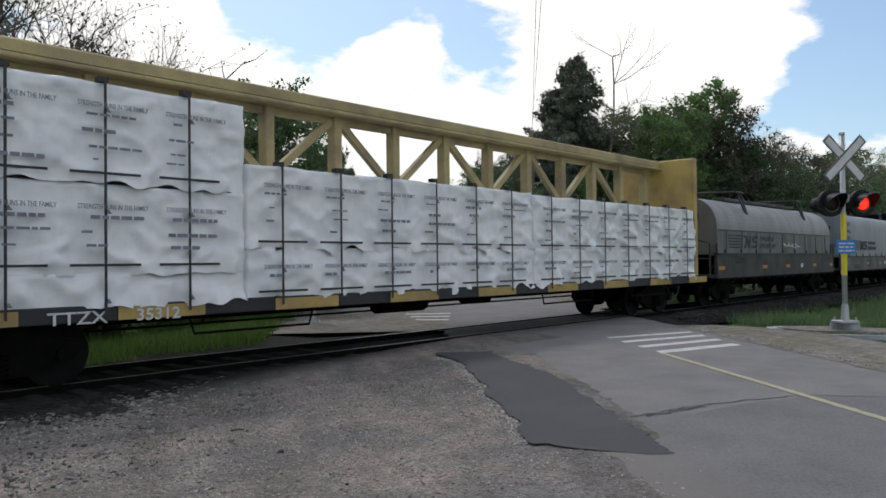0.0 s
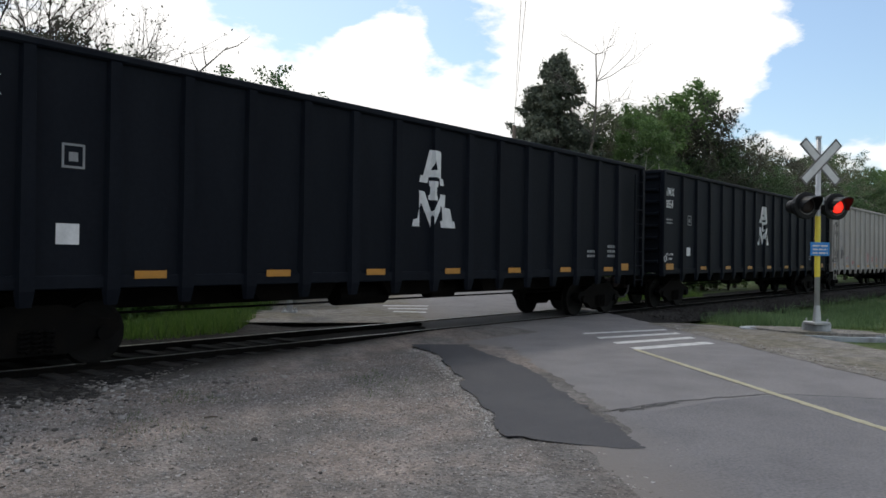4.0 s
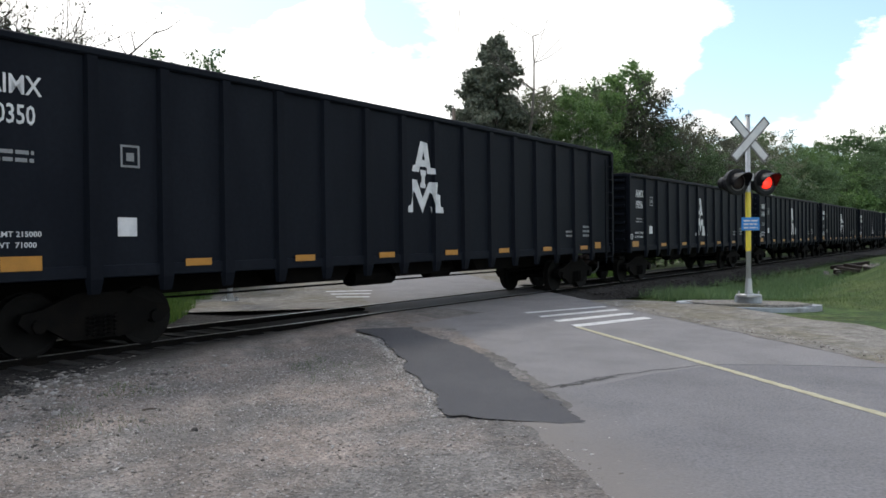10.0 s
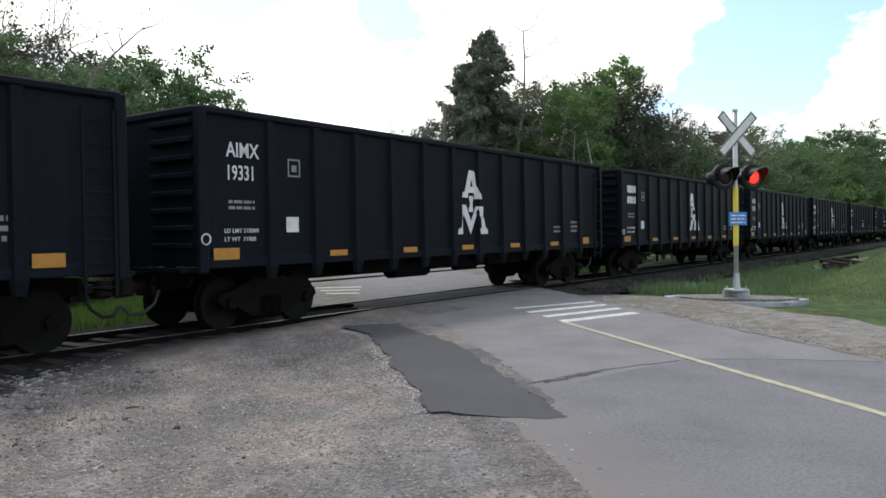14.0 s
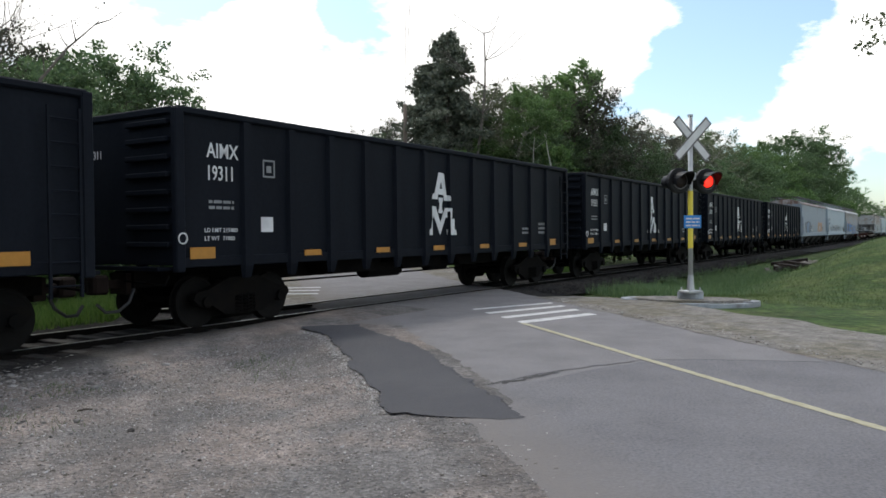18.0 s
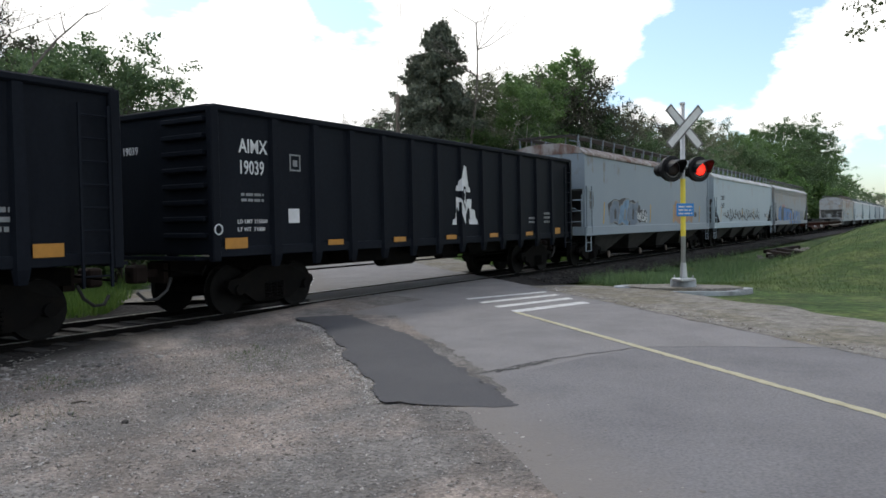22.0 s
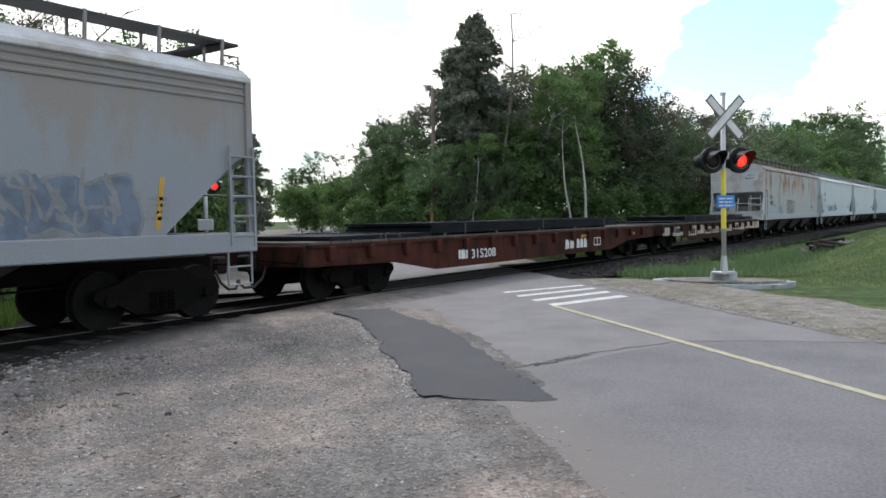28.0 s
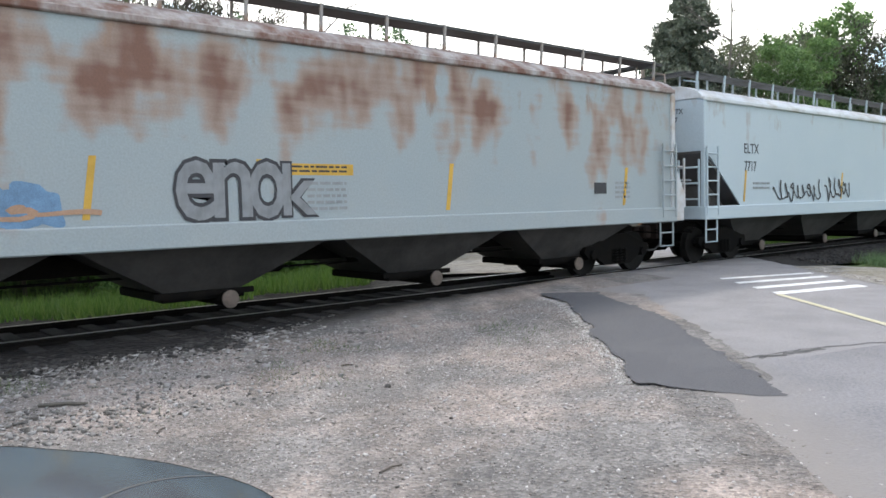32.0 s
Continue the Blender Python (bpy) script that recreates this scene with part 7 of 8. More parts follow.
# ---------------------------------------------------------------- trees
def quick_mesh(name, verts, faces_n, mat):
    """A mesh from an array of separate polygons with faces_n corners each."""
    me = bpy.data.meshes.new(name)
    n = len(verts)
    me.vertices.add(n)
    me.vertices.foreach_set("co", np.asarray(verts, np.float32).ravel())
    me.loops.add(n)
    me.loops.foreach_set("vertex_index", np.arange(n, dtype=np.int32))
    me.polygons.add(n // faces_n)
    me.polygons.foreach_set("loop_start", np.arange(0, n, faces_n, dtype=np.int32))
    me.materials.append(mat)
    me.update()
    me.validate()
    return me


def leaf_cards(centers, size, rng, droop=0.0, long=1.6):
    """One small bent quad leaf at each place, turned at random."""
    n = len(centers)
    a = rng.normal(size=(n, 3))
    a[:, 2] -= droop
    a /= np.linalg.norm(a, axis=1)[:, None]
    b = np.cross(a, rng.normal(size=(n, 3)))
    b /= np.linalg.norm(b, axis=1)[:, None]
    s = size * rng.uniform(0.55, 1.4, (n, 1))
    quad = np.stack([centers - a * s * long * 0.5, centers + b * s * 0.45, centers + a * s * long * 0.5, centers - b * s * 0.45], 1)
    return quad.reshape(-1, 3)


def ball(n, rng):
    """Places inside a unit ball, denser at its heart, with no stragglers."""
    a = rng.normal(size=(n, 3))
    return a / np.linalg.norm(a, axis=1)[:, None] * rng.random((n, 1)) ** 0.6


def grow(rng, base, direction, length, radius, depth, out, tips, spread=0.55, up=0.15):
    """Branches as tapered tubes; the ends gather leaves."""
    p, d = np.array(base, float), np.array(direction, float)
    seg = 4 if depth > 1 else 3
    for i in range(seg):
        q = p + d * length / seg
        out.append((p.copy(), q.copy(), radius * (1 - 0.55 * i / seg), radius * (1 - 0.55 * (i + 1) / seg)))
        p = q
        d = d + rng.normal(size=3) * 0.13 + np.array([0, 0, up * 0.3])
        d /= np.linalg.norm(d)
        if depth <= 1 and i > 0:
            tips.append(p.copy())
        if depth > 0 and i > 0:
            for _ in range(2 if depth > 1 else 1 + (rng.random() > 0.4)):
                side = rng.normal(size=3)
                side -= side @ d * d
                side /= np.linalg.norm(side)
                nd = d * (1 - spread) + side * spread + np.array([0, 0, up])
                grow(rng, p, nd / np.linalg.norm(nd), length * rng.uniform(0.5, 0.72), radius * 0.42, depth - 1, out, tips, spread, up)
    tips.append(p.copy())


def wood_mesh(name, tubes, mat, n=6, thin=0.0):
    g = Geo()
    for a, b, ra, rb in tubes:
        if ra > max(thin, 0.005):
            g.tube(a, b, ra, n if ra > 0.06 else 4, rb, False)
    return g.mesh(name, mat, True)


def broadleaf(seed, height, trunk_to, leaf, leaves, size, bark=None, depth=3, spread=0.55, radius=None, cluster=0.5, wide=1.0):
    rng = np.random.default_rng(seed)
    tubes, tips = [], []
    r = radius or height * 0.016
    p = np.zeros(3)
    d = np.array([rng.normal() * 0.05, rng.normal() * 0.05, 1.0])
    n = 9
    for i in range(n):
        q = p + d / np.linalg.norm(d) * height * 0.86 / n
        tubes.append((p.copy(), q.copy(), r * (1 - 0.75 * i / n), r * (1 - 0.75 * (i + 1) / n)))
        p = q
        d = d + rng.normal(size=3) * [0.07, 0.07, 0]
        h = p[2] / height
        if h > trunk_to:
            for _ in range(2 + (rng.random() > 0.5)):
                az = rng.uniform(0, math.tau)
                lean = rng.uniform(0.25, 0.9)
                nd = np.array([math.cos(az), math.sin(az), lean])
                reach = wide * height * (0.28 * math.sin(math.pi * min(1, 0.25 + 0.75 * (h - trunk_to) / (1 - trunk_to))) + 0.06)
                grow(rng, p, nd / np.linalg.norm(nd), reach, r * 0.34 * (1.3 - h), depth - 2, tubes, tips, spread)
    tips.append(p.copy())
    tips = np.array(tips)
    crown = None
    if leaves:
        pick = tips[rng.integers(0, len(tips), leaves)]
        crown = quick_mesh("crown", leaf_cards(pick + ball(leaves, rng) * cluster * 1.7 * np.array([1, 1, 0.7]), size, rng, 0.3), 4, leaf)
    return wood_mesh("trunk", tubes, bark or BARK), crown


def conifer(seed, height, wide, leaf, leaves, size, start=0.1, ragged_=0.45):
    """Whorls of drooping boughs of uneven reach, with gaps between them and a bare foot."""
    rng = np.random.default_rng(seed)
    tubes, spots = [((0, 0, 0), (0, 0, height * 0.5), height * 0.017, height * 0.011), ((0, 0, height * 0.5), (0.1, 0, height), height * 0.011, 0.02)], []
    lobes = [(rng.uniform(0, math.tau), rng.uniform(0.1, 0.9), rng.uniform(0.1, 0.45)) for _ in range(9)]
    boughs = int(height * 15)
    for k in range(boughs):
        h = start + (1 - start) * ((k + rng.random()) / boughs)
        az = rng.uniform(0, math.tau)
        bulge = sum(a * math.exp(-((h - at) / 0.07) ** 2) * max(0, math.cos(az - q)) for q, at, a in lobes)
        reach = wide * (0.12 + 1.0 * (1 - h) ** 0.48 * min(1, 0.6 + (h - start) * 2.5)) * rng.uniform(1 - ragged_, 1 + ragged_ * 0.5) * (0.8 + bulge)
        d = np.array([math.cos(az), math.sin(az), 0])
        a = np.array([0, 0, h * height])
        b = a + d * reach + np.array([0, 0, (-0.28 if h < 0.75 else 0.3) * reach + 0.1 * rng.normal()])
        tubes.append((a, b, 0.035 * (1.2 - h), 0.01))
        if h < 0.22 and rng.random() < 0.45:
            continue
        m = int(14 + reach * 26)
        s = rng.uniform(0.25, 1.0, (m, 1)) ** 0.8
        fan = np.array([-d[1], d[0], 0]) * (rng.uniform(-1, 1, (m, 1)) * 0.3 * reach * np.sin(math.pi * s * 0.85))
        hang = np.zeros((m, 3))
        hang[:, 2] = -0.22 * rng.random(m)
        spots.append(a + (b - a) * s + fan + hang + rng.normal(size=(m, 3)) * 0.09)
    spots = np.concatenate(spots)
    pick = spots[rng.integers(0, len(spots), leaves)]
    return wood_mesh("trunk", tubes, BARK), quick_mesh("crown", leaf_cards(pick + ball(leaves, rng) * 0.22, size, rng, 0.6, 2.2), 4, leaf)


TREE_KINDS = {}
EYE = 1.59


def tree(kind, x, y, scale=1.0, turn=0.0, label="", lean=(0, 0), group=""):
    trunk, crown, words, category, _ = TREE_KINDS[kind]
    t = tagged(empty("tree"), label or words, category, group or "trees of the wood")
    t.matrix_world = pose(x, y, land(x, y) - 0.12, lean[0], lean[1], turn) @ Matrix.Diagonal((scale, scale, scale, 1))
    part("trunk", trunk, BARK, t)
    if crown:
        part("crown", crown, LEAVES[0], t)
    return t


def kind_of(name, made, words, category):
    trunk, crown = made
    me = crown or trunk
    co = np.empty(len(me.vertices) * 3, np.float32)
    me.vertices.foreach_get("co", co)
    TREE_KINDS[name] = (trunk, crown, words, category, float(np.percentile(co.reshape(-1, 3)[:, 2], 99.93)))


def bearing(deg, dist):
    """A place by its direction from the lot, in degrees from +y towards +x."""
    return 0.0 + dist * math.sin(radians(deg)), -11.7 + dist * math.cos(radians(deg))


def plant(rows, rnd, group=""):
    """Trees by direction, distance, kind and how high their tops stand over the eye, in degrees."""
    for deg, dist, kind, rise in rows:
        x, y = bearing(deg, dist)
        top = EYE + dist * math.tan(radians(rise)) - land(x, y)
        tree(kind, x, y, top / TREE_KINDS[kind][4], rnd.uniform(0, 360), group=group)


def leaning_tree():
    """A bare trunk that leans out over the wood's edge and curves towards its tip."""
    pts = [Vector(p) for p in ((11.22, 9.55, 0.0), (11.35, 9.47, 2.83), (11.65, 9.31, 4.21), (12.18, 9.0, 5.92), (12.76, 8.66, 6.84), (13.45, 8.2, 7.68))]
    t = tagged(empty("tree"), "leafless pale dead tree leaning over the wood's edge", "dead tree", "trees of the wood")
    base = Vector((pts[0].x, pts[0].y, land(pts[0].x, pts[0].y) - 0.1))
    t.location = base
    pts[0].z = base.z
    radii = (0.12, 0.085, 0.07, 0.05, 0.03, 0.012)
    g = Geo()
    for a, b, ra, rb in zip(pts, pts[1:], radii, radii[1:]):
        g.tube(a - base, b - base, ra, 8, rb, False)
    part("trunk", g, DEADWOOD, t, smooth=True)
    rnd = random.Random(9)
    for k in range(9):
        s = 2 + k // 3
        a = pts[s].lerp(pts[min(5, s + 1)], rnd.random())
        d = Vector((rnd.uniform(-0.6, 0.9), rnd.uniform(-0.4, 0.4), rnd.uniform(0.3, 0.9))).normalized() * rnd.uniform(0.5, 1.3)
        mid = a + d * 0.5 + Vector((0, 0, -0.08))
        part("limb", Geo().tube(a - base, mid - base, 0.022, 5, 0.014, False).tube(mid - base, a + d - base, 0.014, 5, 0.006, False), DEADWOOD, t)


def plant_trees():
    for k in range(3):
        kind_of(f"green{k}", broadleaf(10 + k, 12.0, 0.22, LEAVES[0], 25000, 0.115, depth=4, cluster=0.27), "green leafy deciduous tree", "tree")
        kind_of(f"mid{k}", broadleaf(20 + k, 12.0, 0.16, LEAVES[1], 30000, 0.12, depth=4, cluster=0.3), "dense dark-green deciduous tree", "tree")
    for k in range(2):
        kind_of(f"slim{k}", broadleaf(80 + k, 12.0, 0.12, LEAVES[k], 17000, 0.115, depth=4, cluster=0.24, wide=0.6), "slender leafy tree of the stand", "tree")
        kind_of(f"airy{k}", broadleaf(30 + k, 12.0, 0.3, LEAVES[2], 9500, 0.1, PALEBARK, depth=4, cluster=0.22, wide=0.8), "thin-crowned tree with sparse young leaves", "tree")
        kind_of(f"dusk{k}", broadleaf(90 + k, 12.0, 0.2, LEAVES[4], 13000, 0.095, depth=4, cluster=0.24, wide=0.75), "dusky tree with half-open leaves and bare twigs", "tree")
        kind_of(f"spruce{k}", conifer(40 + k, 13.0, 2.85, LEAVES[3], 46000, 0.1, start=0.14, ragged_=0.75), "tall dark-green conifer with ragged branches", "conifer")
    kind_of("pale_pole", broadleaf(57, 12.0, 0.7, LEAVES[0], 5000, 0.1, PALEBARK, cluster=0.34, radius=0.11, wide=0.5), "slender tree with a straight pale trunk", "tree")
    kind_of("pole", broadleaf(55, 12.0, 0.72, LEAVES[1], 3500, 0.1, DEADWOOD, cluster=0.3, radius=0.09, wide=0.5), "thin straight tree with a bare grey trunk", "tree")
    kind_of("bare", broadleaf(60, 12.0, 0.35, LEAVES[4], 500, 0.08, BARK, depth=4, spread=0.5, radius=0.23, cluster=0.2, wide=0.8), "nearly leafless tree with fine bare branches", "bare tree")
    kind_of("dead", broadleaf(64, 13.0, 0.5, LEAVES[2], 0, 0.1, DEADWOOD, depth=3, spread=0.42, radius=0.13, wide=0.5), "leafless dead grey tree leaning to one side", "dead tree")
    kind_of("bush", broadleaf(70, 3.0, 0.02, LEAVES[0], 9000, 0.1, cluster=0.3, radius=0.05), "low bush with bright-green leaves", "bush")
    rnd = random.Random(12)
    # the wood behind the track, left of the road
    plant(((-17, 28, "mid2", 18), (-10, 27, "green0", 18), (-4, 27, "mid1", 19), (2, 26, "mid0", 16), (6, 25, "airy1", 20), (5, 24, "mid0", 13), (9.5, 24, "mid1", 13), (12.5, 26, "airy0", 17), (15, 24, "mid2", 12.5), (17.2, 22.5, "bare", 22), (19, 25, "green1", 11.5), (18.6, 27, "dusk0", 13.4), (20.4, 28, "bare", 20), (20.8, 27, "dusk1", 14.0), (22, 26, "green2", 12.5), (22.6, 29, "dusk0", 14.4), (23.5, 31, "bare", 19),
           (24.5, 27, "mid1", 12.6), (24.6, 29, "dusk1", 15.0), (26.4, 30, "dusk0", 13.6), (26.8, 31, "bare", 16.8), (27, 27, "mid2", 12.0), (28.6, 30, "dusk1", 9.8), (30.2, 31, "bare", 13.4),
           (19.5, 22, "pole", 12), (21.2, 23, "pole", 13), (23.1, 22, "pole", 11), (24.2, 23, "pole", 13.5), (25.7, 24, "pole", 11.5), (29.4, 24, "pole", 9.5), (31.2, 25, "pole", 9.8), (29.3, 30, "mid2", 10.2), (31.5, 32, "mid0", 10.2), (32.8, 31, "mid1", 12.2), (34.6, 33, "slim0", 9.4), (36.4, 35, "slim1", 8.6), (37.6, 36, "slim1", 8.4), (38.6, 38, "spruce0", 8.6), (40.2, 40, "spruce1", 8.3), (41.4, 45, "spruce0", 7.0),
           (25, 36, "spruce1", 11.5), (33, 38, "mid0", 10.5), (30.5, 36, "mid1", 9.6), (10, 33, "airy1", 18), (14, 34, "bare", 18), (21, 34, "airy1", 13), (28.6, 35, "spruce0", 10.2), (35.5, 38, "spruce1", 9.8)), rnd)
    # deeper in the wood
    plant([(1.5 + 2.45 * k, 44 + 9 * ((k * 7) % 3), ("mid0", "mid1", "green2", "mid2")[k % 4], 6.2 + 1.1 * ((k * 5) % 3)) for k in range(16)], rnd)
    # low growth that closes the wood's edge
    plant(((8, 22, "mid2", 8), (12, 21.5, "green2", 7), (18, 22, "mid1", 8), (22.5, 22.5, "mid2", 7), (26, 24, "mid0", 7.5), (30, 26, "mid1", 6.5), (33, 27, "mid2", 7), (35.4, 29, "mid0", 6.2), (37.6, 34, "slim1", 5.4), (3, 22, "mid0", 9)), rnd)
    leaning_tree()
    # by the road, far end
    plant(((41.8, 110, "mid2", 3.2), (43.2, 150, "green1", 1.9), (44.3, 160, "mid1", 2.2), (45.5, 66, "mid0", 4.0), (47.3, 66, "airy0", 5.5), (48.9, 60, "green1", 3.6), (51.4, 56, "airy1", 6.8), (52.2, 53, "dusk0", 8.2), (53.4, 52, "dusk1", 8.6), (53.6, 50, "mid2", 7.2), (50.2, 54, "green0", 4.5), (52.6, 49, "green2", 5.6), (47.9, 58, "green2", 3.6), (51.3, 52, "mid1", 4.6)), rnd)
    # the stand with the tall conifers, right of the road
    plant(((58.0, 47, "spruce0", 14.6), (56.5, 48.5, "spruce1", 12.4), (58.9, 49, "spruce1", 10.5), (60.2, 51, "slim1", 9.6), (61.9, 50, "airy0", 11.2), (61.0, 52, "airy1", 11.0), (63.6, 53, "slim0", 11.0), (64.0, 52, "airy0", 11.4), (64.9, 54, "slim0", 12.2), (66.3, 54, "dusk0", 11.4), (67.6, 55, "dusk1", 9.8), (69.2, 55, "dusk1", 9.0), (64.6, 57, "slim1", 9.6), (66.0, 44.5, "pale_pole", 11.4), (65.0, 45, "pale_pole", 9.4), (57.5, 43.5, "pale_pole", 6.5), (70.4, 57, "dusk0", 8.6), (71, 61, "airy1", 8.2), (72.6, 67, "dusk1", 7.4), (73.6, 64, "dusk0", 6.8),
           (74.2, 74, "airy1", 6.6), (75.7, 82, "airy0", 7.3), (77.2, 88, "mid0", 7.0), (78.6, 110, "green1", 5.9), (80.2, 135, "green0", 6.1), (81.6, 150, "mid1", 6.6), (82.9, 165, "green2", 5.6), (84.0, 190, "mid2", 4.4), (85.2, 230, "green1", 2.9), (86.2, 300, "mid0", 1.9), (87.0, 330, "airy0", 1.6), (87.8, 340, "mid1", 1.6), (88.6, 360, "green0", 1.6), (89.6, 370, "mid2", 1.9), (91, 380, "green1", 2.2),
           (77.8, 92, "mid1", 5.2), (79.4, 112, "mid2", 5.0), (80.9, 138, "mid0", 5.4), (82.2, 155, "mid2", 4.6), (83.4, 175, "mid1", 3.8), (84.6, 200, "mid0", 2.8), (75.0, 76, "mid1", 5.0), (73.3, 66, "mid2", 5.2), (60, 47, "slim0", 6.8), (61.5, 47, "slim0", 7.2), (63, 48, "slim1", 7.5), (64.5, 48, "slim0", 6.6), (66.2, 50, "slim1", 8), (68.3, 52, "slim1", 8), (70, 56, "mid1", 6.5), (72, 62, "mid2", 5.5), (74, 70, "mid0", 4.8), (76.4, 84, "mid1", 4.6), (55.2, 46, "mid0", 5.5), (58.6, 45, "mid1", 4.2), (56.6, 46, "spruce1", 8.2), (59.2, 46.5, "spruce0", 7.5)), rnd)
    x, y = bearing(59.9, 46)
    tree("dead", x, y, (EYE + 46 * math.tan(radians(16.4)) - land(x, y)) / TREE_KINDS["dead"][4], 40, "thin leafless dead tree among the conifers", lean=(0, 1))
    # branches hanging in from beside the lawn
    x, y = bearing(99.5, 27)
    tree("airy0", x, y, 1.1, 30, "large airy tree beside the lawn")
    for deg, dist, s in ((27.3, 20.5, 0.8), (28.7, 20.6, 0.55), *[(4 + 2.1 * k, 26 + 2 * (k % 3), 1.15 + 0.2 * (k % 2)) for k in range(17)], (16, 20, 0.6), (61.0, 44, 0.9), (59.4, 43.5, 0.7), (62.5, 46, 0.8), (49.5, 46, 0.8), (52, 45, 0.7), (21, 21, 0.5), (10, 20, 0.7), (65, 48, 0.8), (66.6, 48, 1.1), (68.2, 50, 1.2), (45.2, 58, 1.1), (46.6, 60, 1.2), (48.2, 56, 1.2), (50.4, 50, 1.0), (53.2, 47, 1.1), (54.6, 46, 1.2), (70, 52, 1.2), (72.5, 60, 1.3), (74.6, 68, 1.4), (76.5, 78, 1.6), (78.3, 95, 2.0), (80, 112, 2.3), (81.6, 130, 2.6), (83.2, 150, 2.6), (84.6, 180, 2.6)):
        x, y = bearing(deg, dist)
        tree("bush", x, y, s, rnd.uniform(0, 360), group="bushes along the wood")


plant_trees()

# ---------------------------------------------------------------- on the lot
def parked_car():
    """A dark hatchback; its hood reaches into view. Local x runs from tail to nose, y across."""
    car = tagged(empty("parked_car", 0, 0, 0), "dark blue-grey car parked on the gravel lot", "car")
    # shoulder line: x, half width, height
    line = [(0.0, 0.5, 0.8), (0.1, 0.68, 0.9), (0.3, 0.76, 0.95), (1.0, 0.82, 0.97), (2.0, 0.84, 0.975), (2.8, 0.835, 0.985), (3.05, 0.825, 0.978), (3.3, 0.81, 0.965), (3.55, 0.78, 0.945), (3.78, 0.73, 0.918), (3.96, 0.645, 0.898), (4.08, 0.55, 0.888), (4.18, 0.43, 0.87), (4.26, 0.28, 0.84), (4.31, 0.1, 0.8)]

    def shoulder(x):
        for (xa, ya, za), (xb, yb, zb) in zip(line, line[1:]):
            if x <= xb:
                s = max(0.0, (x - xa) / (xb - xa))
                return ya + (yb - ya) * s, za + (zb - za) * s
        return line[-1][1:]

    def top(x, s):
        y, z = shoulder(x)
        return (x, s * y, z + 0.062 * (1 - abs(s) ** 2.2) - 0.03 * max(0, abs(s) - 0.88) / 0.12)

    def patch(name, xs_, ss, parent, mat=None, label=""):
        g = Geo()
        g.v = [top(x, s) for x in xs_ for s in ss]
        m = len(ss)
        g.f = [(i * m + k, (i + 1) * m + k, (i + 1) * m + k + 1, i * m + k + 1) for i in range(len(xs_) - 1) for k in range(m - 1)]
        return part(name, g, mat or CARPAINT, parent, label, True)

    fine = [2.95 + 0.04 * i for i in range(27)]
    long = [x for x, _, _ in line[:5]] + [2.4, 2.8] + fine + [4.05, 4.1, 4.15, 4.2, 4.25, 4.29, 4.31]
    g = Geo()
    for x in long:
        y, z = shoulder(x)
        for s in (-1, 1):
            ring = [(0.75, 0.2), (0.97, 0.26), (1.07, 0.5), (1.075, 0.68), (1.03, z - 0.1), (1.0, z - 0.03)]
            g.v += [(x + 0.08 * (zz < 0.7) * (x > 4), s * y * k, zz) for k, zz in (ring if s < 0 else ring[::-1])]
    g.f = [(i * 12 + k, (i + 1) * 12 + k, (i + 1) * 12 + (k + 1) % 12, i * 12 + (k + 1) % 12) for i in range(len(long) - 1) for k in list(range(5)) + list(range(6, 11)) + [11]]
    g.f += [tuple(range(12))[::-1], tuple(range((len(long) - 1) * 12, len(long) * 12))]
    part("body", g, CARPAINT, car, smooth=True)
    patch("hood", fine[3:], [-0.86 + 1.72 * k / 20 for k in range(21)], car, label="glossy hood mirroring the sky")
    patch("front_panel", long[-8:], [-0.86 + 1.72 * k / 20 for k in range(21)], car)
    for s in (-1, 1):
        patch("fender", long[6:], [s * (0.875 + 0.125 * k / 6) for k in range(7)] if s > 0 else [-1 + 0.125 * k / 6 for k in range(7)], car, label="fender crest beside the hood seam")
        part("hood_seam", Geo().path([(x, p[1], p[2] - 0.008) for x in fine[3:] for p in (top(x, s * 0.868),)], 0.0075, 5), RUBBER, car)
        part("headlight", Geo().slab([(4.0, 0.74), (4.2, 0.72), (4.27, 0.6), (4.1, 0.58)], "y", s * 0.36, s * 0.62), GLASS, car)
    part("front_seam", Geo().path([(p[0], p[1], p[2] - 0.004) for q in range(13) for p in (top(3.72 + 0.24 * (q / 12) ** 2, 0.1 + 0.76 * q / 12),)], 0.007, 5), RUBBER, car)
    part("wiper", Geo().path([(3.0, -0.35, 1.045), (3.08, 0.1, 1.056), (3.06, 0.6, 1.03)], 0.012, 6), RUBBER, car)
    # cabin stations: x, half width of the roof, roof height
    cab = [(0.15, 0.56, 1.0), (0.5, 0.58, 1.34), (1.0, 0.6, 1.45), (1.7, 0.6, 1.48), (2.2, 0.58, 1.43), (2.95, 0.62, 1.045)]
    g = Geo()
    for x, c, z in cab[1:5]:
        g.v += [(x, -c, z - 0.05), (x, -c + 0.08, z), (x, 0, z + 0.025), (x, c - 0.08, z), (x, c, z - 0.05)]
    g.f = [(i * 5 + k, (i + 1) * 5 + k, (i + 1) * 5 + k + 1, i * 5 + k + 1) for i in range(3) for k in range(4)]
    part("roof", g, CARPAINT, car, smooth=True)
    for (xa, ca, za), (xb, cb, zb), name in ((*cab[4:], "windscreen"), (*cab[:2], "rear_window")):
        part(name, Geo().add([(xa, -ca, za - 0.03), (xa, ca, za - 0.03), (xb, cb, zb - 0.03), (xb, -cb, zb - 0.03), (xa, -ca, za), (xa, ca, za), (xb, cb, zb), (xb, -cb, zb)], [(0, 1, 2, 3), (7, 6, 5, 4)]), GLASS, car)
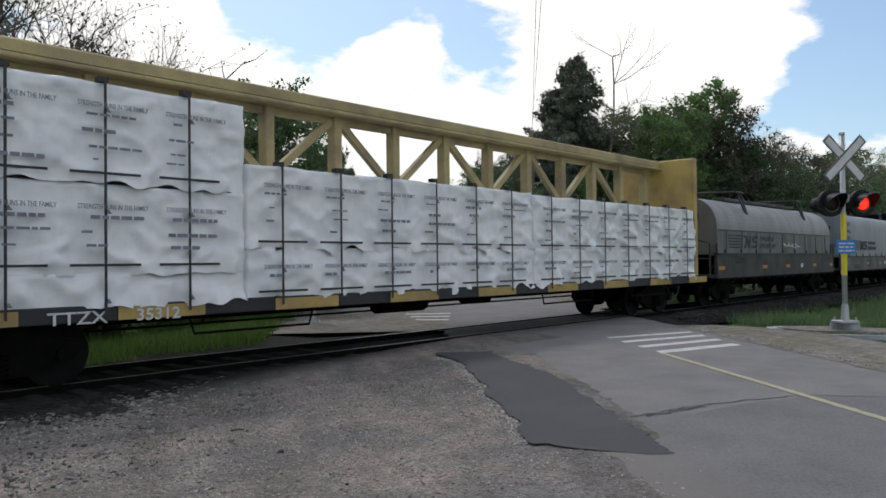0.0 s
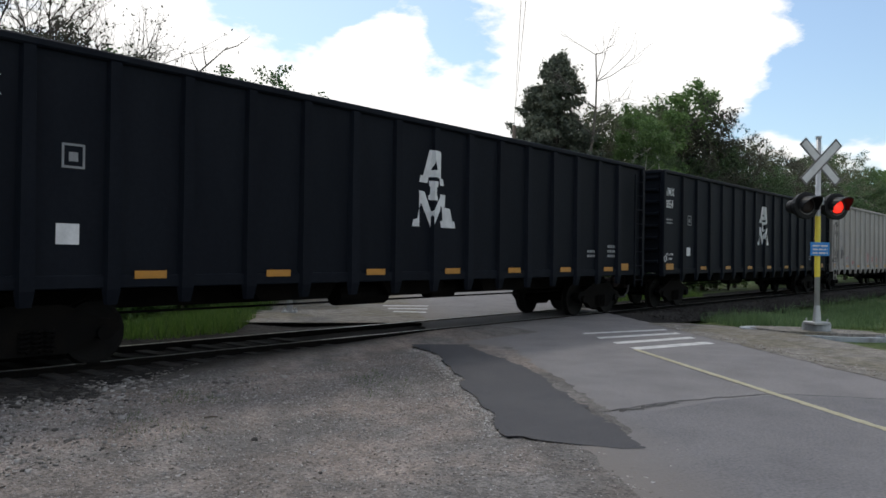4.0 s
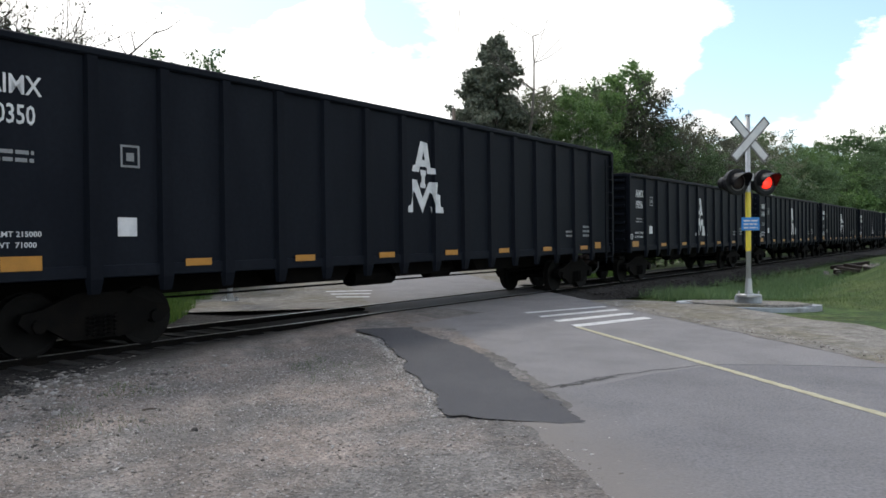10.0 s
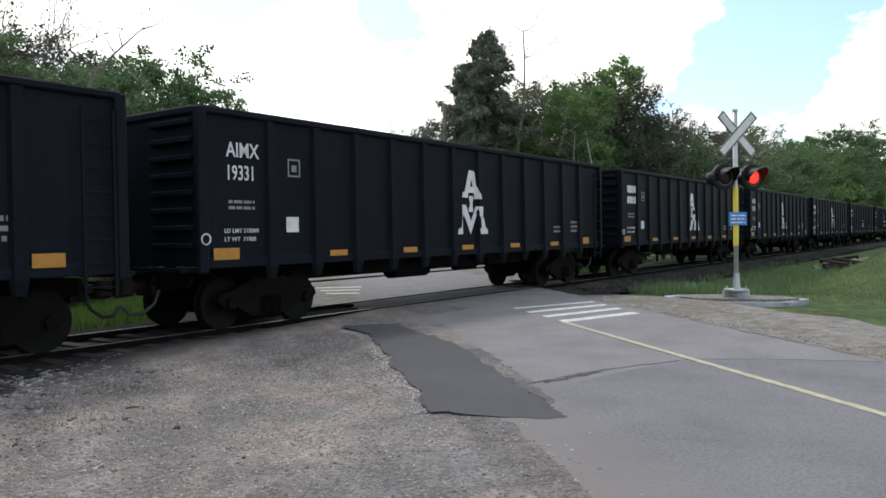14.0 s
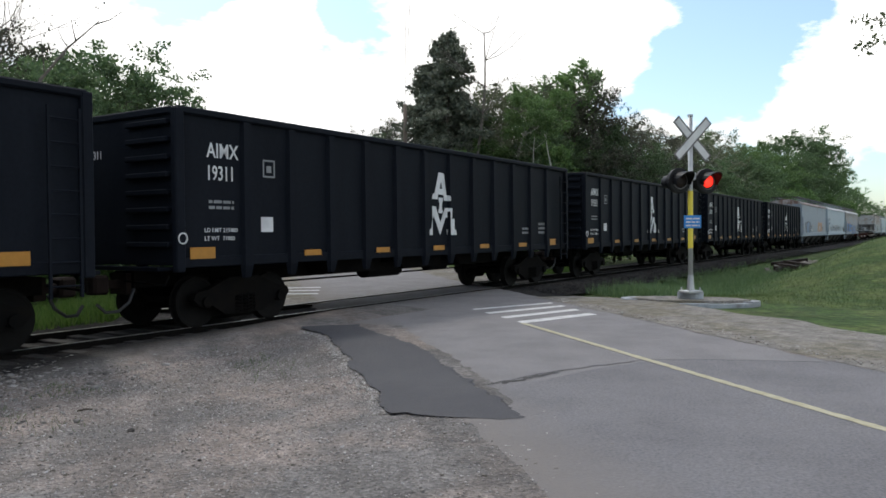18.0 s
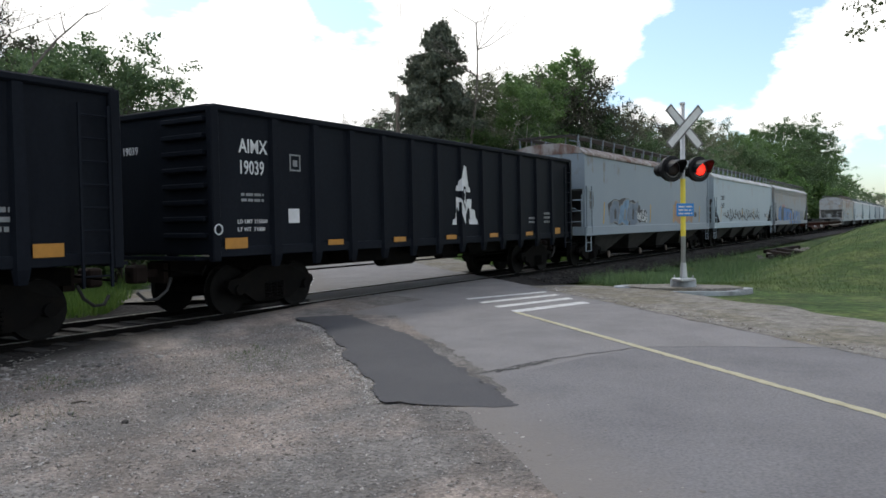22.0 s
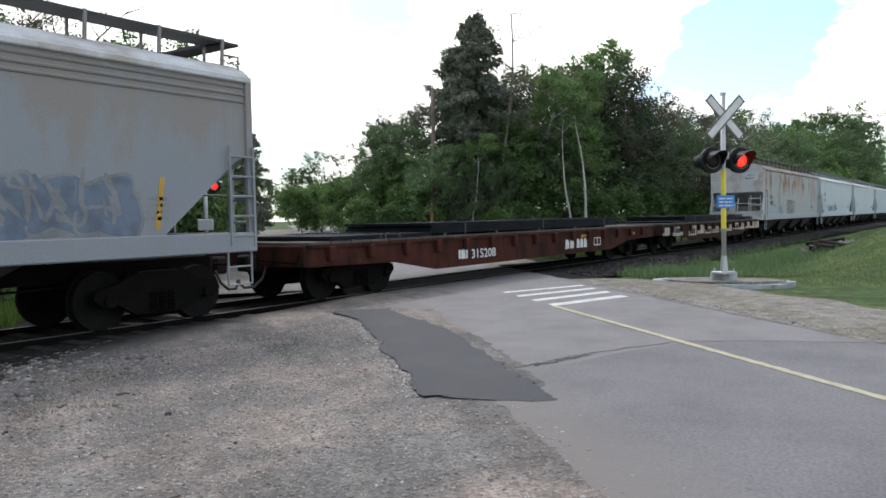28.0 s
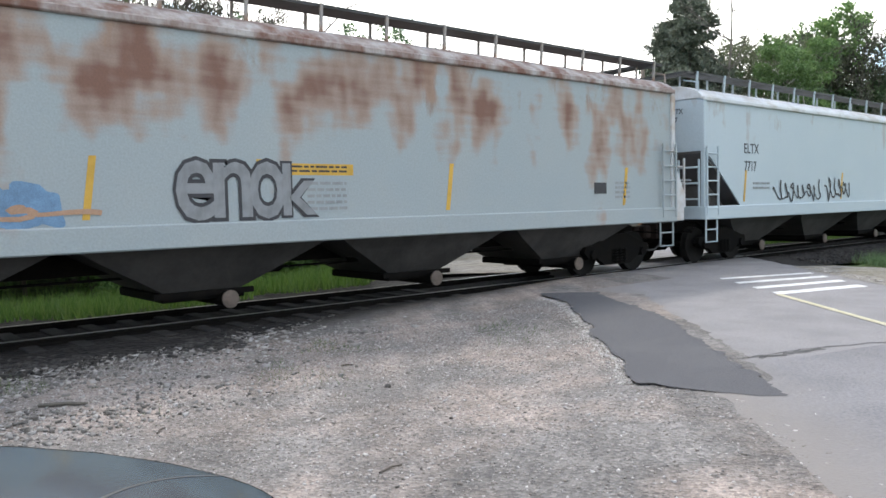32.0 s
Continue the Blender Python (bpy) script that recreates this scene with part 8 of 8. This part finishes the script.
    for s in (-1, 1):
        for i in range(1, 4):
            (xa, ca, za), (xb, cb, zb) = cab[i], cab[i + 1]
            part("side_window", Geo().add([(xa + 0.04, s * ca, za - 0.06), (xb - 0.04, s * cb, zb - 0.06), (xb - 0.04, s * (shoulder(xb)[0] - 0.02), 0.97), (xa + 0.04, s * (shoulder(xa)[0] - 0.02), 0.97)], [(0, 1, 2, 3)]), GLASS, car)
            part("pillar", Geo().bar((xa, s * ca, za - 0.05), (xa, s * (shoulder(xa)[0] - 0.02), 0.95), 0.08, 0.05), CARPAINT, car)
        part("pillar", Geo().bar((2.2, s * 0.58, 1.39), (2.93, s * 0.77, 0.99), 0.07, 0.06), CARPAINT, car)
        for x in (0.75, 3.55):
            w = part("wheel", Geo().disc_stack((x, s * 0.75, 0.31), (0, s, 0), [(-0.1, 0.27), (-0.09, 0.31), (0.12, 0.31), (0.14, 0.27)]), RUBBER, car)
            part("rim", Geo().disc_stack((x, s * 0.87, 0.31), (0, s, 0), [(0, 0.2), (0.04, 0.2), (0.045, 0.06)]), GALV, w)
    nose, side = Vector((0.788, -0.616)), Vector((0.616, 0.788))
    base = Vector((-0.01, -11.6)) - nose * 4.5 + side * 1.72
    car.matrix_world = pose(base.x, base.y, land(base.x, base.y) + 0.012, 0, 0, -38.0)


parked_car()


def yellow_post():
    z = land(0.83, -6.2)
    p = tagged(empty("marker_post", 0.83, -6.2, z), "slender bright-yellow marker post leaning on the lot", "post")
    part("pipe", Geo().tube((0, 0, -0.1), (-0.1, 0.0, 1.3), 0.034, 12), YELLOWPIPE, p, smooth=True)
    part("cap", Geo().tube((-0.1, 0, 1.29), (-0.103, 0, 1.33), 0.04, 12), YELLOWPIPE, p)


yellow_post()


def litter():
    rnd = random.Random(3)
    for x, y, l, w, turn, mat, words in ((1.84, -4.24, 0.42, 0.04, -35, DECK, "short weathered brown stick on the stones"), (2.95, -7.6, 0.2, 0.014, 10, BARK, "thin dark twig on the gravel"), (2.2, -5.6, 0.16, 0.015, 50, BARK, "thin dark twig on the gravel"), (4.6, -4.6, 0.14, 0.02, -20, BARK, "small dark twig on the gravel")):
        ob = thing("stick", Geo().tube((-l / 2, 0, 0), (l * 0.1, 0.01, 0.005), w * 0.5, 6).tube((l * 0.1, 0.01, 0.005), (l / 2, -0.01, 0), w * 0.5, 6, w * 0.3), mat, words, "stick", "sticks on the lot")
        ob.matrix_world = pose(x, y, land(x, y) + 0.012 + w * 0.45, 0, 0, turn)
    for x, y, r in ((4.3, -5.75, 0.04), (4.0, -7.0, 0.02)):
        ob = rock(x, y, r, rnd, STONEDARK)
        ob.name = "loose_stone"
        ob.location.z = land(x, y) + 0.012 + r * 0.3
        tagged(ob, "single dark stone lying on the gravel", "stone", "loose stones on the lot")


STONEDARK = material("dark_single_stone", (0.05, 0.045, 0.042), 0.9, spread=0.2)
litter()

# ---------------------------------------------------------------- grass, stones, ties
def scatter_blades(name, label, places, height, rng, mat):
    p = np.array(places)
    n = len(p)
    az = rng.uniform(0, math.tau, n)
    w = rng.uniform(0.006, 0.014, n) * (height / 0.25)
    h = height * rng.uniform(0.5, 1.5, n)
    side = np.stack([np.cos(az) * w, np.sin(az) * w, 0 * w], 1)
    tip = np.stack([rng.normal(size=n) * h * 0.35, rng.normal(size=n) * h * 0.35, h], 1)
    tri = np.stack([p - side, p + side, p + tip], 1).reshape(-1, 3)
    return tagged(new(name, quick_mesh(name, tri, 3, mat)), label, "grass", kind="stuff")


def grow_grass():
    rng = np.random.default_rng(5)
    spots = []
    while len(spots) < 34000:
        x, y = rng.uniform(-14, 34), 1.75 + abs(rng.normal()) * 3.4
        u, w = road_coords(x, y)
        if -7.4 < w < 4.6 or y > 13:
            continue
        if noise.noise(Vector((x * 0.5, y * 0.5, 4))) > -0.25:
            spots.append((x, y, max(land(x, y), -0.3 if y < 3 else -9) - 0.02))
    scatter_blades("verge_grass", "tall uneven green grass along the far side of the track", spots, 0.3, rng, VERGE)
    spots = []
    while len(spots) < 60000:
        x, y = 19.5 + abs(rng.normal()) * 13, rng.uniform(-18, -3.4)
        u, w = road_coords(x, y)
        if w < 4.5 + 0.9 * noise.noise(Vector((x * 0.7, y * 0.7, 3))) + 0.5 * rng.random() or (x - 18.7) ** 2 + (y + 6.8) ** 2 < 3.4:
            continue
        spots.append((x, y, land(x, y) - 0.01))
    scatter_blades("lawn_grass", "short green lawn grass on the bank beside the road", spots, 0.08, rng, GRASS)
    spots = []
    while len(spots) < 16000:
        x, y = 20 + abs(rng.normal()) * 16, rng.normal(-4.7, 0.8)
        if road_coords(x, y)[1] < 4.6 or y > -3.1 or (x - 18.7) ** 2 + (y + 6.8) ** 2 < 3.4 or noise.noise(Vector((x * 0.5, y * 0.9, 17))) < -0.2:
            continue
        spots.append((x, y, land(x, y) - 0.02))
    scatter_blades("ditch_grass", "rough dark-green grass in the ditch below the lawn", spots, 0.26, rng, LEAVES[1])
    spots = []
    while len(spots) < 2600:
        x, y = rng.uniform(-8, 8), -2.6 - abs(rng.normal()) * 1.3
        if noise.noise(Vector((x * 0.9, y * 0.9, 11))) > 0.25:
            spots.append((x, y, land(x, y)))
    scatter_blades("weeds", "sparse low weeds in the gravel beside the ballast", spots, 0.07, rng, GRASS)


def scatter_stones(name, label, places, size, rng, mat):
    """Irregular low stones, each one a squashed and skewed block."""
    p = np.array(places)
    n = len(p)
    dirs = np.array([(a, b, c) for c in (-1, 1) for b in (-1, 1) for a in (-1, 1)], float) * 0.62
    s = size * np.clip(rng.lognormal(0, 0.4, (n, 1, 1)), 0.4, 1.9)
    v = dirs[None] * s * rng.uniform(0.55, 1.25, (n, 8, 1)) * rng.uniform(0.65, 1.25, (n, 1, 3)) * np.array([1, 1, 0.7])
    az = rng.uniform(0, math.tau, n)
    c, q = np.cos(az)[:, None], np.sin(az)[:, None]
    v = np.stack([v[..., 0] * c - v[..., 1] * q, v[..., 0] * q + v[..., 1] * c, v[..., 2]], -1) + rng.normal(size=(n, 8, 3)) * s * 0.12 + p[:, None]
    faces = np.array([(0, 2, 1), (1, 2, 3), (4, 5, 6), (5, 7, 6), (0, 1, 4), (1, 5, 4), (2, 6, 3), (3, 6, 7), (0, 4, 2), (2, 4, 6), (1, 3, 5), (3, 7, 5)])
    me = bpy.data.meshes.new(name)
    me.vertices.add(n * 8)
    me.vertices.foreach_set("co", v.astype(np.float32).ravel())
    idx = (faces[None] + (np.arange(n) * 8)[:, None, None]).astype(np.int32).ravel()
    me.loops.add(len(idx))
    me.loops.foreach_set("vertex_index", idx)
    me.polygons.add(len(idx) // 3)
    me.polygons.foreach_set("loop_start", np.arange(0, len(idx), 3, dtype=np.int32))
    me.materials.append(mat)
    me.update()
    me.validate()
    return tagged(new(name, me), label, "stones", kind="stuff")


def lay_stones():
    rng = np.random.default_rng(6)
    spots = []
    while len(spots) < 14000:
        x, y = rng.uniform(-9, 11.5), -1.25 - abs(rng.normal()) * 1.05
        if road_coords(x, y)[1] > -3.9 or x > 4.5 + 3 * rng.random() or y < -2.4 and rng.random() < 0.5:
            continue
        spots.append((x, y, max(land(x, y), -0.17) + 0.012))
    for _ in range(9000):
        x = rng.uniform(18, 70)
        y = rng.uniform(-3.2, -0.95)
        if road_coords(x, y)[1] > 3.4:
            spots.append((x, y, max(land(x, y), -0.14 if y > -2 else -0.4) + 0.02))
    # stones close to the rail take the copy with shade in its colour
    near = [p for p in spots if p[0] > 16 or p[0] < 4.5 and p[1] > -1.9 - 1.1 * rng.random() + 0.5 * noise.noise(Vector((p[0] * 0.8, 0, 6)))]
    close = set(near)
    scatter_stones("oily_ballast", "oily crushed stones beside the rail, coloured darker for train shade", near, 0.034, rng, OILSHADESTONES)
    scatter_stones("ballast_stones", "loose grey crushed stones spilling from the ballast", [p for p in spots if p not in close], 0.027, rng, STONES)
    spots = []
    while len(spots) < 4200:
        x, y = rng.normal(0.2, 1.6), rng.uniform(-5.4, -2.2)
        if noise.noise(Vector((x * 0.7, y * 0.9, 13))) > -0.15 - 0.3 * (y + 2.2) / -3.4 - 0.12 * abs(x):
            spots.append((x, y, land(x, y) + 0.018))
    scatter_stones("pale_stones", "coarse pale stones in a drift beside the lot", spots, 0.02, rng, STONES)
    spots = []
    while len(spots) < 60000:
        x, y = rng.uniform(-3, 9.5), -2.6 - abs(rng.normal()) * 4.2
        u, w = road_coords(x, y)
        if w > (-3.62 if -6.1 < u < 1.2 else -3.15 + 0.75 * abs(rng.normal())) or y < -12.5:
            continue
        spots.append((x, y, land(x, y) + 0.012))
    scatter_stones("gravel_stones", "fine grey and brown stones strewn over the packed lot", spots, 0.0085, rng, PEBBLES)
    scatter_stones("coarse_gravel", "coarser pale stones loose on the packed lot", [p for p in spots if noise.noise(Vector((p[0] * 0.8, p[1] * 0.8, 20))) > 0.12][::7], 0.014, rng, PEBBLES)
    spots = []
    while len(spots) < 2600:
        u = rng.uniform(-6.0, 1.0)
        x, y, _ = road_point(u, patch_left(u) - 0.09 * abs(rng.normal()) + 0.02)
        spots.append((x, y, land(x, y) + 0.014))
    scatter_stones("edge_stones", "pale crumbs of stone along the edge of the patch", spots, 0.012, rng, PALECRUMBS)
    spots = []
    while len(spots) < 5000:
        u, w = rng.uniform(-8, 5), rng.uniform(2.3, 4.7)
        x, y, _ = road_point(u, w)
        spots.append((x, y, land(x, y) + 0.02))
    scatter_stones("shoulder_stones", "fine pale stones on the road shoulder", spots, 0.014, rng, PEBBLES)


def lay_ties():
    """Ties across the ballast, left and right of the crossing."""
    bed = tagged(empty("track_ties"), "dark creosoted wooden ties under the rails", "railway ties", kind="structure")
    me = Geo().box(-0.11, 0.11, -1.3, 1.3, -0.3, -0.085, 0.012).mesh("tie", TIE)
    for k in range(140):
        x = -18 + 0.55 * k
        if 9.6 < x < 23.2:
            continue
        t = part("tie", me, TIE, bed)
        t.location = (x + 0.02 * math.sin(k * 3.7), 0, 0.005 * math.sin(k * 1.9))
        t.rotation_euler = (0, 0, 0.015 * math.sin(k * 2.3))
    g = Geo()
    for k in range(300):
        x = 59 + 0.55 * k
        g.box(x - 0.11, x + 0.11, -1.3, 1.3, -0.3, -0.085)
    part("far_ties", g, TIE, bed)["kind"] = "stuff"


grow_grass()
lay_stones()
lay_ties()


# ---------------------------------------------------------------- what moves
def motions():
    def gain(t):
        """Metres run beyond the steady pace: the train slows a little over the first eight seconds."""
        t = min(8.0, max(0.0, t))
        return 0.3 * (t - t * t / 16)

    times = (0, 0.1, 0.5, 1, 1.5, 2, 2.5, 3, 4, 5, 6, 7, 8, 9, 10, 12, 14, 16, 18, 20, 22, 24, 26, 28, 30, 31, 31.9, 32)
    for car, start in MOVERS:
        walk(car, [(t, pose(start + gain((start - 12) / SPEED) - SPEED * t - gain(t), 0, 0)) for t in times])


motions()
